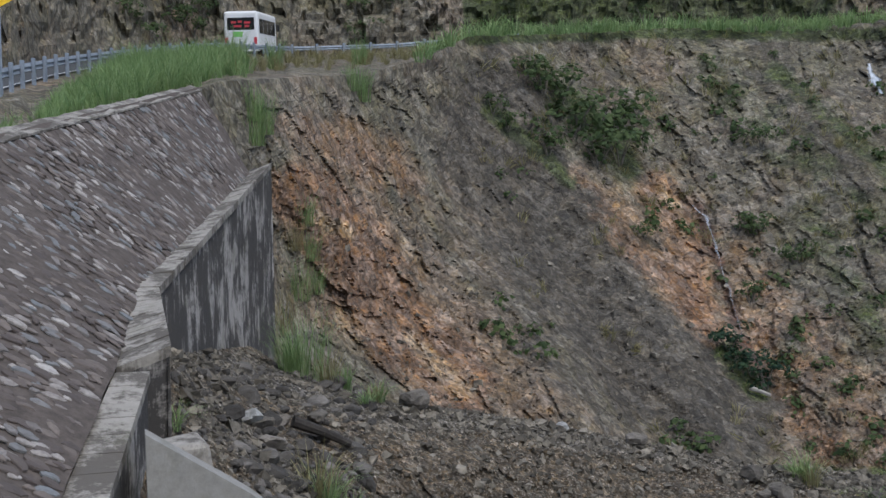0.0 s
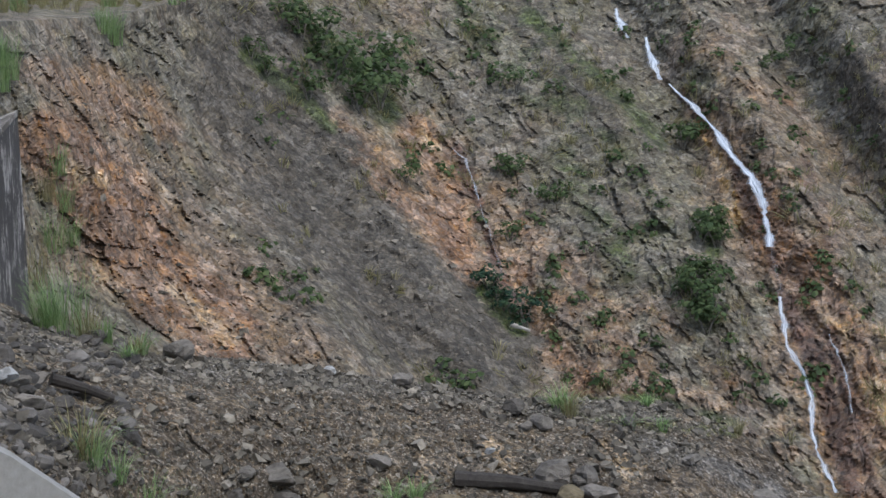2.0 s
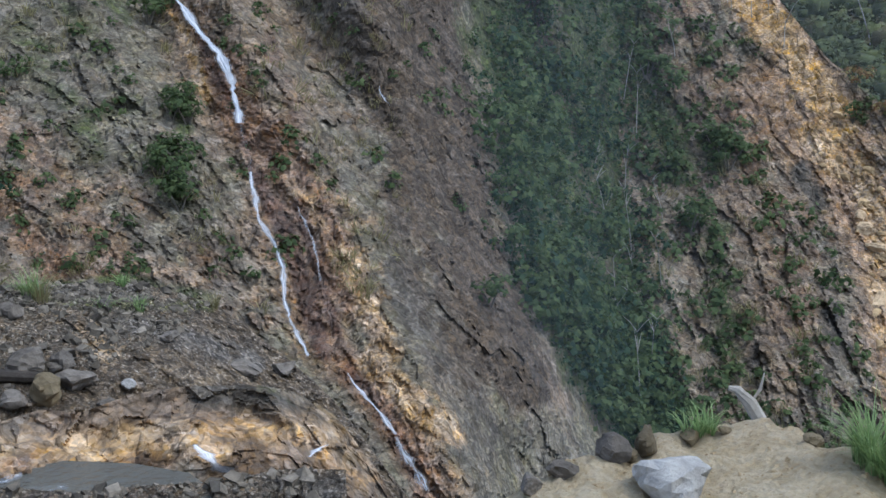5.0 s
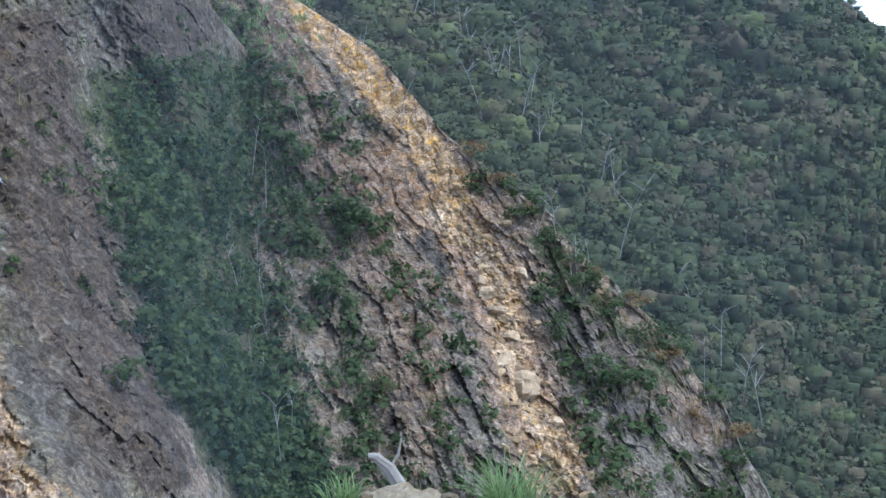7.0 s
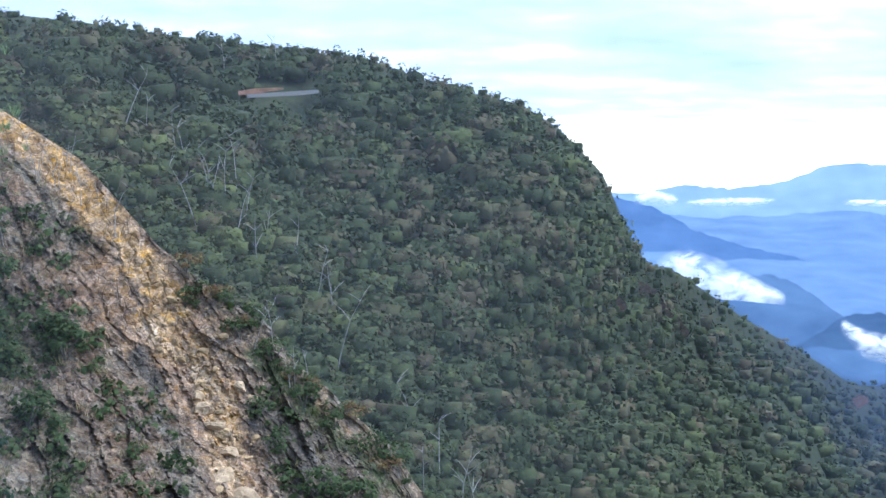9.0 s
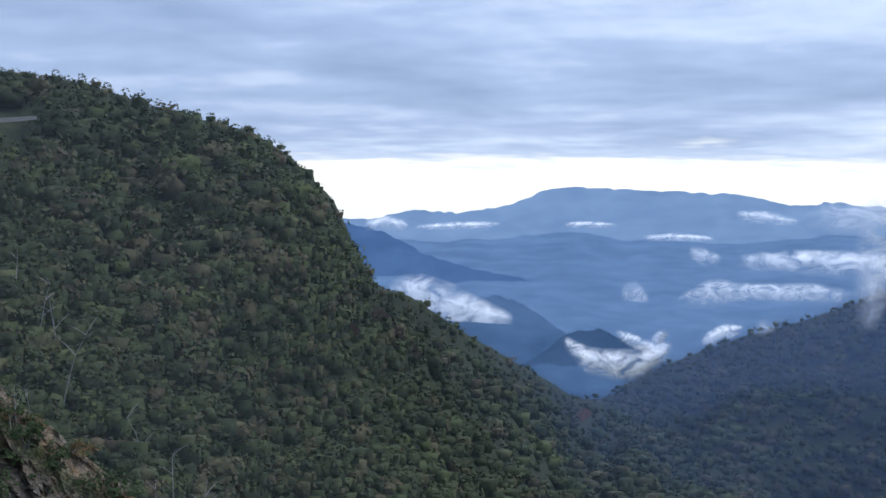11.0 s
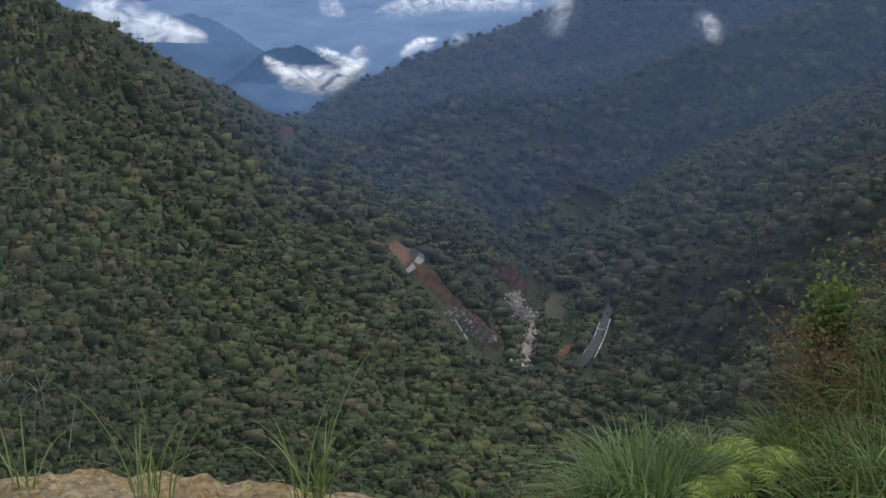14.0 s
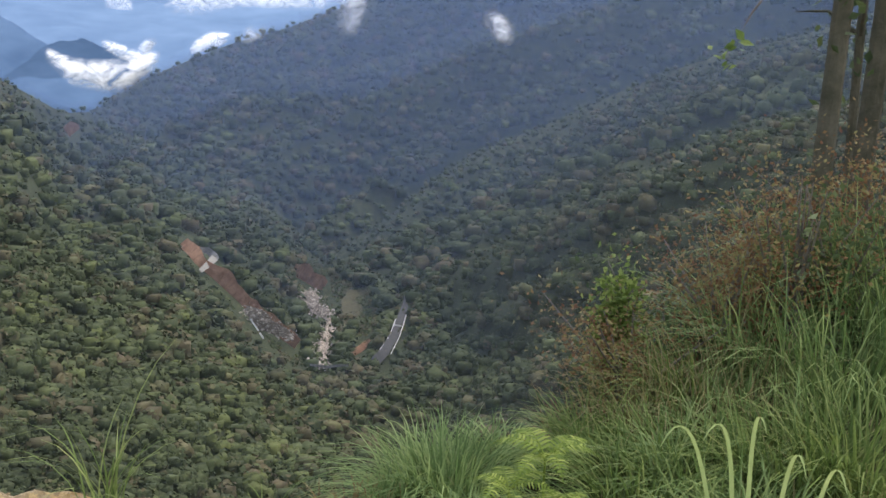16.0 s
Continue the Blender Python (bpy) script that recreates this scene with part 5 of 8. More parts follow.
def build_bus(m):
    """A small white coach seen from behind; x is forward, y to its left."""
    white = plain_material("white_bus_paint", (0.72, 0.73, 0.74), (0.82, 0.83, 0.84), 1.0, 0.3, 0, 0.0)
    glass = plain_material("dark_bus_glass", (0.012, 0.014, 0.016), (0.025, 0.028, 0.03), 2.0, 0.08, 0, 0.0)
    rubber = plain_material("tyre_rubber", (0.015, 0.015, 0.015), (0.03, 0.03, 0.03), 8.0, 0.8)
    red = plain_material("red_lettering", (0.45, 0.04, 0.06), (0.6, 0.08, 0.1), 5.0, 0.5)
    green = plain_material("green_decal", (0.15, 0.5, 0.12), (0.3, 0.62, 0.2), 3.0, 0.4)
    bus = tagged(new("bus"), "small white coach seen from behind on the mountain road", "bus")
    bm = box(0, 7.0, -1.1, 1.1, 0.42, 2.95, 0.22, 3)
    part("body", bm, white, bus, "glossy white painted body")
    part("rear_window", box(-0.02, 0.06, -0.88, 0.88, 1.75, 2.55, 0.03, 1), glass, bus, "dark tinted rear window")
    for k, (w, y, z) in enumerate(((0.34, 0.45, 2.25), (0.25, 0.05, 2.28), (0.4, -0.42, 2.22), (0.5, 0.2, 2.0), (0.3, -0.4, 2.0))):
        part("lettering", box(-0.03, -0.015, y - w / 2, y + w / 2, z - 0.07, z + 0.07), red, bus, "red lettering bar on the glass")
    part("decal", box(-0.012, 0.02, -0.1, 0.5, 1.32, 1.66, 0.01, 1), green, bus, "green patch under the rear window")
    part("bumper", box(-0.08, 0.1, -1.08, 1.08, 0.38, 0.72, 0.05, 2), white, bus)
    for y in (-0.92, 0.92):
        part("tail_lamp", box(-0.015, 0.05, y - 0.1, y + 0.1, 0.85, 1.3, 0.02, 1), red, bus, "red tail lamp")
    for side in (-1, 1):
        for k in range(4):
            part("side_window", box(0.55 + k * 1.5, 1.9 + k * 1.5, side * 1.105 - 0.02, side * 1.105 + 0.02, 1.55, 2.5, 0.02, 1), glass, bus, "dark side window")
        for x in (1.4, 5.4):
            bm = bmesh.new()
            bmesh.ops.create_cone(bm, cap_ends=True, segments=20, radius1=0.42, radius2=0.42, depth=0.28, matrix=pose(x, side * 0.98, 0.42, 90))
            wheel = part("wheel", bm, rubber, bus)
            bm = bmesh.new()
            bmesh.ops.create_cone(bm, cap_ends=True, segments=16, radius1=0.24, radius2=0.2, depth=0.05, matrix=pose(x, side * 1.13, 0.42, 90 * side))
            part("rim", bm, GALVANISED, wheel, "steel wheel rim")
        part("mirror", box(6.8, 7.05, side * 1.25 - 0.1, side * 1.25 + 0.1, 1.9, 2.35, 0.03, 1), rubber, bus, "black door mirror")
    part("roof_hatch", box(3, 4.2, -0.6, 0.6, 2.93, 3.08, 0.04, 1), white, bus, "roof air unit")
    bus.matrix_basis = m


p = sp(-8.95, 0, 82.0)
build_bus(pose(p.x, p.y, 9.72, 0, -4, 90 - (-8.9 + 11)))

sign = tagged(new("warning_sign"), "yellow triangular road warning sign on a steel post", "road sign")
q = along(float(np.interp(-20.85, ra_, run)))
yellow = plain_material("yellow_sign_sheet", (0.75, 0.45, 0.02), (0.85, 0.55, 0.04), 3.0, 0.4, 0, 0.0)
bm = bmesh.new()
bmesh.ops.create_cone(bm, cap_ends=True, segments=3, radius1=0.5, radius2=0.5, depth=0.02, matrix=pose(q.x, q.y + 3, q.z + 3.1, 90, 0, 20) @ pose(0, 0, 0, 0, 0, 30))
part("plate", bm, yellow, sign, "yellow triangular plate")
part("pole", tube([(q.x, q.y + 3.05, q.z - 0.2), (q.x, q.y + 3.05, q.z + 3.2)], [0.04, 0.04]), GALVANISED, sign)

# ---------------------------------------------------------------- stone revetment and its concrete walls
LOW = [sp(-22.6, -26.2, 9.0), sp(-17.3, -13.55, 14.2), sp(-14.9, -8.4, 18.05), sp(-13.6, -5.0, 22.5), sp(-8.7, 0.0, 37.2)]
HIGH = [Vector((-10.1, 6.5, -1.0 + 2.2)), Vector((-9.45, 14.0, -0.55 + 2.2)), Vector((-9.1, 18, 0.0 + 2.2)), sp(-19.4, 1.95, 26), sp(-10.9, 3.95, 39)]
cum = [0.0]
for a, b in zip(LOW, LOW[1:]):
    cum.append(cum[-1] + (b - a).length)


def slope_at(s, v):
    """A place on the stone facing: s metres along its foot, v of the way up."""
    lo = Vector([np.interp(s, cum, [q[k] for q in LOW]) for k in range(3)])
    hi = Vector([np.interp(s, cum, [q[k] for q in HIGH]) for k in range(3)])
    return lo.lerp(hi, v)


rows = [[slope_at(s, v) for s in np.linspace(0, cum[-1], 80)] for v in np.linspace(0, 1, 30)]
rv = np.array([[list(p) for p in r] for r in rows])
rv = rv + 0.03 * fbm(rv * 1.2, 3, 44)[..., None]
deep = rv + np.array([-0.8, 0.1, -0.9])
revetment = tagged(new("wall_revetment"), "sloping mortared rubble-stone retaining wall", "retaining wall", kind="structure")
link("mortar_bed", rv, grid_faces(30, 80), MORTAR, revetment, "dark weathered mortar", True)
link("backing", deep, grid_faces(30, 80), MORTAR, revetment)
bm = bmesh.new()
last = None
for s in np.linspace(0, cum[-1], 60):
    c, inn = slope_at(s, 1.0), slope_at(s, 0.93)
    side = (c - inn).normalized()
    flat = Vector((side.x, side.y, 0)).normalized()
    j = 0.012 * math.sin(s * 3.1) + 0.015 * math.sin(s * 7.7)
    ring = [bm.verts.new(q) for q in (inn + Vector((0, 0, 0.05)), inn + Vector((0, 0, 0.10 + j)), c + flat * 0.4 + Vector((0, 0, 0.07 + j)), c + flat * 0.45 - Vector((0, 0, 0.3)))]
    if last:
        for i in range(3):
            bm.faces.new((last[i], last[i + 1], ring[i + 1], ring[i]))
    last = ring
bmesh.ops.recalc_face_normals(bm, faces=bm.faces[:])
part("coping", bm, COPING, revetment, "weathered mortar coping")

# concrete toe wall in two steps, dropping towards the viewer
toe_far = tagged(new("wall_toe_upper"), "tall concrete toe wall with black water stains", "concrete wall", kind="structure")
A0, A1, A2 = sp(-7.75, 0.55, 38.2), sp(-12.9, -4.9, 22.4), sp(-12.45, -7.5, 18.4)
B0, B1, B2 = sp(-8.9, 0.1, 37.6), sp(-13.9, -4.9, 22.4), sp(-14.9, -8.4, 18.3)
for near, far, near2, far2 in ((A1, A0, B1, B0), (A2, A1, B2, B1)):
    n = 14
    for k in range(n):
        u0, u1 = k / n, (k + 1) / n - 0.006
        cs = [far.lerp(near, u0), far.lerp(near, u1), far2.lerp(near2, u1), far2.lerp(near2, u0)]
        bm = slab([c + Vector((0, 0, random.uniform(-0.012, 0.012))) for c in cs], 0.16)
        part("coping_block", bm, COPING, toe_far)
bm = bmesh.new()
cols = []
for k in range(41):
    u = k / 40
    e = A0.lerp(A1, u / 0.75) if u < 0.75 else A1.lerp(A2, (u - 0.75) / 0.25)
    cols.append([bm.verts.new(e + Vector((-0.05 + 0.03 * math.sin(9 * u + z), -0.05, -0.14 - z))) for z in (0, 1.2, 2.5, 4, 6)])
for a, b in zip(cols, cols[1:]):
    for i in range(4):
        bm.faces.new((a[i], a[i + 1], b[i + 1], b[i]))
bmesh.ops.recalc_face_normals(bm, faces=bm.faces[:])
part("face", bm, STAINED, toe_far, "stained concrete face with white runs")
part("wall_end", slab([A0 + Vector((-0.02, 0, -0.15)), A0 + Vector((-0.6, 0.5, -0.15)), B0 + Vector((-0.5, 0.5, -0.15)), B0 + Vector((0, 0, -0.15))], 5.5), STAINED, toe_far)
part("near_end", slab([A2 + Vector((-0.03, 0.02, -0.15)), A2 + Vector((-0.1, 0.35, -0.15)), B2 + Vector((0, 0.35, -0.15)), B2 + Vector((0, 0.02, -0.15))], 3.5), STAINED, toe_far)

toe_near = tagged(new("wall_toe_lower"), "low concrete toe wall below the stone facing", "concrete wall", kind="structure")
C0, C1, C2 = sp(-13.4, -8.6, 18.0), sp(-15.3, -13.8, 14.2), sp(-19.4, -26, 9.0)
D0, D1, D2 = sp(-14.95, -8.6, 18.0), sp(-17.4, -13.8, 14.2), sp(-22.8, -26.4, 9.0)
for near, far, near2, far2, n in ((C1, C0, D1, D0, 7), (C2, C1, D2, D1, 8)):
    for k in range(n):
        u0, u1 = k / n, (k + 1) / n - 0.004
        cs = [far.lerp(near, u0), far.lerp(near, u1), far2.lerp(near2, u1), far2.lerp(near2, u0)]
        part("coping_block", slab([c + Vector((0, 0, random.uniform(-0.006, 0.006))) for c in cs], 0.14), COPING, toe_near)
    part("face", slab([c + Vector((-0.05 * (i in (0, 1)), 0, -0.15)) for i, c in enumerate((far, near, near2, far2))], 3.2), STAINED, toe_near, "damp concrete face")

wing = tagged(new("wing_wall"), "pale concrete wing wall with a sloping top", "concrete wall")
W0, W1, W2 = sp(-13.7, -11.4, 15.0), sp(-9.0, -14.3, 15.5), sp(-4.6, -17.8, 16.2)
back = Vector((-0.1, 0.38, 0))
for a, b in ((W0, W1), (W1, W2)):
    part("panel", slab([a, b, b + back, a + back], 3.6), CONCRETE, wing)
blk = tagged(new("concrete_block"), "rounded broken concrete block between the walls", "concrete block")
p0 = sp(-12.1, -12.8, 16.0)
bm = box(-0.33, 0.33, -0.35, 0.35, -1.4, 0.30, 0.10, 3)
for v in bm.verts:
    v.co += Vector((0.05 * noise.noise(v.co * 2), 0.05 * noise.noise(v.co * 2 + Vector((5, 0, 0))), 0.06 * noise.noise(v.co * 2 + Vector((0, 7, 0)))))
ob = part("block", bm, COPING, blk)
blk.matrix_basis = pose(p0.x, p0.y, p0.z, 0, -6, 25)

# ---------------------------------------------------------------- waterfalls, pond, stream
def fall_line(name, label, land, line, widths, body, out=0.25):
    """Falling water that follows the rock down a line of turn and height."""
    k = np.array(line, float)
    t = np.linspace(0, len(k) - 1, 14 * (len(k) - 1) + 1)
    a, e = np.interp(t, range(len(k)), k[:, 0]), np.interp(t, range(len(k)), k[:, 1])
    a = a + 0.07 * fbm(np.stack([t * 1.7, t * 0, t * 0], -1), 4, 71, 0.6)
    w = 0.5 * np.interp(t, np.linspace(0, len(k) - 1, len(widths)), widths) * (1 + 0.5 * vnoise(np.stack([t * 2.5, t * 0, t * 0], -1), 72) + 0.3 * vnoise(np.stack([t * 7.0, t * 0, t * 0], -1), 73))
    r = np.min([np.hypot(*land.at(a + da, e + de)[..., :2].T) for da in (-0.25, 0, 0.25) for de in (-0.2, 0, 0.2)], axis=0)
    r = np.convolve(np.pad(r, 4, "edge"), np.ones(9) / 9, "valid") - out
    c = spot(a, e, r)
    side = np.stack([np.cos(np.radians(a)), -np.sin(np.radians(a)), 0 * a], -1)
    cols = np.linspace(-0.5, 0.5, 7)
    v = c[:, None] + side[:, None] * (w[:, None] * cols[None])[..., None]
    ob = link(name, v, grid_faces(len(t), 7), WHITE_WATER, smooth=True)
    z = np.zeros((len(t), 7, 4))
    z[..., 0] = np.linspace(0, 1, 7)
    z[..., 1] = np.concatenate([[0], np.cumsum(np.linalg.norm(np.diff(c, axis=0), axis=1))])[:, None]
    z[..., 3] = body
    zone(ob, z)
    return tagged(ob, label, "waterfall")


FALL = "white waterfall running down a crack in the rock"
fall_line("waterfall", FALL, cliff, [(18.7, 4.3), (18.9, 3.7), (19.2, 3.0)], [0.9, 1.3, 1.2], 0.8)
fall_line("waterfall", FALL, cliff, [(20.0, 3.0), (20.3, 2.0), (20.6, 1.1)], [1.0, 1.3, 1.4], 0.85)
fall_line("waterfall", "long white waterfall sliding down bare ochre rock", cliff, [(21.0, 0.9), (22.0, 0.0), (23.0, -1.2), (23.8, -2.4), (24.6, -3.3), (25.0, -4.3), (25.2, -5.3), (25.4, -6.4)], [0.7, 0.9, 1.2, 1.4, 1.4, 1.2, 1.0], 0.85)
fall_line("waterfall", FALL, cliff, [(25.8, -8.6), (26.0, -9.7), (26.1, -10.8), (26.8, -11.8), (27.2, -13.0), (27.2, -14.6), (27.5, -15.5), (27.8, -16.1), (28.3, -17.0)], [0.9, 0.8, 0.7, 0.9, 0.6, 0.6, 0.55, 0.5], 0.72)
fall_line("waterfall", "thin veil of water between two falls", cliff, [(25.4, -6.3), (25.6, -7.2), (25.8, -8.0), (25.8, -8.7)], [0.5, 0.6, 0.6, 0.7], 0.25)
fall_line("waterfall", "thin side thread of water on wet brown rock", cliff, [(27.9, -10.2), (28.2, -10.8), (28.5, -11.6), (28.8, -12.6), (28.9, -13.6)], [0.25, 0.4, 0.35, 0.3], 0.5)
fall_line("waterfall", "narrow white water chute below the falls", cliff, [(30.1, -17.8), (30.7, -18.6), (31.6, -19.6), (32.4, -20.6)], [0.3, 0.5, 0.6, 0.6], 0.75)
fall_line("waterfall", "narrow white water chute below the falls", cliff, [(32.4, -20.7), (32.9, -21.6), (33.4, -22.3), (33.9, -23.1)], [0.9, 1.2, 1.3, 1.3], 0.5)
fall_line("waterfall", "thin trickle on the reddish slide face", cliff, [(11.2, -1.7), (11.8, -2.2), (12.1, -3.2), (12.4, -4.1)], [0.35, 0.5, 0.4, 0.3], 0.5)
fall_line("waterfall", "thin trickle on the reddish slide face", cliff, [(12.4, -4.2), (12.8, -5.4), (13.1, -6.7), (13.4, -7.5)], [0.3, 0.3, 0.25, 0.25], 0.38)
fall_line("waterfall", "small white fall half hidden in the green gully", spur, [(36.8, -3.9), (37.0, -4.6), (37.1, -5.4), (37.5, -6.2)], [0.9, 0.6, 0.5, 0.4], 0.45)
fall_line("waterfall", "short pale thread of water on the cliff", cliff, [(31.7, -4.8), (31.9, -5.3), (32.2, -5.7)], [0.4, 0.5, 0.4], 0.5)
fall_line("waterfall", "white water tumbling off the ledge into the stream", ledge, [(22.8, -20.7), (23.3, -21.1), (23.8, -21.7), (24.3, -22.0)], [0.5, 0.6, 0.9, 1.2], 0.9, 0.3)
fall_line("waterfall", "white water tumbling off the ledge into the stream", ledge, [(29.1, -21.0), (28.6, -21.2), (28.2, -21.5)], [0.3, 0.45, 0.35], 0.8, 0.3)

pond = tagged(new("pond"), "still brown pond water held by boulders", "water", kind="structure")
corner = [sp(-6, -20.2, 23.1), sp(2.3, -20.0, 23.35), sp(8.4, -19.55, 23.93), sp(10.6, -21.4, 21.7), sp(11.5, -24, 19.1), sp(-6, -26, 17.4)]
bm = bmesh.new()
bm.faces.new([bm.verts.new((c.x, c.y, -6.3)) for c in corner][::-1])
part("surface", bm, POND, pond)
stream = tagged(new("stream"), "shallow stream running over rock below the pond", "water", kind="structure")



def level(a, e, z):
    """The place where the sight line at turn a and height e meets the level z."""
    return sp(a, e, (EYE_Z - z) / math.tan(radians(-e)))


bm = bmesh.new()
bm.faces.new([bm.verts.new(level(a, e, -6.95)) for a, e in ((9.6, -21.2), (11.5, -20.75), (14, -20.7), (17, -20.9), (20, -21.3), (22.5, -21.9), (24, -23), (23, -27), (10, -27))][::-1])
part("surface", bm, POND, stream)


def foam(line, wide, body):
    """White broken water lying on the stream."""
    k = np.array(line, float)
    t = np.linspace(0, len(k) - 1, 10 * (len(k) - 1) + 1)
    a, e = np.interp(t, range(len(k)), k[:, 0]), np.interp(t, range(len(k)), k[:, 1])
    v = np.array([[list(level(x, y + o * wide, -6.90)) for o in np.linspace(-0.5, 0.5, 6)] for x, y in zip(a, e)])
    v[..., 2] += 0.03 * fbm(v * 3, 3, 75)
    ob = link("foam", v, grid_faces(len(t), 6), WHITE_WATER, stream, "white foam on the stream", True)
    z = np.zeros((len(t), 6, 4))
    z[..., 0], z[..., 1], z[..., 3] = np.linspace(0, 1, 6), np.linspace(0, 3.0 * len(k), len(t))[:, None], body
    zone(ob, z)


foam([(9.4, -21.4), (10.3, -21.6), (11.6, -21.9), (12.8, -21.8), (13.9, -21.8)], 0.9, 0.72)
foam([(9.0, -20.5), (9.7, -20.6), (10.5, -20.7)], 0.5, 0.75)
foam([(9.2, -20.8), (9.7, -20.9), (10.1, -21.0)], 0.9, 0.7)
foam([(9.4, -21.1), (10.2, -21.2), (11.0, -21.3)], 0.7, 0.8)
foam([(9.5, -21.5), (10.5, -21.6), (11.8, -21.6)], 0.6, 0.6)
foam([(11.3, -21.9), (13.9, -22.0), (17.0, -22.0)], 0.6, 0.25)
foam([(11.5, -21.5), (13.4, -21.5), (15.0, -21.3)], 0.5, 0.45)
lip = np.array([[[*(corner[2].lerp(corner[3], u) + Vector((0.0 + d, -0.15 * d, z)))] for u in np.linspace(0, 1.1, 20)] for d, z in ((-0.02, 0.03), (0.12, -0.08), (0.22, -0.35), (0.34, -0.66), (0.7, -0.7))])
lip[..., 2] += -6.3 - np.array([[c.z for c in [corner[2].lerp(corner[3], u) for u in np.linspace(0, 1.1, 20)]]] * 5)
lip_ob = link("foam_lip", lip, grid_faces(5, 20), WHITE_WATER, stream, "white water spilling over the pond's edge", True)
z = np.zeros((5, 20, 4))
z[..., 0], z[..., 1], z[..., 3] = 0.5, np.linspace(0, 9, 20), np.array([0.35, 0.6, 0.75, 0.7, 0.45])[:, None]
zone(lip_ob, z)

# ---------------------------------------------------------------- rocks
ROCKS = [rock_shape(k) for k in range(10)]


def chip_shape(seed):
    """A small broken stone of six skewed faces."""
    g = np.random.default_rng(seed)
    v, f = cube_ball(1)
    v = v * g.uniform(0.45, 1.15, (8, 1)) + 0.16 * g.normal(size=(8, 3))
    turn, _ = np.linalg.qr(g.normal(size=(3, 3)))
    if np.linalg.det(turn) < 0:
        turn[:, 0] *= -1
    v = v @ turn.T
    return v * np.array([1, g.uniform(0.7, 1.0), g.uniform(0.5, 0.85)]) * 0.66, f


SMALL = [chip_shape(40 + k) for k in range(18)]


def boulder(name, p, size, material, label, group, seed, sink=0.25):
    v, f = rock_shape(seed, 5)
    v = v * 1.0 + 0.03 * fbm(v * 3 + seed, 3, seed)[:, None] * v
    v = v * size
    v[:, 2] += np.ptp(v[:, 2]) * (0.5 - sink)
    ob = link(name, v, f, material)
    ob.matrix_basis = pose(p[0], p[1], p[2], 0, 0, 40 * seed % 360)
    return tagged(ob, label, "boulder", group)


def px_size(r, share):
    return r * share / 2219


k = 100
for line, material, label, sizes in (
        ([(-0.1, -19.5), (1.1, -19.3), (2.0, -18.9), (3.7, -19.4), (4.8, -18.3), (5.5, -18.7), (7.2, -18.6), (8.8, -18.5), (10.4, -18.2), (12.3, -18.4), (10.6, -19.5), (11.6, -20.6), (14.0, -19.8), (13.0, -19.5), (16.2, -18.1), (17.5, -19.9)], TAN_ROCK, "rounded tan boulder at the water's edge", (60, 70, 40, 95, 75, 50, 65, 85, 70, 45, 85, 60, 60, 50, 70, 60)),
        ([(2.8, -16.5), (1.1, -16.1), (0.6, -17.1), (3.0, -17.6), (14.9, -18.2), (15.7, -16.8), (16.8, -17.1), (17.6, -17.7), (18.9, -19.0)], BOULDER, "dark grey angular boulder in the debris", (60, 40, 50, 60, 50, 70, 45, 70, 50)),
        ([(-8.7, -11.3), (-7.6, -11.2), (-6.0, -11.2), (-1.5, -10.2), (-5.1, -6.5), (-8.1, -12.2), (-6.6, -12.5), (-3.9, -6.8)], BOULDER, "grey broken block in the rubble", (55, 35, 45, 50, 40, 50, 45, 40)),
        ([(15.0, -14.4), (14.3, -14.5), (13.8, -13.7), (19.1, -14.5), (15.6, -17.0), (25.3, -17.6), (27.1, -17.7), (17.2, -16.8), (8.6, -11.4), (5.2, -11.8), (7.4, -16.0), (21.9, -16.0)], BOULDER, "grey boulder on the debris bank", (45, 30, 40, 35, 60, 60, 50, 60, 40, 22, 45, 40))):
    for (a, e), w in zip(line, sizes):
        q = bank.at(a, e)
        r = math.hypot(q[0], q[1])
        k += 1
        boulder("boulder", q, px_size(r, w) * (1.15 if material is TAN_ROCK else 0.95), material, label, label.split(" at ")[0].split(" in ")[0].split(" on ")[0] + "s", k)
for (x, w, mat, label) in ((([(-8.9, -11.2)])[0], 42, WHITE_ROCK, "pale bluish rock in the rubble"), (([(5.3, -11.8)])[0], 20, WHITE_ROCK, "small white rock on the debris bank"), (([(12.6, -15.6)])[0], 16, WHITE_ROCK, "small white rock on the debris bank"),
                           ((20.0, -18.0), 22, WHITE_ROCK, "small white rock on the debris bank"), ((4.9, -19.4), 14, WHITE_ROCK, "small white rock by the pond")):
    q = bank.at(*x)
    k += 1
    boulder("boulder", q, px_size(math.hypot(q[0], q[1]), w) * 1.2, mat, label, "pale rocks", k, 0.15)

n = 40000
ax, ex = rng.uniform(-13, 30, n), rng.uniform(0, 1, n)
lo_, hi_ = np.full(n, -20.0), BANK_TOP(ax)
ex = hi_ - (hi_ - lo_) * ex ** 1.3
keep = ex < hi_
q = bank.at(ax, ex)
sz = rng.pareto(2.6, n) * 0.06 + 0.04
dens = painted(ax, ex, BANK_GROUND)[..., GREY]
ok = (rng.uniform(0, 1, n) < 0.38 + dens) & (q[:, 2] > -6.5)
scatter("rubble", SMALL, q[ok], np.clip(sz[ok], 0.04, 0.34), RUBBLE_MIX, "loose grey and brown rubble on the bank", tilt=0.4)
n = 520
blk_a, blk_e = rng.uniform(-12.5, -3.5, n), -8.6 - 7.5 * rng.uniform(0, 1, n) ** 1.2
blk_e = np.minimum(blk_e, BANK_TOP(blk_a) - 0.1)
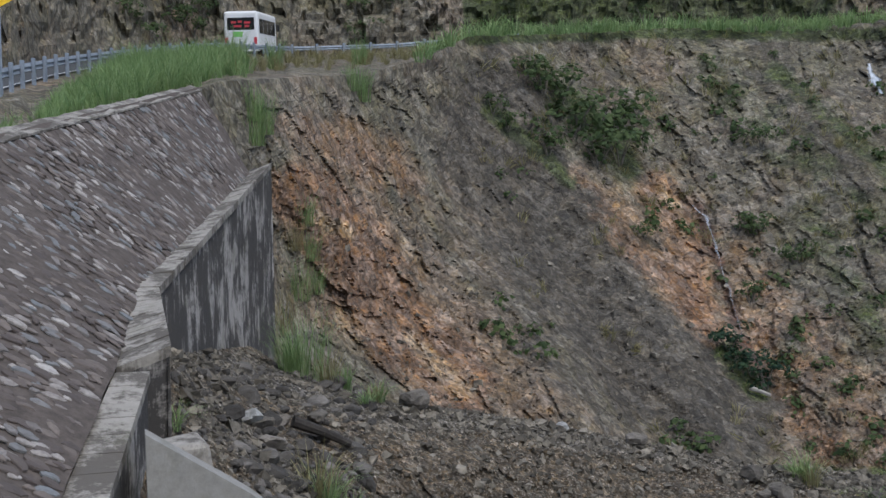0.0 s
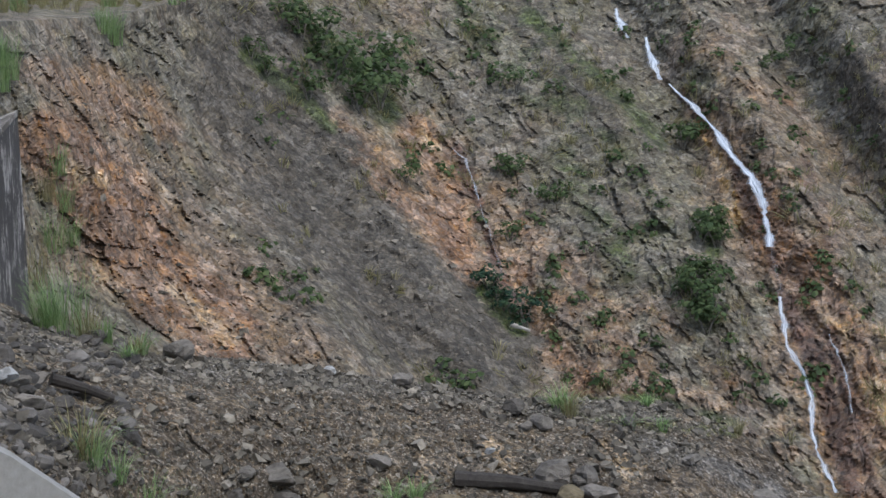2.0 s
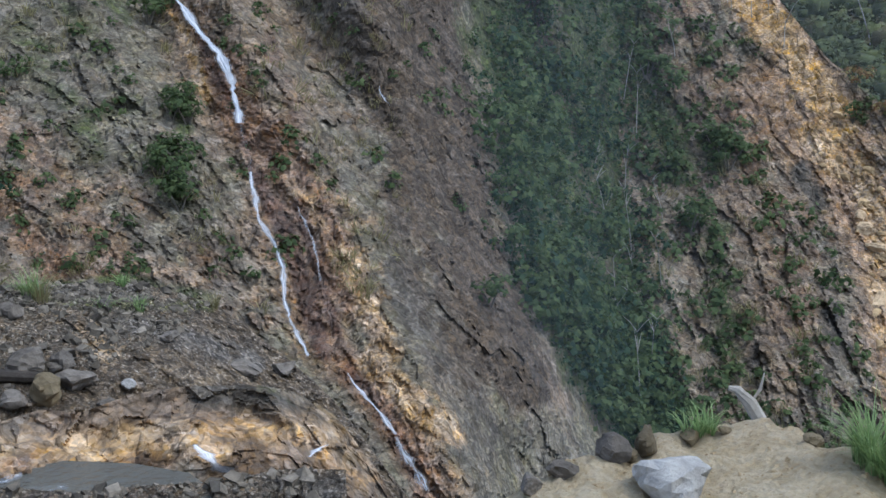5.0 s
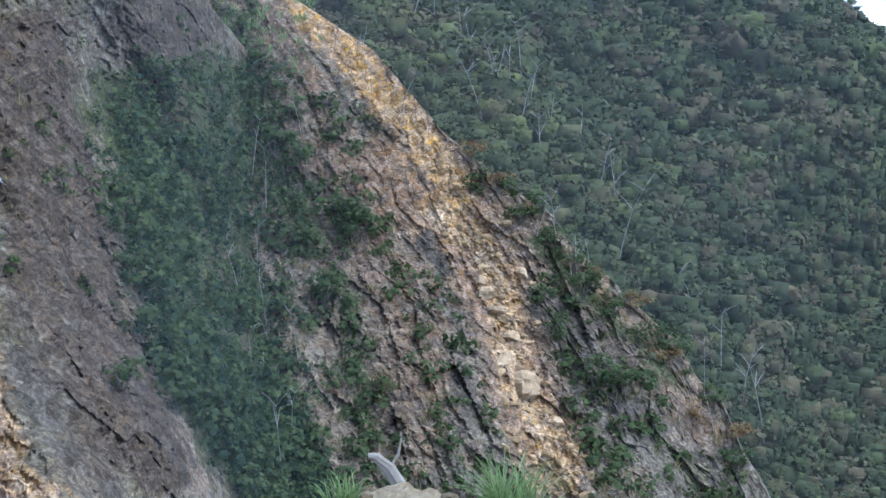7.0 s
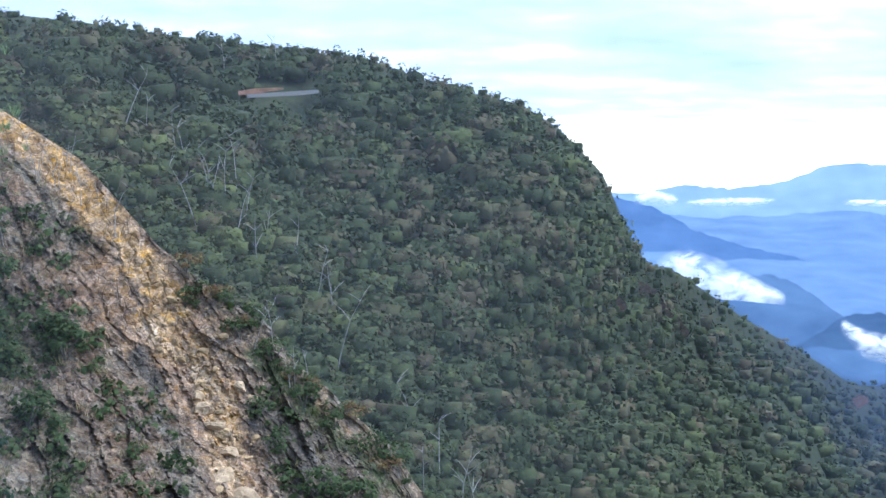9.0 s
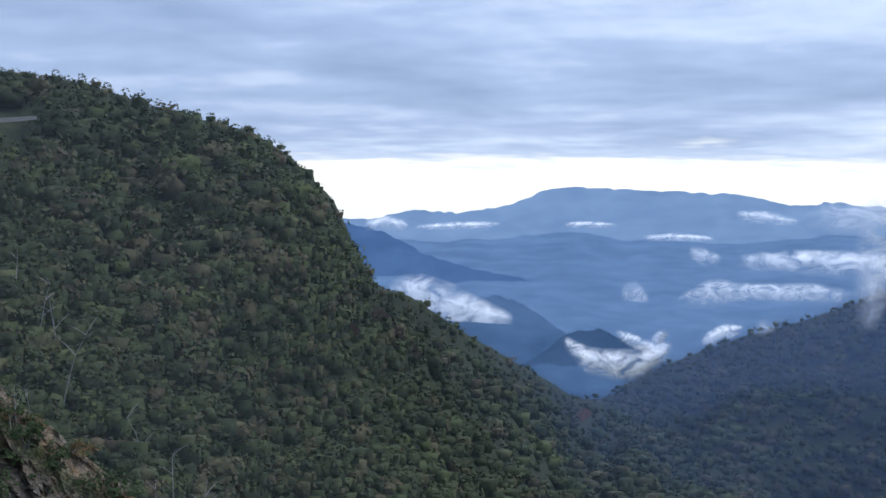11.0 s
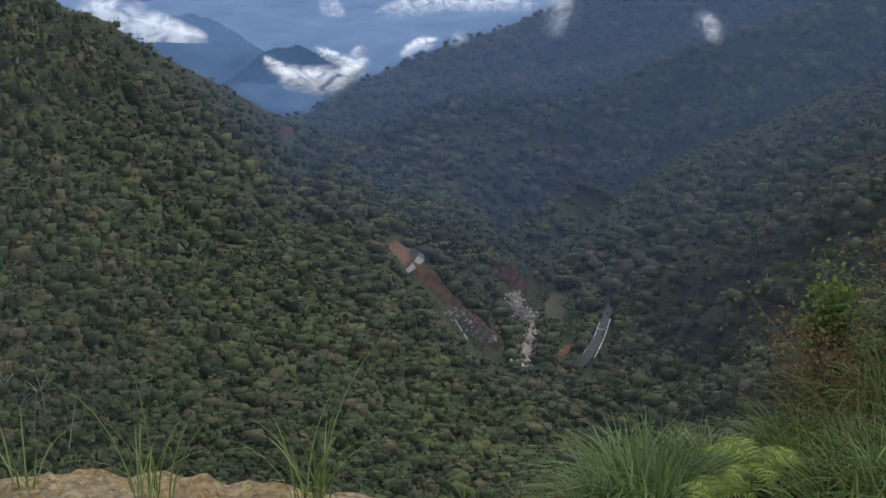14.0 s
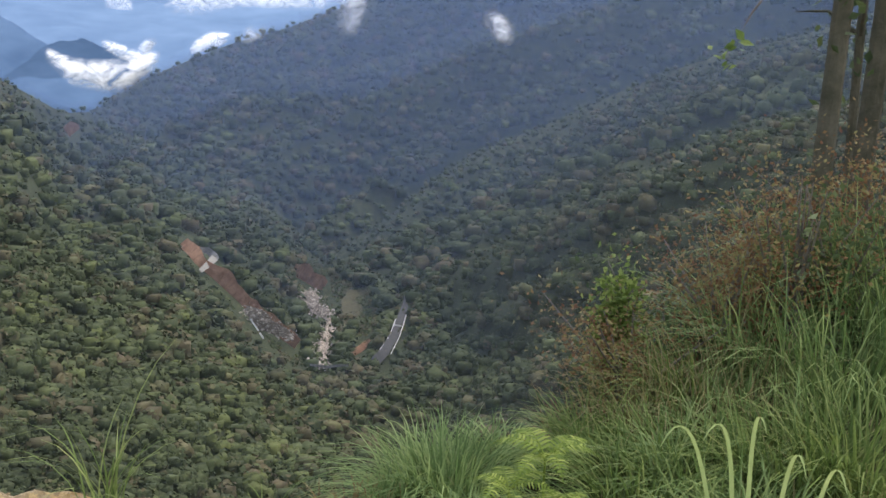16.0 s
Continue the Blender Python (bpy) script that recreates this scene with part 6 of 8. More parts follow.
scatter("slide_blocks", ROCKS, bank.at(blk_a, blk_e), np.clip(rng.pareto(2.2, n) * 0.12 + 0.1, 0, 0.5), BLOCK_MIX, "dark angular blocks heaped below the toe wall", tilt=0.5)
n = 1500
ax = rng.uniform(11, 28.5, n)
q = shore.at(ax, SHORE_TOP(ax) - 2.5 * rng.uniform(0, 1, n) ** 1.5)
scatter("shore_rubble", SMALL, q, np.clip(rng.pareto(2.2, n) * 0.05 + 0.03, 0, 0.4), RUBBLE_MIX, "loose stones on the gravel shore", tilt=0.4)
n = 3600
ax = rng.uniform(-8, 24, n)
ex = -14 + 17 * rng.beta(1, 2.2, n) - 0.1 * ax
q = cliff.at(ax, ex)
scatter("scree", SMALL, q, np.clip(rng.pareto(2.6, n) * 0.09 + 0.06, 0, 0.42), RUBBLE_MIX, "loose scree stones at the foot of the slide", tilt=0.4)
n = 560
t = rng.beta(2.2, 1.2, n)
sl = np.array([(49.2, -1.9), (51.2, -5.2), (53.1, -7.5), (54.7, -11.1), (55.5, -15.2), (57.7, -19.1)])
ax = np.interp(t, np.linspace(0, 1, 6), sl[:, 0]) + rng.normal(size=n) * 0.9
ex = np.interp(t, np.linspace(0, 1, 6), sl[:, 1]) + rng.normal(size=n) * 0.5 - 0.3
scatter("spur_rubble", ROCKS, spur.at(ax, np.minimum(ex, SPUR_TOP(ax) - 0.2)), np.clip(rng.pareto(2.4, n) * 0.2 + 0.12, 0, 0.95), PALE_BLOCK, "pale broken blocks on the spur", tilt=0.5)

PALE_ROCK = plain_material("fresh_pale_rock", (0.33, 0.235, 0.135), (0.60, 0.46, 0.30), 1.1, 0.9, 0, 0.9, 0.12, 0.5)
for a, e, w, mat in ((53.7, -10.5, 1.84, PALE_ROCK), (54.1, -11.3, 1.53, PALE_ROCK), (54.5, -13.5, 1.84, PALE_ROCK), (55.4, -14.6, 2.60, PALE_ROCK), (55.2, -9.6, 1.29, PALE_ROCK), (55.7, -10.1, 0.98, PALE_ROCK), (54.8, -12.5, 1.23, PALE_ROCK), (53.3, -10.0, 1.23, PALE_ROCK), (56.9, -16.3, 1.38, PALE_ROCK)):
    k += 1
    q = spur.at(a, e)
    boulder("rock_block", q, w, mat, "fresh pale fractured block in the spur's face" if mat is PALE_ROCK else "grey-white fractured block in the spur's face", "spur blocks", k, 0.62)

# ---------------------------------------------------------------- forest



def front(a, e):
    """The nearest of the wooded slopes at a turn and height."""
    best, far = np.zeros((len(a), 3)), np.full(len(a), 1e9)
    for land, top in WOODED:
        p = land.at(np.clip(a, land.a0, land.a1), e)
        d = np.where((a >= land.a0) & (a <= land.a1) & (e < top(a) + 0.02), np.hypot(p[:, 0], p[:, 1]), 1e9)
        best, far = np.where((d < far)[:, None], p, best), np.minimum(d, far)
    return best, far, far < 1e8


def trees(name, a0, a1, step, near, far, shapes, grow, label):
    """Crowns over the wooded slopes within a span of distance."""
    ps, ds, ss = [], [], []
    for land, top in WOODED:
        a, e = np.meshgrid(np.arange(max(a0, land.a0 + 0.5), min(a1, land.a1), step), np.arange(-29, 7.5, step * 0.62))
        a = (a + rng.uniform(-0.5, 0.5, a.shape) * step).ravel()
        e = (e + rng.uniform(-0.5, 0.5, e.shape) * step * 0.62).ravel()
        ok = (e < top(a) + 0.05) & (e > curve([(60, -29), (70, -25.5), (94, -29)])(a))
        a, e = a[ok], e[ok]
        p = land.at(a, e)
        d = np.hypot(p[:, 0], p[:, 1])
        seen = np.degrees(np.arctan2(p[:, 2] - EYE_Z, d))
        dq = np.full(len(a), 1e9)
        for other, rim in WOODED:
            if other is not land:
                q = other.at(np.clip(a, other.a0, other.a1), seen)
                dq = np.minimum(dq, np.where((a > other.a0) & (a < other.a1) & (seen < rim(a)), np.hypot(q[:, 0], q[:, 1]), 1e9))
        edge = np.clip((top(a) - seen) / 2.0, 0, 1)
        size = d * grow * rng.uniform(0.5, 1.45, len(d)) ** 1.3 * (0.45 + 0.55 * edge)
        tall = np.degrees(size * 1.5 / d)
        clear = np.max([painted(a, seen + k * tall, VALLEY_CLEAR)[..., 0] for k in (0, 0.35, 0.7, 1.0)], axis=0)
        ok = (d >= near) & (d < far) & (clear < 0.4) & (d < dq * 1.08)
        p[:, 2] -= np.clip(seen + tall - top(a) - 0.45, 0, None) * d / 57.3
        ps.append(p[ok])
        ds.append(d[ok])
        ss.append(size[ok])
    p, d, size = np.concatenate(ps), np.concatenate(ds), np.concatenate(ss)
    tone = np.zeros((len(d), 4))
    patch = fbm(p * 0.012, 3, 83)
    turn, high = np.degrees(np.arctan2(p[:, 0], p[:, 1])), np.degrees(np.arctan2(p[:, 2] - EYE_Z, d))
    # Relief shading put into the crowns' tone: paler on ridges, darker in gullies.
    fold_shade = 0.3 - np.abs(fbm(np.stack([turn * 0.16 - high * 0.30, high * 0.06, turn * 0], -1), 3, 9))
    tone[:, 0] = np.clip(rng.beta(2, 2.6, len(d)) + 0.22 * patch + np.where(d > 450, 0.45, 0.2) * fold_shade, 0, 1)
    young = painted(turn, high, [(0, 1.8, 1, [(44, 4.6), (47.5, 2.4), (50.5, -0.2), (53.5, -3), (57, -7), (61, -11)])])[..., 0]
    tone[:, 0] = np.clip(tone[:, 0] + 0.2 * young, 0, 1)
    tone[:, 1] = np.clip((rng.uniform(0, 1, len(d)) < 0.17 + 0.25 * np.clip(fbm(p * 0.02, 2, 84), 0, 1)) * rng.uniform(0.3, 0.9, len(d)), 0, 1)
    p = p.copy()
    p[:, 2] += size * rng.uniform(0.3, 0.75, len(d))
    scale = np.stack([size, size * rng.uniform(0.8, 1.2, len(d)), size * rng.uniform(0.75, 1.2, len(d))], -1)
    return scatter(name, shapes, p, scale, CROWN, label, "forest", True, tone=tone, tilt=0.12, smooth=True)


trees("near_forest", 42, 69, 0.52, 100, 420, [crown_shape(k, 56, 0.125, 1) for k in range(8)], 0.0134, "dense green forest crowns on the near hill")
trees("slope_forest", 69, 122, 0.40, 100, 420, [crown_shape(10 + k, 26, 0.16, 1) for k in range(8)], 0.0102, "dense green forest crowns on the lower slope")
trees("valley_forest", 60, 128, 0.42, 420, 800, [crown_shape(20 + k, 25, 0.17, 1) for k in range(6)], 0.0088, "green forest crowns filling the valley")
trees("far_forest", 74, 128, 0.30, 800, 3000, [crown_shape(30 + k, 10, 0.25, 1) for k in range(5)], 0.0060, "far forest crowns on the mountain side")


def bare_tree(seed, tall, lean):
    g = np.random.default_rng(seed)
    pts = [(lean * tall * s ** 1.5 + 0.15 * g.normal() * s, 0.1 * g.normal() * s, tall * s) for s in np.linspace(0, 1, 5)]
    top = new("bare_tree")
    part("trunk", tube(pts, [0.12, 0.105, 0.085, 0.06, 0.02], 5), PALE_BARK, top)
    for k in range(4):
        i = g.integers(2, 5)
        b, an = Vector(pts[i]), g.uniform(0, 6.28)
        t = b + Vector((math.cos(an), math.sin(an), g.uniform(0.3, 1.2))) * tall * 0.22
        part("branch", tube([b, b.lerp(t, 0.5) + Vector((0, 0, 0.2)), t], [0.07, 0.05, 0.02], 4), PALE_BARK, top)
    return tagged(top, "thin bare grey tree standing out of the forest", "tree", "bare trees")


BARE = [bare_tree(k, 9 + k, (-0.35, 0.2, -0.15, 0.4)[k]) for k in range(4)]
spots = [(52.8, -0.7), (52.3, 0.1), (53.8, -2.5), (54.5, -3.2), (54.0, -1.7), (55.3, -3.7), (56.3, -4.5), (53.3, -3.5), (57.6, -5.5), (58.6, -6.5), (59.4, -7.0), (55.0, -1.9), (55.9, 4.4), (56.7, 4.3), (54.4, 4.1), (50.0, 1.3), (51.0, 0.8)] + [(51.3, -13.2), (55.5, -11.1), (59.6, -9.5), (63.3, -12.9), (64.4, -14.4), (65.4, -15.8), (66.5, -17.2), (53.8, -2.3), (54.9, -4.4), (55.9, -5.4)] + [(71.2, -22.9), (72.3, -22.7), (70.8, -22.3), (71.5, -21.4)]
for i, (a, e) in enumerate(spots):
    q, _, _ = front(np.array([a]), np.array([e]))
    m = pose(*q[0], 0, 0, 70 * i % 360)
    if i < 4:
        BARE[i].matrix_basis = m
    else:
        copy_thing(BARE[i % 4], m)

# ---------------------------------------------------------------- the valley floor: scar, river bed, road
RED_EARTH = plain_material("red_earth", (0.19, 0.10, 0.062), (0.45, 0.26, 0.165), 0.28, 0.95, 0, 0.9, 0.8)
PALE_STONES = plain_material("sunlit_river_stones", (0.42, 0.34, 0.27), (0.72, 0.64, 0.55), 0.4, 0.9, 0, 0.8, 0.4)
BED_GRAVEL = plain_material("river_gravel", (0.16, 0.125, 0.095), (0.42, 0.36, 0.30), 0.5, 0.9, 0, 0.8, 0.4)
MEADOW = plain_material("valley_meadow", (0.045, 0.045, 0.022), (0.095, 0.085, 0.042), 0.3, 0.95, 0, 0.5, 0.4)


def strip(name, line, wide, material, label, category, lift=1.0, parent=None, wild=0.5):
    """A band draped over the wooded slopes along a line of turn and height; wide in degrees."""
    k = np.array(line, float)
    n = 26 * (len(k) - 1) + 1
    t = np.linspace(0, len(k) - 1, n)
    a, e = np.interp(t, range(len(k)), k[:, 0]), np.interp(t, range(len(k)), k[:, 1])
    w = np.interp(t, np.linspace(0, len(k) - 1, len(wide)), wide)
    da, de = np.gradient(a), np.gradient(e)
    ln = np.hypot(da, de) + 1e-9
    cols = np.linspace(-0.5, 0.5, 7)
    j = 1 + wild * fbm(np.stack([np.stack([t * 1.6, t * 1.6], -1), np.tile([0.0, 9.0], (n, 1)), np.zeros((n, 2))], -1), 3, 88, 0.6)
    j = np.where(cols[None] < 0, j[:, :1], j[:, 1:]) * w[:, None] * cols[None]
    aa = a[:, None] - (de / ln)[:, None] * j
    ee = e[:, None] + (da / ln)[:, None] * j
    p, d, _ = front(aa.ravel(), ee.ravel())
    dm = np.median(d.reshape(n, 7), axis=1)
    dm = np.convolve(np.pad(dm, 15, "edge"), np.ones(31) / 31, "valid") - lift * 7
    v = spot(aa, ee, np.broadcast_to(dm[:, None], aa.shape))
    v[..., 2] += 0.4 * fbm(v * 0.15, 3, 89) * wild
    ob = link(name, v, grid_faces(n, 7), material, parent)
    if material is ROCK:
        zone(ob, np.tile([0.4, 0.0, 0.0, 0.0], (n * 7, 1)))
        zone(ob, np.tile([0.45, 0.2, 0.0, 0.2], (n * 7, 1)), "stain")
    return tagged(ob, label, category, kind="" if parent else "structure"), v


strip("landslide_scar", [(87.7, -14.5), (88.4, -15.4), (89.7, -16.5), (91.1, -17.8), (93.0, -19.2)], [0.6, 0.75, 0.95, 1.15, 0.5], RED_EARTH, "bare red-brown landslide scar in the forest", "landslide")
strip("landslide_scar", [(92.8, -15.8), (93.5, -16.2), (94.3, -16.6)], [0.6, 1.0, 0.5], RED_EARTH, "bare red-brown landslide scar in the forest", "landslide")
strip("landslide_scar", [(82.8, -9.2), (83.1, -9.6)], [0.5, 0.7], RED_EARTH, "small red scar on the far slope", "landslide", 4.0)
strip("meadow", [(95.9, -16.7), (95.9, -17.8), (95.5, -19.4), (94.9, -19.9)], [0.8, 1.3, 1.5, 0.5], MEADOW, "olive grass beside the river bed", "meadow", 0.6, None, 0.6)
strip("landslide_scar", [(96.8, -18.8), (95.7, -19.6), (94.9, -20.0)], [0.15, 0.28, 0.12], RED_EARTH, "orange earth bank above the river", "landslide", 1.6)
bed, bv = strip("river_bed", [(93.4, -16.8), (93.8, -17.4), (94.6, -18.1), (94.5, -18.9), (94.2, -19.5), (94.1, -20.2)], [0.6, 0.5, 0.4, 0.42, 0.42, 0.6], BED_GRAVEL, "pale stony river bed in the valley", "river bed", 2.4)
idx = rng.integers(0, len(bv.reshape(-1, 3)), 1700)
scatter("river_stones", SMALL, bv.reshape(-1, 3)[idx] + rng.normal(size=(1700, 3)) * np.array([1.6, 1.6, 0.15]), np.clip(rng.pareto(2.0, 1700) * 0.5 + 0.35, 0, 1.7), PALE_STONES, "pale boulders strewn along the river bed", tilt=0.4)
sc, sv = strip("landslide_scar", [(90.6, -17.5), (91.5, -18.2), (92.7, -18.9)], [0.3, 0.7, 0.3], BED_GRAVEL, "pale rubble at the foot of the red scar", "landslide", 3.0)
idx = rng.integers(0, len(sv.reshape(-1, 3)), 420)
scatter("scar_stones", SMALL, sv.reshape(-1, 3)[idx] + rng.normal(size=(420, 3)) * np.array([1.5, 1.5, 0.2]), np.clip(rng.pareto(2.2, 420) * 0.5 + 0.3, 0, 1.8), PALE_STONES, "pale blocks fallen to the foot of the red scar", tilt=0.4)
road2, _ = strip("valley_road", [(98.2, -17.0), (98.1, -17.5), (97.9, -18.1), (97.6, -18.8), (97.2, -19.5), (96.7, -20.0)], [0.22, 0.3, 0.42, 0.45, 0.45, 0.5], ASPHALT, "grey road bending through the valley", "road", 3.0, None, 0.0)
strip("road_marking", [(97.6, -18.3), (98.1, -18.3)], [0.05, 0.05], LINE_PAINT, "white line across the valley road", "", 4.0, road2, 0.0)
strip("road_marking", [(98.2, -17.8), (97.9, -18.8), (97.5, -19.6)], [0.03, 0.03, 0.03], LINE_PAINT, "white edge line", "", 4.0, road2, 0.0)
strip("road_marking", [(97.7, -18.0), (97.4, -18.8), (96.9, -19.5)], [0.03, 0.03, 0.03], LINE_PAINT, "white edge line", "", 4.0, road2, 0.0)
strip("valley_road", [(88.3, -14.8), (88.9, -14.9), (89.2, -15.2), (88.9, -15.5), (88.5, -15.8)], [0.16, 0.3, 0.36, 0.3, 0.2], CONCRETE, "short bend of pale grey road above the scar", "road", 3.0, None, 0.0)
strip("valley_road", [(90.8, -18.0), (91.4, -18.9)], [0.06, 0.07], LINE_PAINT, "pale concrete edge of the lower road", "road", 4.0, None, 0.0)
strip("valley_road", [(93.6, -20.1), (94.4, -20.2), (95.5, -20.1)], [0.1, 0.13, 0.1], CONCRETE, "pale concrete bridge over the river", "bridge", 5.0, None, 0.0)
strip("rock_outcrop", [(73.1, -4.5), (74.2, -5.5), (75.5, -7.0)], [0.2, 0.5, 0.25], ROCK, "bare reddish rock face on the hill's shoulder", "rock face", 1.6, None, 0.9)
strip("rock_outcrop", [(72.3, -5.3), (72.7, -5.9)], [0.15, 0.25], ROCK, "bare reddish rock face on the hill's shoulder", "rock face", 1.6, None, 0.9)
strip("hill_road", [(55.4, 3.4), (56.5, 3.5), (57.7, 3.6), (58.6, 3.7)], [0.16, 0.18, 0.2, 0.16], CONCRETE, "pale road bend high on the wooded hill", "road", 4.0, None, 0.0)
strip("landslide_scar", [(55.0, 3.5), (56.2, 3.7), (57.0, 3.8)], [0.16, 0.2, 0.08], RED_EARTH, "reddish road cut on the wooded hill", "landslide", 3.0)

# shrubs and saplings that creep back over the cleared ground
n = 15000
a, e = rng.uniform(86.5, 99, n), rng.uniform(-21.5, -13.5, n)
taken = painted(a, e, [(0, 0.62, 1, [(87.7, -14.5), (88.4, -15.4), (89.7, -16.5), (91.1, -17.8), (93.0, -19.2)]), (0, 0.32, 1, [(93.4, -16.8), (93.8, -17.4), (94.6, -18.1), (94.5, -18.9), (94.2, -19.5), (94.1, -20.2)]), (0, 0.3, 1, [(98.2, -17.0), (97.9, -18.1), (97.2, -19.5), (96.7, -20.0)]),
                       (0, 0.35, 1, [(88.7, -14.9), (88.7, -15.8)]), (0, 0.3, 1, [(96.8, -18.8), (94.9, -20.0)]), (0, 0.45, 1, [(92.8, -15.8), (94.3, -16.6)]), (0, 0.2, 1, [(90.8, -17.9), (91.4, -18.9)])])[..., 0]
open_ground = painted(a, e, VALLEY_CLEAR)[..., 0]
ok = (open_ground > 0.15) & (taken < 0.35 + 0.3 * rng.uniform(-1, 1, n))
q, d, _ = front(a[ok], e[ok])
tone = np.zeros((len(q), 4))
tone[:, 0], tone[:, 1] = rng.uniform(0.2, 1, len(q)), (rng.uniform(0, 1, len(q)) < 0.35) * 0.8
scatter("valley_shrubs", [crown_shape(120 + k, 14, 0.3, 1) for k in range(4)], q, d * 0.0021 * rng.uniform(0.5, 1.7, len(q)), CROWN, "olive shrubs and saplings on the cleared valley floor", "shrubs", True, tone=tone, tilt=0.2, smooth=True)

# ---------------------------------------------------------------- stones of the revetment
def stone_shape(seed):
    g = np.random.default_rng(seed)
    n = 8
    t = np.linspace(0, 2 * math.pi, n, endpoint=False) + g.uniform(-0.25, 0.25, n)
    r = g.uniform(0.68, 1.15, n)
    low = np.stack([r * np.cos(t), r * np.sin(t), 0 * t - 0.3], -1)
    mid = np.stack([r * 0.96 * np.cos(t), r * 0.96 * np.sin(t), 0 * t + 0.5], -1)
    top = np.stack([r * 0.74 * np.cos(t), r * 0.74 * np.sin(t), 0.85 + 0.2 * g.uniform(-1, 1, n)], -1)
    v = np.concatenate([low, mid, top, [[0, 0, 1.0]]])
    f = [(i, (i + 1) % n, n + (i + 1) % n, n + i) for i in range(n)] + [(n + i, n + (i + 1) % n, 2 * n + (i + 1) % n, 2 * n + i) for i in range(n)]
    f += [(2 * n + i, 2 * n + (i + 1) % n, 2 * n + (i + 2) % n, 3 * n) for i in range(0, n, 2)]
    return v, f


STONE_SHAPES = [stone_shape(300 + k) for k in range(8)]
stone_meshes = []
for v, f in STONE_SHAPES:
    me = bpy.data.meshes.new("stone")
    me.from_pydata([tuple(x) for x in v], [], f)
    me.materials.append(STONE)
    stone_meshes.append(me)
places = []
s = 0.2
while s < cum[-1] - 0.15:
    tall = (slope_at(s, 1) - slope_at(s, 0)).length
    count = int(tall / 0.23)
    for j in range(count):
        v = (j + 0.5 + random.uniform(-0.3, 0.3)) / count * 0.93 + 0.015
        ss = min(max(s + random.uniform(-0.14, 0.14), 0.05), cum[-1] - 0.1)
        places.append((ss, v))
    s += 0.18
joined_v, joined_f, count = [], [], 0
made = 0
for ss, v in places:
    p = slope_at(ss, v)
    u = (slope_at(ss + 0.1, v) - slope_at(ss - 0.1, v)).normalized()
    w = (slope_at(ss, min(1, v + 0.05)) - slope_at(ss, max(0, v - 0.05))).normalized()
    nrm = u.cross(w).normalized()
    if nrm.z < 0:
        nrm = -nrm
    w = nrm.cross(u)
    tw = random.gauss(1.45, 0.28)
    a, b = u * math.cos(tw) + w * math.sin(tw), w * math.cos(tw) - u * math.sin(tw)
    la = random.uniform(0.085, 0.21)
    lb = la * random.uniform(0.4, 0.7)
    h = random.uniform(0.015, 0.04)
    m = Matrix(((a.x * la, b.x * lb, nrm.x * h, p.x), (a.y * la, b.y * lb, nrm.y * h, p.y), (a.z * la, b.z * lb, nrm.z * h, p.z), (0, 0, 0, 1)))
    k = random.randrange(8)
    if cum[1] - 1.0 < ss < cum[1] + 4.0 and made < 300:
        ob = new("stone", stone_meshes[k])
        ob.parent = revetment
        ob.matrix_basis = m
        made += 1
    else:
        v0, f0 = STONE_SHAPES[k]
        q = np.c_[v0, np.ones(len(v0))] @ np.array(m).T
        joined_v.append(q[:, :3])
        joined_f.extend([tuple(i + count for i in ff) for ff in f0])
        count += len(v0)
ob = link("stones", np.concatenate(joined_v), np.array(joined_f), STONES, revetment, "grey and buff rubble stones set in mortar")
tagged(ob, kind="stuff")

# ---------------------------------------------------------------- grass and bushes on the slopes
TUFTS = [blade_tuft(32, 1.0, 0.2, 0.6, 0.028, 500 + k, 2) for k in range(5)]
LOW_TUFTS = [blade_tuft(16, 1.0, 0.22, 0.9, 0.05, 520 + k, 2) for k in range(5)]


def grass_band(name, pts, tall, material, label, shapes=None):
    return scatter(name, shapes or TUFTS, np.asarray(pts), tall, material, label, "grass", tilt=0.15)


def shelf_point(a, u):
    """A place on the shelf between the crest of the slide (u 0) and the rail (u 1)."""
    c = cliff.at(a, CREST(a) - 0.02)
    cr, rr = np.hypot(c[..., 0], c[..., 1]), RAIL_R(a)
    r = cr + (rr - cr) * u
    z = c[..., 2] + (RAIL_Z(a) - c[..., 2]) * u
    return np.stack([r * np.sin(np.radians(a)), r * np.cos(np.radians(a)), z - 0.05], -1)


n = 420
a = np.concatenate([rng.uniform(-17.5, -9, n), np.clip(rng.normal(-12.5, 1.6, 260), -16, -8), rng.uniform(-21, -15.5, 60)])
u = rng.beta(2, 2, len(a)) * np.interp(a, [-18, -14.5], [0.25, 0.9])
grass_band("roadside_grass", shelf_point(a, u), rng.uniform(0.4, 1.6, len(a)) * np.interp(a, [-18, -13.5], [0.3, 1]), GRASS, "tall green roadside grass along the guardrail")
a = rng.uniform(-9.5, 1, 150)
grass_band("shelf_grass", shelf_point(a, rng.uniform(0.2, 0.95, 150)), rng.uniform(0.4, 1.1, 150), DRY_GRASS, "patchy dry grass on the road shelf")
a = np.concatenate([rng.uniform(-1, 46, 900)])
grass_band("crest_grass", shelf_point(a, rng.uniform(-0.2, 0.9, 900)), rng.uniform(0.6, 1.6, 900), GRASS, "grass fringe along the top of the slide", LOW_TUFTS)


def thing_tuft(a, e, land, tall, material, label, seed, blades=90, lean=0.75, group="grass tufts", wide=0.018):
    q = land.at(a, e)
    v, f = blade_tuft(blades, tall, tall * 0.22, lean, wide, seed, 4)
    ob = link("grass_tuft", v, f, material)
    ob.matrix_basis = pose(q[0], q[1], q[2] - 0.05)
    return tagged(ob, label, "grass", group)


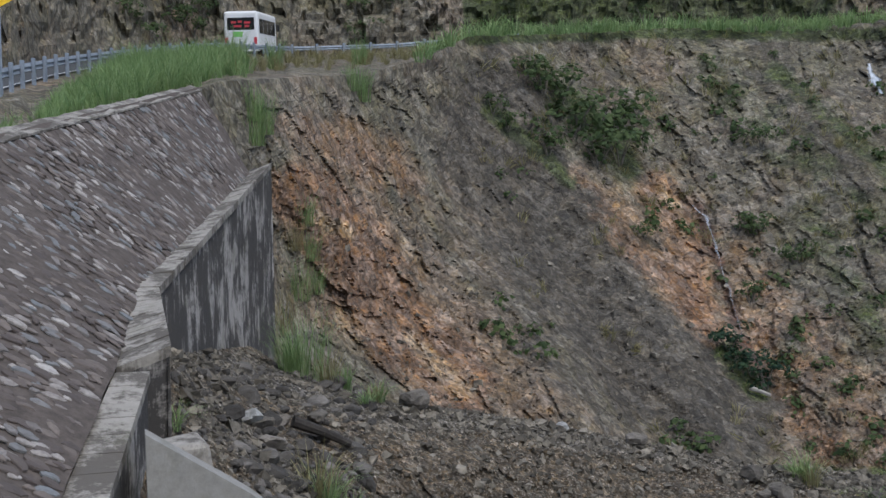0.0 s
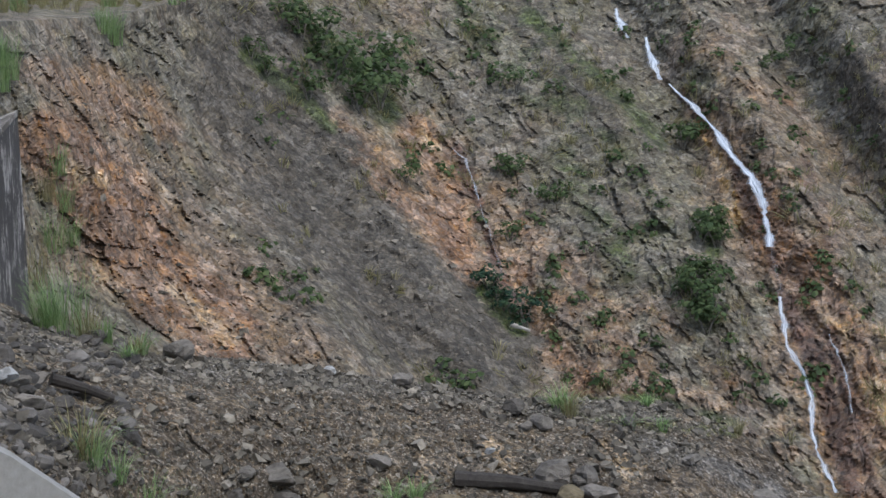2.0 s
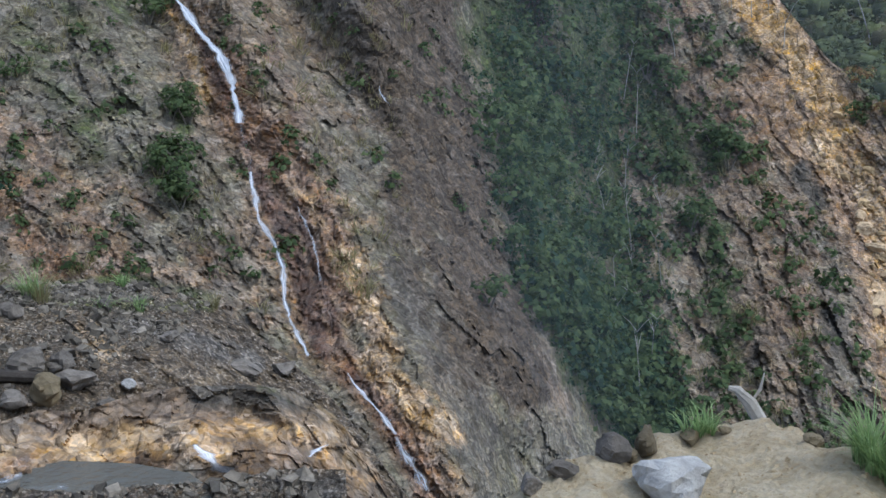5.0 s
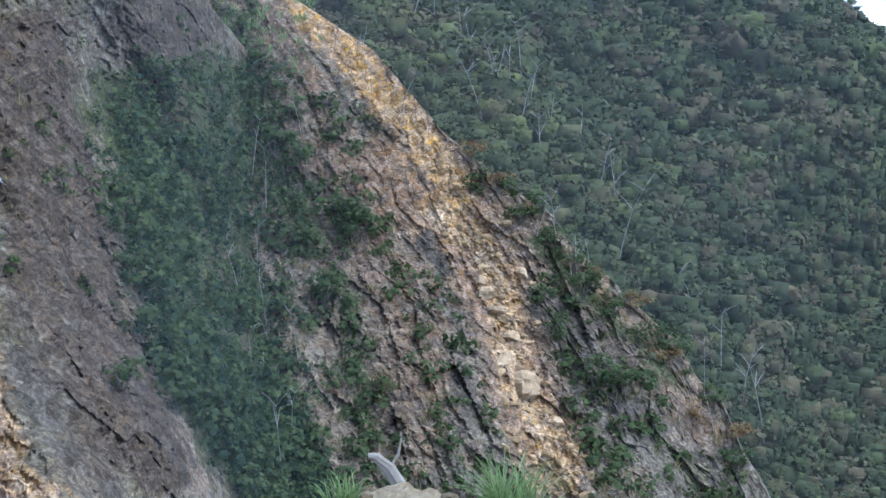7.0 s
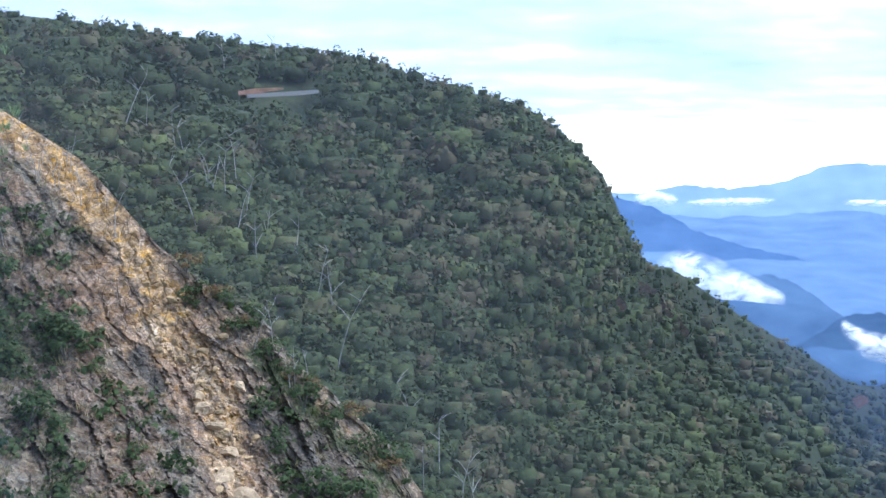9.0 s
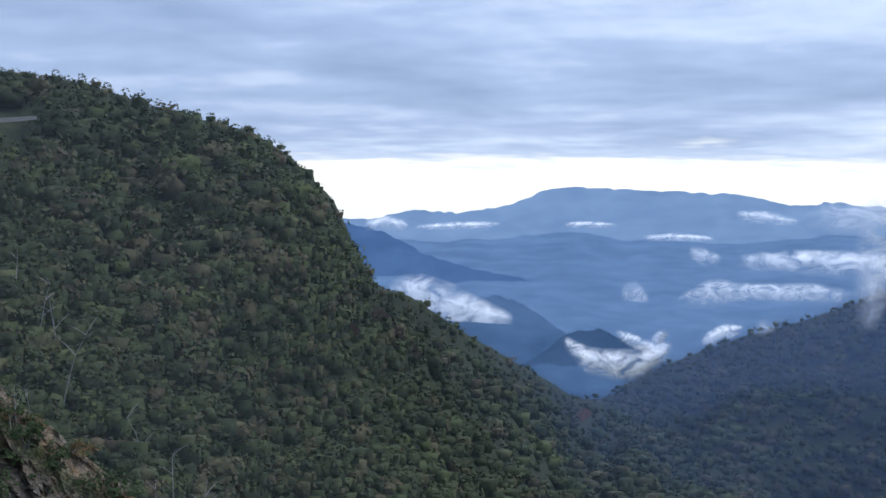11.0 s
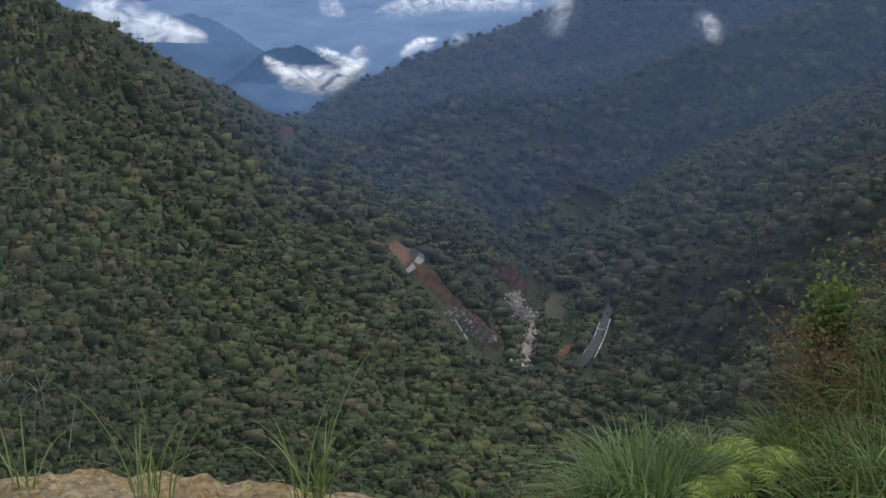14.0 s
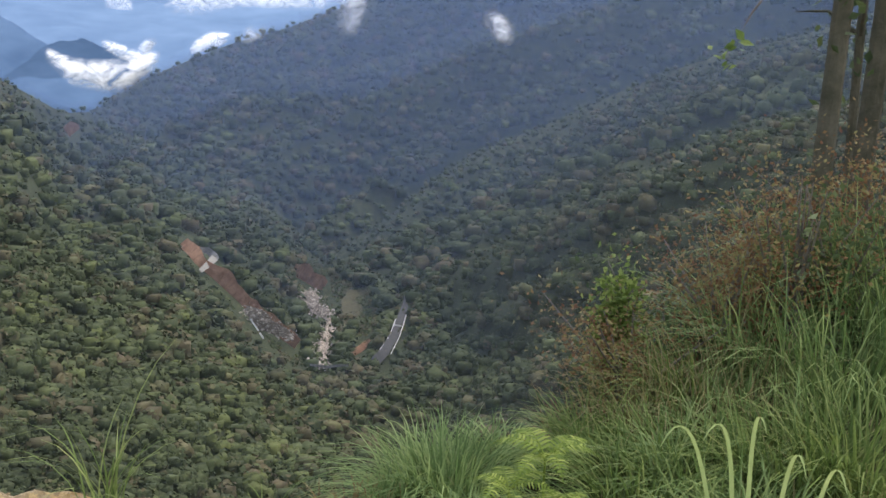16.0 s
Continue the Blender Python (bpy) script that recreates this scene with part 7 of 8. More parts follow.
i = 600
for (a, e), h in zip([(-7.0, -8.5), (-6.3, -7.5), (-7.5, -7.2), (-6.7, -5.7), (-5.9, -5.4), (-6.9, -3.4), (-6.3, -2.3), (-7.2, -8.0), (-5.4, -7.8), (-4.7, -8.5), (-6.1, -3.9)], (1.6, 2.2, 2.0, 2.0, 1.5, 1.6, 1.5, 1.2, 1.2, 0.8, 1.6)):
    i += 1
    q_land = cliff if e > -7.5 else bank
    thing_tuft(a, e, q_land, h, GRASS if i % 3 else DRY_GRASS, "tall green grass clump growing beside the toe wall", i, 110, 0.55, "wall grass", 0.014)
for (a, e), h in zip([(-9.2, 5.3), (-7.5, 5.2), (-3.7, 5.0), (-3.6, 3.2), (-4.0, 3.7), (-8.1, 1.8), (-8.5, 2.4), (-8.5, 1.3)], (2.2, 1.8, 2.0, 2.0, 1.4, 1.8, 1.6, 1.6)):
    i += 1
    q = shelf_point(np.array(a), np.array(0.35)) if e > 4.3 else cliff.at(a, e)
    v, f = blade_tuft(150, h, 0.4, 0.4, 0.018, i, 4)
    ob = link("grass_tuft", v, f, GRASS)
    ob.matrix_basis = pose(*q)
    tagged(ob, "upright green grass clump on the slide's upper edge", "grass", "crest clumps")
for (a, e), h in zip([(-5.5, -15.0), (-6.1, -14.6), (-4.6, -15.8), (-3.4, -17.4), (-1.7, -17.8), (-0.7, -17.9), (-3.2, -10.3), (-3.3, -10.0), (-3.7, -10.6), (16.1, -13.7), (16.4, -13.9), (15.7, -13.6), (20.6, -14.6), (24.0, -14.6), (19.1, -14.5), (19.9, -13.5)], (1.0, 1.1, 0.8, 0.9, 0.7, 0.5, 0.7, 0.6, 0.6, 0.9, 0.8, 0.7, 0.5, 0.6, 0.5, 0.5)):
    i += 1
    thing_tuft(a, e, bank, h * 1.1, GRASS if i % 3 else DRY_GRASS, "bright green grass tuft in the rubble", i, 70, 0.9, "rubble tufts")
for (a, e), h in zip([(-3.2, -21.2), (-2.2, -21.4), (-1.2, -21.6), (-4.2, -20.8), (0.2, -21.8)], (1.3, 1.5, 1.2, 1.0, 0.8)):
    i += 1
    thing_tuft(a, e, bank, h, GRASS, "lush green grass clump at the foot of the bank", i, 150, 0.7, "rubble tufts", 0.022)
for (a, e) in [(8.0, -17.6), (9.1, -17.5)] + [(-12.6, -11.2)]:
    i += 1
    thing_tuft(a, e, bank, 0.7, GRASS, "low green plants between the boulders", i, 60, 1.1, "rubble tufts")


def bush(land, a, e, size, material, label, seed, group="slope bushes"):
    q = land.at(a, e)
    top = new("bush")
    v, f, _ = crown_shape(seed, 190, 0.10, False)
    link("leaves", v * np.array([1, 1, 0.85]) + np.array([0, 0, 0.55]), f, material, top)
    g = np.random.default_rng(seed)
    for k in range(4):
        an = g.uniform(0, 6.28)
        part("stem", tube([(0, 0, -0.2), (0.2 * math.cos(an), 0.2 * math.sin(an), 0.35), (0.5 * math.cos(an), 0.5 * math.sin(an), 0.8)], [0.035, 0.028, 0.012], 5), BARK, top)
    top.matrix_basis = pose(*q) @ Matrix.Diagonal((size, size, size, 1))
    return tagged(top, label, "bush", group)


j = 700
for line, size, mat in (([(6.0, 1.6), (6.9, 1.3), (7.6, 0.9), (8.0, 0.1), (7.1, 0.0), (8.4, 1.7), (4.8, 0.7), (5.4, 3.0), (4.6, 3.5)], 1.7, BUSH), ([(13.1, -8.7), (13.8, -9.3), (14.4, -10.0), (12.8, -8.3)], 1.1, VINE), ([(22.7, -5.8), (23.1, -6.3), (23.0, -5.6)], 1.0, BUSH),
                        ([(22.2, -8.1), (22.7, -8.5), (22.5, -9.2), (22.8, -9.7), (22.0, -8.8), (22.6, -10.2)], 1.2, BUSH), ([(13.9, -3.1), (9.1, -3.2), (25.7, 1.6), (25.3, 1.4), (26.6, 1.8), (13.7, -6.0)], 0.9, BUSH), ([(2.3, 2.6), (3.0, 1.8), (3.9, 4.3), (14.2, 0.8), (13.7, -3.0), (15.6, -4.3)], 1.0, BUSH),
                        ([(36.9, -14.7), (22.4, -6.2), (23.1, -6.4), (21.6, -2.0), (22.1, -1.5)], 1.1, BUSH)):
    for a, e in line:
        j += 1
        bush(cliff, a, e, size * random.uniform(0.75, 1.25), mat, "green bush clinging to the rock slope", j)
for a, e in [(43.8, -4.4), (44.3, -5.2), (47.1, -7.7), (46.6, -7.2), (47.6, -8.3), (42.4, 0.9), (41.5, 1.6), (36.1, -14.9), (44.8, -8.2), (46.0, -11.3), (56.0, -11.1), (57.0, -12.6), (58.7, -14.6), (60.2, -15.0), (58.1, -10.5), (56.7, -8.5), (55.2, -7.5)]:
    j += 1
    bush(spur, a, min(e, float(SPUR_TOP(a)) - 0.2), 1.8 * random.uniform(0.7, 1.3), BUSH, "green bush on the ochre spur", j, "spur bushes")

for k in range(26):
    a = 52.5 + 0.52 * k + random.uniform(-0.3, 0.3)
    j += 1
    bush(spur, a, float(SPUR_TOP(a)) - random.uniform(0.05, 1.6), random.uniform(0.7, 1.6), BUSH if k % 3 else RUSTY, "straggling bush on the far edge of the spur", j, "spur bushes")

for k in range(22):
    a = random.choice((random.uniform(-4, 4), random.uniform(-14, -10.5), random.uniform(6, 20)))
    h = random.uniform(0.8, 4.5)
    r = float(RAIL_R(a)) + 8.2 * float(road_wide(a)) + 0.4 + 0.45 * h
    top = bush(cliff, a, -5, random.uniform(0.7, 1.5), BUSH, "green bush growing on the rock cut above the road", 7600 + k, "road cut bushes")
    top.matrix_basis = pose(r * math.sin(radians(a)), r * math.cos(radians(a)), float(RAIL_Z(a)) + float(road_up(a, 8.2)) + h) @ Matrix.Diagonal((1.1, 1.1, 1.1, 1))

# creepers in the gully, thin scrub on the slopes
n = 3300
t = rng.uniform(0, 1, n)
gl = np.array([(39.8, -0.5), (40.0, -5.1), (40.2, -8.9), (40.8, -12.7), (42.2, -16.4), (43.7, -18.9), (44.6, -20.5)])
gw = np.array([4.9, 4.5, 4.1, 3.7, 3.0, 2.3, 1.6])
a = np.interp(t, np.linspace(0, 1, 7), gl[:, 0]) + (rng.beta(2, 2, n) * 2 - 1) * np.interp(t, np.linspace(0, 1, 7), gw)
e = np.interp(t, np.linspace(0, 1, 7), gl[:, 1]) + rng.normal(size=n) * 0.5
pc, ps = cliff.at(a, e), spur.at(a, e)
near = np.where((np.hypot(*pc[:, :2].T) < np.hypot(*ps[:, :2].T))[:, None], pc, ps)
keep = fbm(np.stack([a * 0.45, e * 0.35, a * 0], -1), 4, 93) > -0.5 + 0.35 * rng.uniform(-1, 1, n)
near = near[keep]
n = len(near)
tall = rng.uniform(0, 1, n) < 0.16
scatter("creepers", [crown_shape(80 + k, 32, 0.15, 0) for k in range(5)], near[~tall] + rng.normal(size=((~tall).sum(), 3)) * 0.3, np.clip(rng.pareto(2.5, (~tall).sum()) * 0.4 + 0.35, 0, 1.7), VINE, "dense creepers and shrubs filling the shaded gully", "creepers", soft=True, tilt=0.5)
scatter("gully_shrubs", [crown_shape(85 + k, 60, 0.13, 0) for k in range(5)], near[tall] + rng.normal(size=(tall.sum(), 3)) * 0.4, rng.uniform(0.6, 1.9, tall.sum()), BUSH, "leafy green shrubs standing out of the gully", "shrubs", soft=True, tilt=0.3)
n = 3000
a, e = rng.uniform(-4, 44, n), rng.uniform(-15, 6, n)
ok = (fbm(np.stack([a * 0.5, e * 0.5, a * 0], -1), 3, 91) > 0.1) & (painted(a, e, CLIFF_GROUND)[..., OCHRE] < 0.5) & (e < CREST(a) - 0.3) & (a > 2 - e * 0.3) & (a < 33) & (rng.uniform(0, 1, n) < 0.6)
scatter("slope_scrub", [blade_tuft(14, 1.0, 0.3, 1.0, 0.06, 560 + k, 2) for k in range(5)], cliff.at(a, e)[ok], rng.uniform(0.35, 1.1, n)[ok], DRY_GRASS, "thin dry scrub scattered over the slope", "scrub", tilt=0.5)
n = 520
a, e = rng.uniform(2, 43, n), rng.uniform(-14, 5, n)
ok = (fbm(np.stack([a * 0.4 + 9, e * 0.4, a * 0], -1), 3, 92) > 0.12)
scatter("low_bushes", [crown_shape(90 + k, 40, 0.2, False) for k in range(4)], cliff.at(a, e)[ok], rng.uniform(0.3, 0.8, n)[ok], BUSH, "small bushes dotted over the slope", "bushes", soft=True, tilt=0.4)
n = 3200
a, e = rng.uniform(40, 70, n), rng.uniform(-22, 4, n)
ok = (e < SPUR_TOP(a) - 0.2) & (painted(a, e, SPUR_GROUND)[..., (OCHRE, PALE)].max(-1) < 0.45) & (rng.uniform(0, 1, n) < 0.35 + 0.5 * painted(a, e, SPUR_GROUND)[..., GREEN])
scatter("spur_scrub", [crown_shape(95 + k, 34, 0.2, False) for k in range(4)], spur.at(a, e)[ok], rng.uniform(0.35, 1.3, n)[ok], BUSH, "scrub and small bushes over the spur", "scrub", soft=True, tilt=0.4)
scatter("spur_grass", [blade_tuft(16, 1.0, 0.35, 0.9, 0.07, 580 + k, 2) for k in range(5)], spur.at(a, e)[~ok & (e < SPUR_TOP(a) - 0.2) & (painted(a, e, SPUR_GROUND)[..., (OCHRE, PALE)].max(-1) < 0.5) & (rng.uniform(0, 1, n) < 0.25)], 0.9, DRY_GRASS, "dry grass hanging on the spur", "grass", tilt=0.5)

for i, (a, e) in enumerate([(42.3, -10.6), (42.8, -14.9), (41.4, -9.4), (44.1, -18.6), (41.9, -17.0), (42.8, -4.6)]):
    copy_thing(BARE[i % 4], pose(*spur.at(a, e - 1.0), 0, 0, 70 * i % 360) @ Matrix.Diagonal((0.4, 0.4, 0.5, 1)))

g = np.random.default_rng(88)
for i in range(24):
    a = float(g.uniform(37.0, 45.5))
    e = float(g.uniform(-19, -2))
    copy_thing(BARE[i % 4], pose(*spur.at(a, e - 1.0), 0, 0, float(g.uniform(0, 360))) @ Matrix.Diagonal((0.32, 0.32, float(g.uniform(0.25, 0.5)), 1)))
for i in range(18):
    a = float(g.uniform(46, 65))
    e = float(SPUR_TOP(a)) - float(g.uniform(0.1, 2.2))
    copy_thing(BARE[(i + 1) % 4], pose(*spur.at(a, e), 0, 0, float(g.uniform(0, 360))) @ Matrix.Diagonal((0.35, 0.35, float(g.uniform(0.2, 0.42)), 1)))

# logs and dead wood
def log(name, a0, e0, a1, e1, land, r0, r1, material, label, lift=0.1):
    p, q = Vector(land.at(a0, e0)), Vector(land.at(a1, e1))
    p.z += lift
    q.z += lift
    mid = p.lerp(q, 0.5) + Vector((0, 0, 0.08 * (q - p).length * 0.3))
    v = tube([p, p.lerp(mid, 0.5), mid, mid.lerp(q, 0.5), q], [r0, r0 * 0.98, (r0 + r1) / 2, r1 * 1.1, r1], 9)
    me = bpy.data.meshes.new(name)
    v.to_mesh(me)
    v.free()
    me.materials.append(material)
    return tagged(new(name, me), label, "log")


(l0, l1), (m0, m1), (n0, n1), (o0, o1) = [(10.9, -16.9), (16.5, -17.5)], [(-7.1, -11.6), (-4.5, -12.7)], [(47.9, -18.0), (49.8, -19.4)], [(13.7, -10.1), (14.6, -10.4)]
log("log", *l0, *l1, bank, 0.2, 0.13, DEAD_WOOD, "dark fallen log lying in the debris", 0.1)
log("log", *m0, *m1, bank, 0.12, 0.08, DEAD_WOOD, "dark broken timber in the rubble", 0.2)
log("log", *o0, *o1, cliff, 0.12, 0.08, PALE_BARK, "pale fallen branch on the slope", 0.3)

# ---------------------------------------------------------------- clouds in the valley, and shells that imitate haze
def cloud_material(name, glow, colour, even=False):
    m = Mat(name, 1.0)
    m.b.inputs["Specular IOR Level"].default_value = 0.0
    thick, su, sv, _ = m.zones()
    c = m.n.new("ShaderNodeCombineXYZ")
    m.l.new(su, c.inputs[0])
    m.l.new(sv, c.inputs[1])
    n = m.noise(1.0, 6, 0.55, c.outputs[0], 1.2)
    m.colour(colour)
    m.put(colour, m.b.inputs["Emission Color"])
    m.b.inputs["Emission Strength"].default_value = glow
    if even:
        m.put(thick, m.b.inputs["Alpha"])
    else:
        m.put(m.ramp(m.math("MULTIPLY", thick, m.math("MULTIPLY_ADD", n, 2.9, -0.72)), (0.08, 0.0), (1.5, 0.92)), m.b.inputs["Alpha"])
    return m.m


# The clouds emit a little, in place of daylight scattered in them.
CLOUD = cloud_material("low_cloud", 0.18, (0.86, 0.89, 0.94))
# Even translucent tints for the shells that stand in for haze.
HAZE_SHELL = cloud_material("haze_shell_blue", 0.0, (0.27, 0.39, 0.66), True)

NEAR_HAZE_SHELL = cloud_material("haze_shell_grey", 0.0, (0.44, 0.49, 0.53), True)


def cloud(name, label, line, wide, r, thick, material=CLOUD, grain=2.2):
    """A soft bank of cloud along a line of turn and height, r metres off; wide in degrees."""
    k = np.array(line, float)
    n, c = 16 * (len(k) - 1) + 1, 17
    t = np.linspace(0, len(k) - 1, n)
    a, e = np.interp(t, range(len(k)), k[:, 0]), np.interp(t, range(len(k)), k[:, 1])
    w = np.interp(t, np.linspace(0, len(k) - 1, len(wide)), wide)
    w = w * 1.35
    v = np.linspace(-1, 1, c)
    vert = np.abs(np.gradient(e)).mean() > np.abs(np.gradient(a)).mean()
    aa = a[:, None] + (v * w[:, None] if vert else 0 * v[None] * w[:, None])
    ee = e[:, None] + (0 * v[None] * w[:, None] if vert else v * w[:, None])
    p = spot(aa, ee, r * (1 - 0.02 * (1 - v[None] ** 2)))
    ob = link(name, p, grid_faces(n, c), material, smooth=True)
    z = np.zeros((n, c, 4))
    end = np.clip(np.minimum(t, len(k) - 1 - t) / 0.5, 0, 1) if len(k) < 4 else np.clip(np.minimum(t, len(k) - 1 - t) / 0.9, 0, 1)
    z[..., 0] = thick * 1.15 * (1 - v[None] ** 2) ** 1.5 * end[:, None] ** 0.7
    z[..., 1], z[..., 2] = aa * grain * 0.42 + r * 0.01, ee * grain * 0.8
    zone(ob, z)
    ob.visible_shadow = False
    return tagged(ob, label, "cloud", "low clouds")


C = "white low cloud drifting over the valley"
cloud("cloud", C, [(73.9, -3.9), (75.5, -4.0), (77.0, -4.7), (78.6, -5.1), (79.8, -5.3)], [0.5, 0.9, 1.0, 0.7, 0.4], 2400, 0.95, CLOUD, 1.7)
cloud("cloud", C, [(82.0, -6.1), (83.1, -6.9), (84.2, -7.1), (85.4, -7.1), (86.4, -6.6), (87.0, -6.2)], [0.3, 0.55, 0.62, 0.62, 0.5, 0.3], 1950, 0.95, CLOUD, 2.4)
cloud("cloud", C, [(82.1, -6.1), (82.6, -6.4), (83.2, -6.7)], [0.25, 0.35, 0.3], 1945, 0.55, CLOUD, 3.2)
cloud("cloud", C, [(84.4, -5.7), (85.4, -6.1), (86.4, -6.5)], [0.2, 0.32, 0.3], 1940, 0.9, CLOUD, 3.0)
cloud("cloud", C, [(86.2, -6.2), (86.4, -5.8), (86.7, -5.4)], [0.3, 0.35, 0.25], 1930, 0.6, CLOUD, 2.6)
cloud("cloud", C, [(84.5, -5.9), (85.5, -6.1), (86.6, -6.2)], [0.25, 0.5, 0.3], 2900, 0.85, CLOUD, 3.0)
cloud("cloud", C, [(88.2, -6.0), (89.1, -5.6), (90.1, -5.3)], [0.25, 0.45, 0.2], 2600, 1.0, CLOUD, 3.0)
cloud("cloud", C, [(87.1, -4.2), (88.6, -3.8), (90.4, -3.7), (92.9, -3.7), (94.9, -3.9)], [0.3, 0.6, 0.35, 0.4, 0.4], 2900, 0.75, CLOUD, 3.0)
cloud("cloud", C, [(89.6, -2.4), (91.9, -2.3), (94.4, -2.4), (96.8, -2.5), (98.5, -2.2), (100.1, -1.9)], [0.35, 0.45, 0.55, 0.5, 0.35, 0.25], 3300, 0.95)
cloud("cloud", C, [(87.6, -2.0), (88.3, -2.2), (89.1, -2.3)], [0.3, 0.45, 0.2], 3300, 0.6, CLOUD, 3.0)
cloud("cloud", C, [(85.5, -1.4), (87.1, -1.3), (88.8, -1.4)], [0.14, 0.18, 0.12], 3900, 0.9, CLOUD, 3.5)
cloud("cloud", C, [(81.9, -0.8), (83.1, -0.8), (84.5, -0.8)], [0.12, 0.16, 0.1], 3900, 0.9, CLOUD, 3.5)
cloud("cloud", C, [(75.2, -1.0), (77.0, -0.9), (79.3, -0.8)], [0.12, 0.2, 0.12], 3950, 0.8, CLOUD, 3.5)
cloud("cloud", C, [(72.9, -0.9), (73.9, -0.8), (75.0, -0.9)], [0.2, 0.35, 0.2], 3600, 0.8, CLOUD, 3.0)
cloud("cloud", C, [(89.6, -0.3), (90.9, -0.4), (92.4, -0.6)], [0.2, 0.3, 0.2], 3900, 0.7, CLOUD, 3.0)
cloud("cloud", C, [(92.4, -0.5), (94.6, -0.3), (97.3, -0.2), (100.1, -0.0)], [0.5, 0.8, 0.7, 0.5], 3900, 0.6, CLOUD, 1.8)
cloud("cloud", "thin wisp of cloud trailing over the ridge", [(95.7, 1.3), (95.8, -1.2), (95.5, -3.7), (95.1, -5.5)], [0.5, 1.0, 0.8, 0.4], 1600, 0.5, CLOUD, 1.6)
cloud("cloud", "thin wisp of cloud trailing over the ridge", [(101.7, -3.9), (102.1, -4.6), (102.5, -5.5)], [0.4, 0.6, 0.35], 1150, 0.7, CLOUD, 2.5)
cloud("cloud", "thin wisp of cloud trailing over the ridge", [(95.7, -2.7), (95.6, -3.9), (95.4, -5.3)], [0.3, 0.5, 0.3], 1400, 0.6, CLOUD, 2.2)
cloud("cloud", "thin wisp of cloud trailing over the ridge", [(91.3, -4.8), (91.1, -5.3), (90.8, -5.7)], [0.5, 0.5, 0.3], 1700, 0.5, CLOUD, 2.2)
cloud("cloud", C, [(104.1, -1.8), (104.8, -1.7), (105.5, -1.6)], [0.3, 0.4, 0.3], 1800, 0.7, CLOUD, 2.5)
cloud("cloud", C, [(84.6, -3.8), (85.3, -4.0), (85.9, -4.3)], [0.4, 0.7, 0.4], 3200, 0.5, CLOUD, 2.5)
# Added see-through shells: they imitate aerial haze and lift the darks with distance.
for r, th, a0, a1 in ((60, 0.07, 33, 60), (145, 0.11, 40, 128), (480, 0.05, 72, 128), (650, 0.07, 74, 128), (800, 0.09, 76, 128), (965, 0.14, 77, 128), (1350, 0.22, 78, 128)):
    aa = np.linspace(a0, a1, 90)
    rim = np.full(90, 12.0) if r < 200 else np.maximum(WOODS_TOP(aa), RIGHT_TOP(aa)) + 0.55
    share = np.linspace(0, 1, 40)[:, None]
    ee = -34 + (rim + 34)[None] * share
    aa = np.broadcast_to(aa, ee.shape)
    ob = link("valley_mist", spot(aa, ee, r), grid_faces(40, 90), NEAR_HAZE_SHELL if r < 200 else HAZE_SHELL, smooth=True)
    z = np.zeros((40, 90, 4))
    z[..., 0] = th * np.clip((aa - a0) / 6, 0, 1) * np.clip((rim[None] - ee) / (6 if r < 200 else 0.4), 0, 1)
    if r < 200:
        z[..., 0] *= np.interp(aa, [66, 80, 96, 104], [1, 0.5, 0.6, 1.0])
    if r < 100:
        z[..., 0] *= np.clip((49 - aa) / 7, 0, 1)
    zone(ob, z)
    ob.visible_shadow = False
    tagged(ob, "translucent shell added to imitate haze in the air", "mist", kind="stuff")

# ---------------------------------------------------------------- the viewer's edge of the drop: stones, grass, ferns, bushes
def ground_z(x, y):
    a, r = math.degrees(math.atan2(x, y)), math.hypot(x, y)
    i = int(round((a + 180) * 3)) % 1080
    return float(np.interp(r, gr[:, i], gp[:, i, 2]))


def on_ground(a, r):
    x, y = r * math.sin(radians(a)), r * math.cos(radians(a))
    return Vector((x, y, ground_z(x, y)))


def edge_boulder(a, r, size, material, label, seed):
    p = on_ground(a, r)
    return boulder("boulder", (p.x, p.y, p.z), size, material, label, "edge stones", seed, 0.2)


(b0,), (b1, b2, b3, b4) = [(45.6, -21.8)], [(44.4, -20.6), (42.8, -21.2), (43.5, -21.0), (40.5, -22.0)]
edge_boulder(b0[0], 5.0, 0.36, WHITE_ROCK, "pale grey rough boulder on the yellow earth", 905)
for k, (a, s) in enumerate(((b1[0], 0.17), (b2[0], 0.16), (b3[0], 0.10), (b4[0], 0.13), (46.5, 0.12), (39, 0.12), (52, 0.08), (72, 0.09), (48, 0.06))):
    edge_boulder(a, float(RIM(a)) * (0.985 if a < 60 else 0.93), s, BOULDER if k % 2 else TAN_ROCK, "small weathered stone at the lip of the drop", 910 + k)
n = 3000
a, u = rng.uniform(33, 97, n), rng.uniform(0.72, 1.01, n)
pts = np.array([on_ground(x, float(RIM(x)) * w) for x, w in zip(a, u)])
scatter("pebbles", SMALL, pts, np.clip(rng.pareto(2.3, n) * 0.006 + 0.006, 0, 0.035), GRAVEL, "loose gravel on the yellow earth", tilt=0.4)

tuft_count = 0


def near_tuft(a, r, tall, blades, lean, wide, material, label, group, droop=0.45, spread=None):
    global tuft_count
    tuft_count += 1
    p = on_ground(a, r)
    v, f = blade_tuft(blades, tall, spread or tall * 0.12, lean, wide, 2000 + tuft_count, 5, droop)
    ob = link("grass_tuft", v, f, material, smooth=True)
    ob.matrix_basis = pose(p.x, p.y, p.z - 0.03)
    return tagged(ob, label, "grass", group)


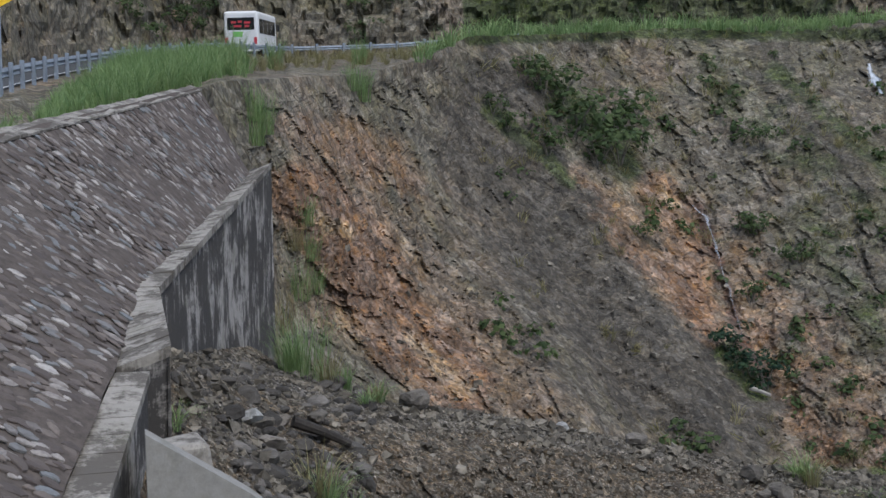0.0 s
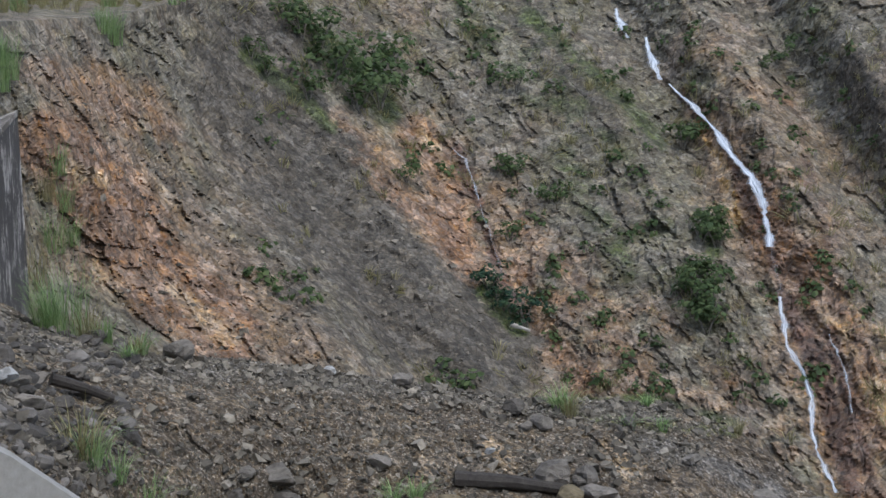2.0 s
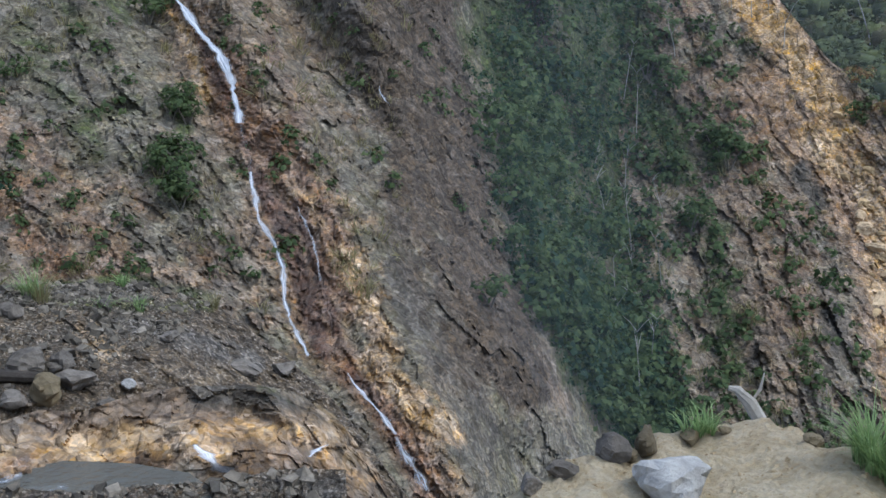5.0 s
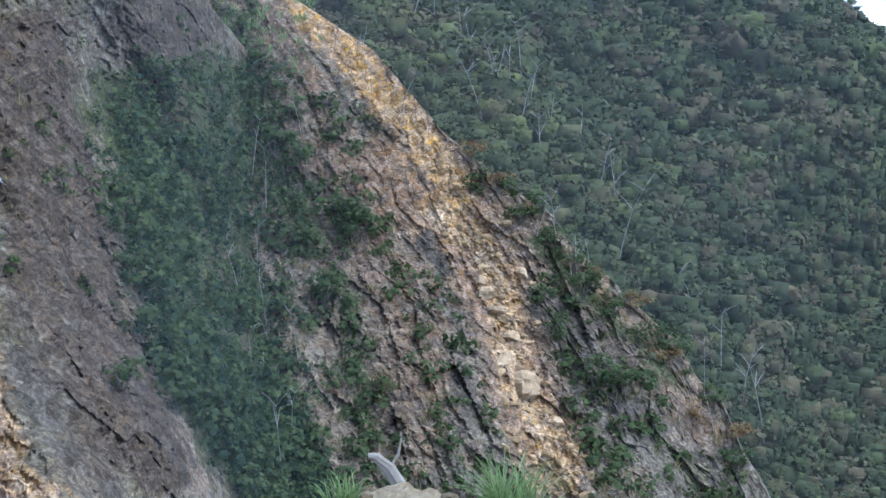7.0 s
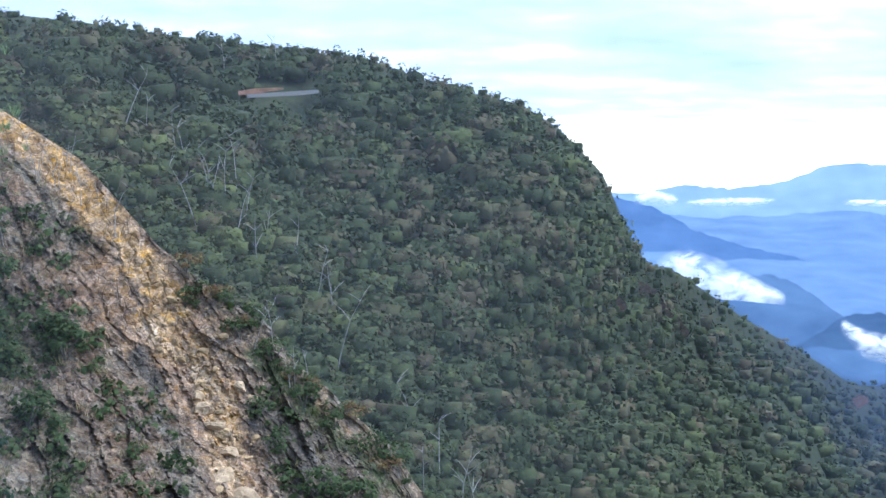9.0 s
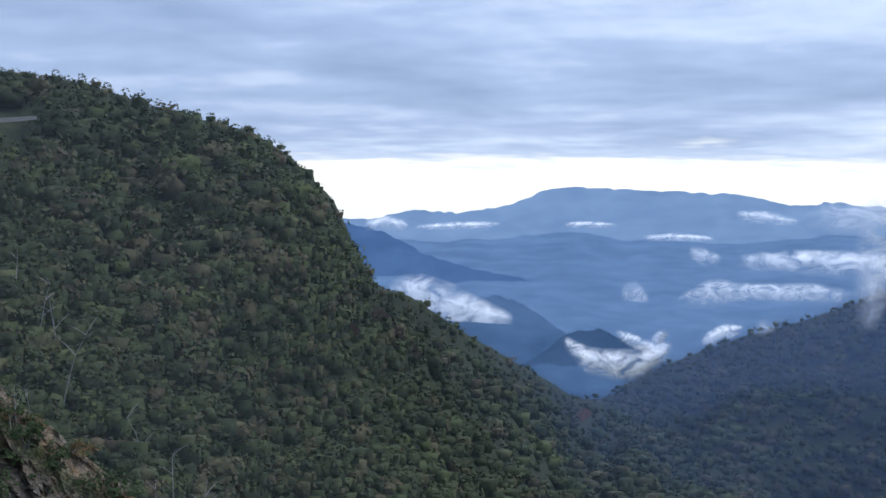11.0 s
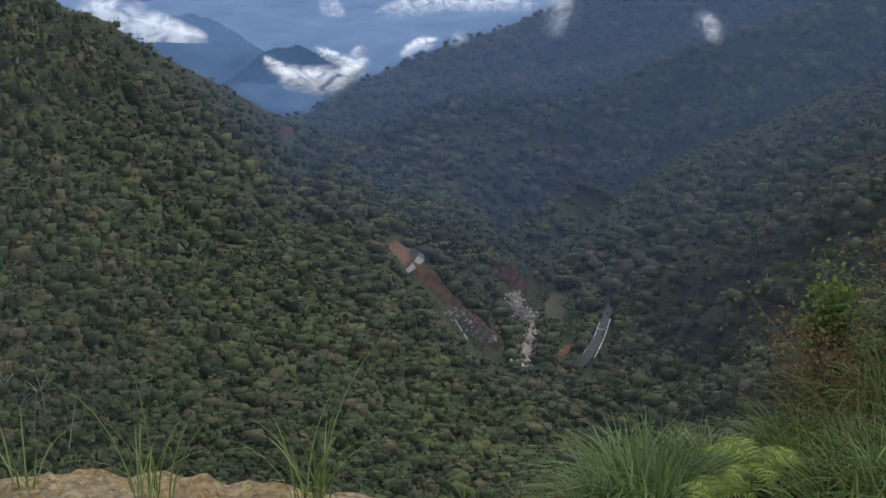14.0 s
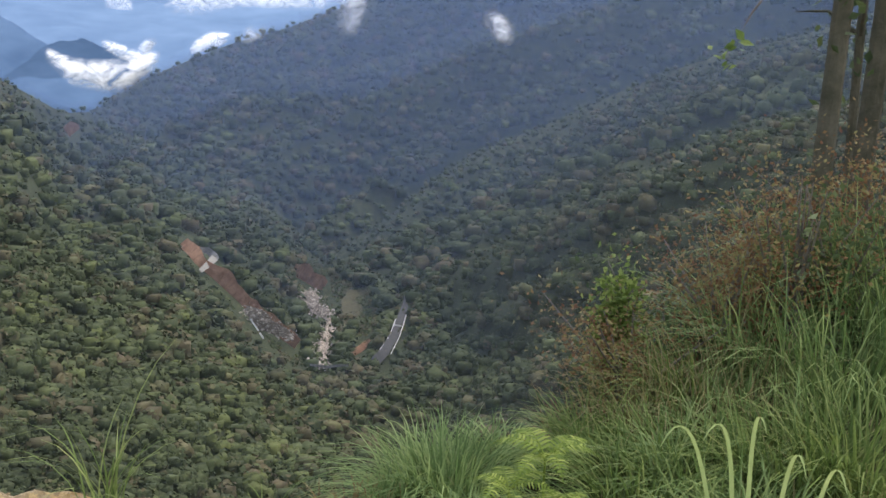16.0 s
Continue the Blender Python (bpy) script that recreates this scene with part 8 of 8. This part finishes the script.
TUFT = "thin green grass stems at the edge of the drop"
for (a, e), h, nb in zip([(76.0, -25.8), (76.4, -26.1), (75.8, -25.9), (83.7, -26.2), (83.4, -26.4), (84.1, -26.2), (91.4, -26.3), (91.7, -26.4), (70.2, -23.7), (70.6, -24.0), (101.0, -26.4)], (0.62, 0.5, 0.4, 0.66, 0.5, 0.4, 0.28, 0.2, 0.35, 0.25, 0.3), (7, 6, 6, 9, 9, 8, 9, 6, 5, 5, 8)):
    near_tuft(a, min(2.25 / math.tan(radians(-e)), float(RIM(a)) * 0.97), h * 1.12, nb + 3, 0.85, 0.0085, NEAR_GRASS, TUFT, "edge stems")
for (a, e), h, nb in zip([(46.9, -19.5), (46.4, -19.6), (47.4, -19.6), (54.7, -20.5), (55.2, -20.7), (55.7, -20.4), (54.2, -20.7), (56.2, -20.7)], (0.22, 0.18, 0.18, 0.42, 0.45, 0.38, 0.3, 0.3), (50, 40, 40, 90, 90, 80, 60, 60)):
    near_tuft(a, float(RIM(a)) * 0.99, h, nb, 0.7, 0.008, GRASS, "dense grass tuft on the lip of the mound", "mound tufts")

# pale broken trunk sticking up behind the mound
t0, t1, t2 = [(48.1, -18.0), (49.1, -18.6), (49.7, -20.0)]
stump = [sp(*t2, 13.0), sp(t2[0] - 0.1, t2[1] + 0.7, 13.0), sp(*t1, 13.0), sp(t0[0] + 0.4, t0[1] - 0.05, 13.0), sp(*t0, 13.0)]
stump[0].z -= 6.0
st = new("broken_trunk")
part("trunk", tube(stump, [0.09, 0.09, 0.075, 0.05, 0.03], 8), PALE_BARK, st)
part("snag", tube([stump[2], stump[2] + Vector((0.15, 0.0, 0.12)), stump[2] + Vector((0.2, 0, 0.3))], [0.03, 0.02, 0.008], 6), PALE_BARK, st)
tagged(st, "pale bent broken trunk leaning over the drop", "tree trunk")


def fern(a, r, size, turn, lift=0.0, count=7):
    """A rosette of arching fronds, each a stalk with two rows of narrow leaflets."""
    p = on_ground(a, r)
    top = new("fern")
    g = np.random.default_rng(int(turn) + 77)
    for k in range(count):
        an, ln, rise = radians(turn + k * 360 / count + g.uniform(-14, 14)), size * g.uniform(0.8, 1.15), g.uniform(0.35, 0.8)
        out, side = np.array([math.cos(an), math.sin(an), 0]), np.array([-math.sin(an), math.cos(an), 0])
        s = np.linspace(0, 1, 16)[:, None]
        rach = out * ln * 0.9 * s + np.array([0, 0, 1.0]) * ln * rise * (1.25 * s - 1.2 * s * s)
        vs, fs = [], []
        for i in range(2, 16):
            u = i / 15
            w = ln * 0.25 * math.sin(math.pi * min(1, 0.22 + 0.80 * u)) ** 0.9 + 0.003
            d = rach[i] - rach[i - 1]
            d = d / np.linalg.norm(d)
            h = d * ln * 0.021
            for sg in (-1, 1):
                mid = rach[i] + side * sg * w * 0.45 + d * w * 0.10 + np.array([0, 0, 0.04 * w])
                tip = rach[i] + side * sg * w + d * w * 0.34 - np.array([0, 0, 0.16 * w])
                b = len(vs)
                vs += [rach[i] - h * 0.8, rach[i] + h * 0.8, mid + h, mid - h, tip + h * 0.12, tip - h * 0.12]
                fs += [(b, b + 1, b + 2, b + 3), (b + 3, b + 2, b + 4, b + 5)]
        frond = link("frond", np.array(vs), fs, FERN, top)
        link("stalk", *tube_mesh([Vector(q) for q in rach[[0, 3, 6, 9, 12, 15]]], [0.003, 0.003, 0.0025, 0.002, 0.0015, 0.0008], 5), FERN, frond)
    part("stem", tube([(0.03, 0.02, -lift - 0.05), (0.01, 0, -lift / 2), (0, 0, 0)], [0.006, 0.005, 0.004], 5), FERN, top)
    top.matrix_basis = pose(p.x, p.y, p.z + lift)
    return tagged(top, "bright yellow-green fern with arching fronds", "fern", "ferns")


def tube_mesh(points, radii, sides):
    """The vertices and faces of a tube."""
    bm = tube(points, radii, sides)
    bm.verts.index_update()
    out = [tuple(v.co) for v in bm.verts], [tuple(v.index for v in f.verts) for f in bm.faces]
    bm.free()
    return out


for a, r, s, t, lf in ((105.2, 3.85, 0.22, 12, EYE_Z - 3.85 * math.tan(radians(24.0))), (103.5, 3.75, 0.18, 65, EYE_Z - 3.75 * math.tan(radians(25.5))), (106.2, 3.7, 0.17, 200, EYE_Z - 3.7 * math.tan(radians(26.2)))):
    fern(a, r, s, t, max(0.05, lf - on_ground(a, r).z), 6)

GR = "lush green grass clump on the steep edge"
spec = [(99.5, 5.0, 0.75, 260, 1.0), (100.5, 4.9, 0.7, 220, 1.1), (101.5, 5.1, 0.65, 180, 1.1), (98.7, 4.9, 0.5, 120, 1.2), (97.6, 4.7, 0.35, 80, 1.2), (110, 4.6, 0.75, 200, 1.1), (111.5, 4.9, 0.85, 220, 1.0),
        (113, 4.7, 0.85, 220, 1.0), (109, 5.1, 0.8, 180, 1.0), (107.5, 5.3, 0.7, 160, 1.1), (115, 5.0, 0.95, 220, 0.9), (117, 4.8, 0.95, 220, 0.9), (112, 5.6, 0.9, 180, 0.9), (115, 5.9, 1.05, 180, 0.9),
        (118.5, 5.6, 1.1, 200, 0.9), (120, 4.8, 1.0, 200, 0.9), (108.5, 4.2, 0.55, 160, 1.2), (111, 4.0, 0.55, 160, 1.2), (113.5, 4.1, 0.65, 160, 1.1), (116, 4.2, 0.7, 160, 1.1), (106, 5.2, 0.5, 120, 1.2),
        (103, 5.2, 0.5, 140, 1.2), (121, 6.2, 1.2, 200, 0.8), (117, 6.6, 1.2, 200, 0.8), (101.5, 4.4, 0.38, 120, 1.3), (100, 4.4, 0.35, 100, 1.3)]
for k, (a, r, h, nb, ln) in enumerate(spec):
    droopy = a >= 115 and r > 5.2
    dark = droopy or k % 3 == 1 or k in (0, 1, 2, 3, 21, 24)
    tall = h * (0.85 if droopy else 0.7 if 108 < a and r < 4.7 else 0.62 if a > 105 else 0.78)
    near_tuft(a, r, tall, int(nb * 1.6), ln * 0.95, 0.0098, SEDGE if dark else NEAR_GRASS, GR, "edge clumps", 0.62, h * 0.24)
    near_tuft(a + 0.4, r + 0.05, tall * 0.7, 40, ln * 0.9, 0.0058, DRY_GRASS if k % 2 else SEDGE, "dry straw stems among the grass", "dry stems", 0.6, h * 0.32)
for a, r, h in ((95.8, 4.6, 0.3), (96.6, 4.8, 0.42), (97.4, 5.0, 0.45), (98.4, 5.4, 0.5), (101.5, 5.5, 0.5), (103.5, 5.6, 0.55), (105.2, 5.7, 0.6), (107.0, 5.8, 0.7), (109.5, 5.5, 0.8), (111.5, 5.3, 0.85), (114.0, 5.4, 0.95)):
    near_tuft(a, r, h * 0.8, 150, 0.9, 0.0055, RUSTY if a < 108 else DRY_GRASS, "brown withered grass behind the green clumps", "withered grass", 0.6, 0.22)


def broad_blades(roots, r):
    """A clump of broad leaf blades: each rises from its root, bends over at its crown and hangs to its tip."""
    top = new("broad_leaf_plant")
    for base, crown, tip in roots:
        p1, p2 = np.array(sp(*crown, r)), np.array(sp(*tip, r - 0.12))
        g0 = on_ground(base[0], r + 0.05)
        p0 = np.array([g0.x, g0.y, g0.z - 0.02])
        c = 2 * p1 - 0.5 * (p0 + p2)
        s = np.linspace(0, 1, 13)[:, None]
        mid = (1 - s) ** 2 * p0 + 2 * s * (1 - s) * c + s ** 2 * p2
        out = np.array([math.cos(radians(base[0])), -math.sin(radians(base[0])), 0.0])
        w = 0.0062 * np.sin(math.pi * np.clip(0.25 + 0.75 * s, 0, 1)) ** 0.7 + 0.0008
        keel = np.array([0, 0, -0.006]) * np.sin(math.pi * s)
        v = np.stack([mid - out * w, mid + keel, mid + out * w], 1)
        link("blade", v, grid_faces(13, 3), PALE_BLADE, top, "", True)
    return tagged(top, "plant with broad pale green blades arching over", "plant")


broad_blades([(r[0], r[1], r[2]) for r in ([(114.4, -24.9), (112.5, -23.1), (110.7, -23.1)], [(114.7, -24.9), (114.0, -23.0), (112.7, -22.6)], [(115.5, -24.8), (115.0, -22.7), (115.6, -21.9)])], 3.7)
broad_blades([(r[0], r[1], r[2]) for r in ([(116.2, -24.6), (116.7, -23.8), (117.6, -23.6)], [(117.5, -24.7), (118.4, -24.1), (119.5, -24.0)])], 3.6)


def leafy_bush(a, r, wide, tall, leaves, size, material, label, group, seed, lift=0.0, low=0.25):
    """Stems with many small leaves."""
    p = on_ground(a, r)
    g = np.random.default_rng(seed)
    top = new("bush")
    ends = []
    for k in range(9):
        an, sp_ = g.uniform(0, 6.28), g.uniform(0.1, 1)
        q = [(0, 0, -0.2), (0.35 * wide * sp_ * math.cos(an), 0.35 * wide * sp_ * math.sin(an), tall * 0.45), (wide * sp_ * math.cos(an), wide * sp_ * math.sin(an), tall * g.uniform(0.7, 1.0))]
        ends.append(q)
        part("stem", tube([Vector(x) for x in q], [0.012, 0.009, 0.003], 5), BARK, top)
    k = g.integers(0, 9, leaves)
    t = g.uniform(low, 1, leaves)
    e = np.array(ends)
    c = np.where((t < 0.5)[:, None], e[k, 0] + (e[k, 1] - e[k, 0]) * (t * 2)[:, None], e[k, 1] + (e[k, 2] - e[k, 1]) * (t * 2 - 1)[:, None])
    c = c + g.normal(size=(leaves, 3)) * np.array([0.22 * wide, 0.22 * wide, 0.09 * tall])
    v, f = leaf_quads(c, g.normal(size=(leaves, 3)) + np.array([0, 0, 0.8]), size, g, 1.4)
    link("leaves", v, f, material, top)
    top.matrix_basis = pose(p.x, p.y, p.z + lift)
    return tagged(top, label, "bush", group)


RB, GB = "straggling bush with rusty brown and olive leaves", "leafy green bush at the edge of the slope"
for k, (a, r, w, h, nl, s, mat) in enumerate(((106.6, 6.3, 0.4, 0.6, 1350, 0.0108, RUSTY), (104.5, 6.1, 0.4, 0.42, 1200, 0.0101, RUSTY),
                                              (97.8, 5.2, 0.3, 0.34, 750, 0.0094, RUSTY), (101.5, 5.7, 0.35, 0.45, 900, 0.0101, RUSTY), (110, 6.6, 0.5, 0.95, 1950, 0.0122, RUSTY), (112, 6.9, 0.55, 1.1, 2250, 0.0130, RUSTY),
                                              (114.2, 7.0, 0.55, 1.15, 2250, 0.0130, RUSTY), (116.5, 7.0, 0.6, 1.2, 2250, 0.0130, RUSTY), (119, 7.0, 0.6, 1.2, 2250, 0.0130, RUSTY), (113, 6.0, 0.45, 0.85, 1500, 0.0115, RUSTY), (109, 5.8, 0.4, 0.65, 1200, 0.0115, RUSTY),
                                              (111, 6.2, 0.4, 0.85, 700, 0.018, BUSH), (115.5, 6.2, 0.45, 1.0, 1500, 0.0122, RUSTY), (118, 6.3, 0.45, 1.0, 800, 0.02, BUSH))):
    leafy_bush(a, r, w * 1.25, h * 0.92, int(nl * 2.3), s * 0.8, mat, RB if mat is RUSTY else GB, "rusty bushes" if mat is RUSTY else "green bushes", 3000 + k, 0.0, 0.05)
z0 = on_ground(108.2, 6.0).z
leafy_bush(108.2, 6.0, 0.17, EYE_Z - 6.0 * math.tan(radians(15.6)) - z0, 1900, 0.0125, LEAF, GB, "green bushes", 3041, 0.0, 0.72)
leafy_bush(107.9, 6.1, 0.25, EYE_Z - 6.1 * math.tan(radians(17.6)) - z0, 1100, 0.0125, BUSH, GB, "green bushes", 3042, 0.0, 0.6)
for k, (a, r) in enumerate(((107.5, 3.9), (109.0, 3.8), (110.6, 3.85), (106.6, 3.8))):
    leafy_bush(a, r, 0.16, 0.3, 420, 0.011, BUSH if k % 2 else LEAF, "low leafy green plant under the grass", "green bushes", 3060 + k)
# pale round-leaved plant
leafy_bush(116.2, 6.0, 0.14, 1.05, 14, 0.036, leaf_material("pale_round_leaves", (0.16, 0.22, 0.12), (0.25, 0.32, 0.19), (0.33, 0.4, 0.25)), "plant with large pale green leaves", "green bushes", 3050)

# slender mossy trees at the end of the turn
MOSSY = plain_material("mossy_bark", (0.04, 0.045, 0.026), (0.15, 0.14, 0.10), 5.0, 0.95, 0, 0.8, 0.02)
for k, (a, r, w, dx) in enumerate(((117.25, 9.0, 0.075, 0.05), (118.4, 9.6, 0.085, -0.12), (117.9, 10.5, 0.04, 0.0))):
    p = on_ground(a, float(RIM(a)))
    base = sp(a, -12.5, r)
    pts = [base + Vector((dx * s * s + 0.07 * math.sin(7 * s + k), 0.07 * math.cos(6 * s + 2 * k), 7 * s)) for s in np.linspace(-0.25, 1, 9)]
    tree = new("tree")
    part("trunk", tube(pts, list(np.linspace(w * 1.15, w * 0.5, 9)), 9), MOSSY, tree)
    g = np.random.default_rng(50 + k)
    for j in range(5):
        q = pts[g.integers(3, 9)]
        d = Vector((g.normal(), g.normal(), 0.5)).normalized() * g.uniform(0.5, 1.1)
        part("branch", tube([q, q + d * 0.5 + Vector((0, 0, 0.1)), q + d], [0.02, 0.014, 0.005], 5), MOSSY, tree)
    c = np.array([list(pts[g.integers(3, 8)].lerp(pts[8], float(g.uniform(0, 0.4)))) for _ in range(700)]) + g.normal(size=(700, 3)) * np.array([0.12, 0.12, 0.3])
    hi = np.array([list(pts[8]) for _ in range(700)]) + g.normal(size=(700, 3)) * np.array([0.7, 0.7, 0.6])
    c = np.concatenate([c, hi])
    v, f = leaf_quads(c, g.normal(size=(len(c), 3)) + np.array([0, 0, 0.6]), 0.035, g, 1.3)
    link("crown", v, f, BUSH, tree)
    tagged(tree, "slender tree with mossy grey bark beside the grass", "tree", "edge trees")
(tw,) = [(112.3, -5.4)]
p = sp(*tw, 8.5)
twig = new("twig")
part("stem", tube([p + Vector((0.5, -0.55, 0.5)), p + Vector((0.25, -0.25, 0.25)), p], [0.012, 0.008, 0.003], 5), BARK, twig)
g = np.random.default_rng(9)
v, f = leaf_quads(np.array([list(p)] * 14) + g.normal(size=(14, 3)) * 0.05, g.normal(size=(14, 3)), 0.035, g, 1.4)
link("leaves", v, f, LEAF, twig)
tagged(twig, "hanging twig with a few bright green leaves", "twig")
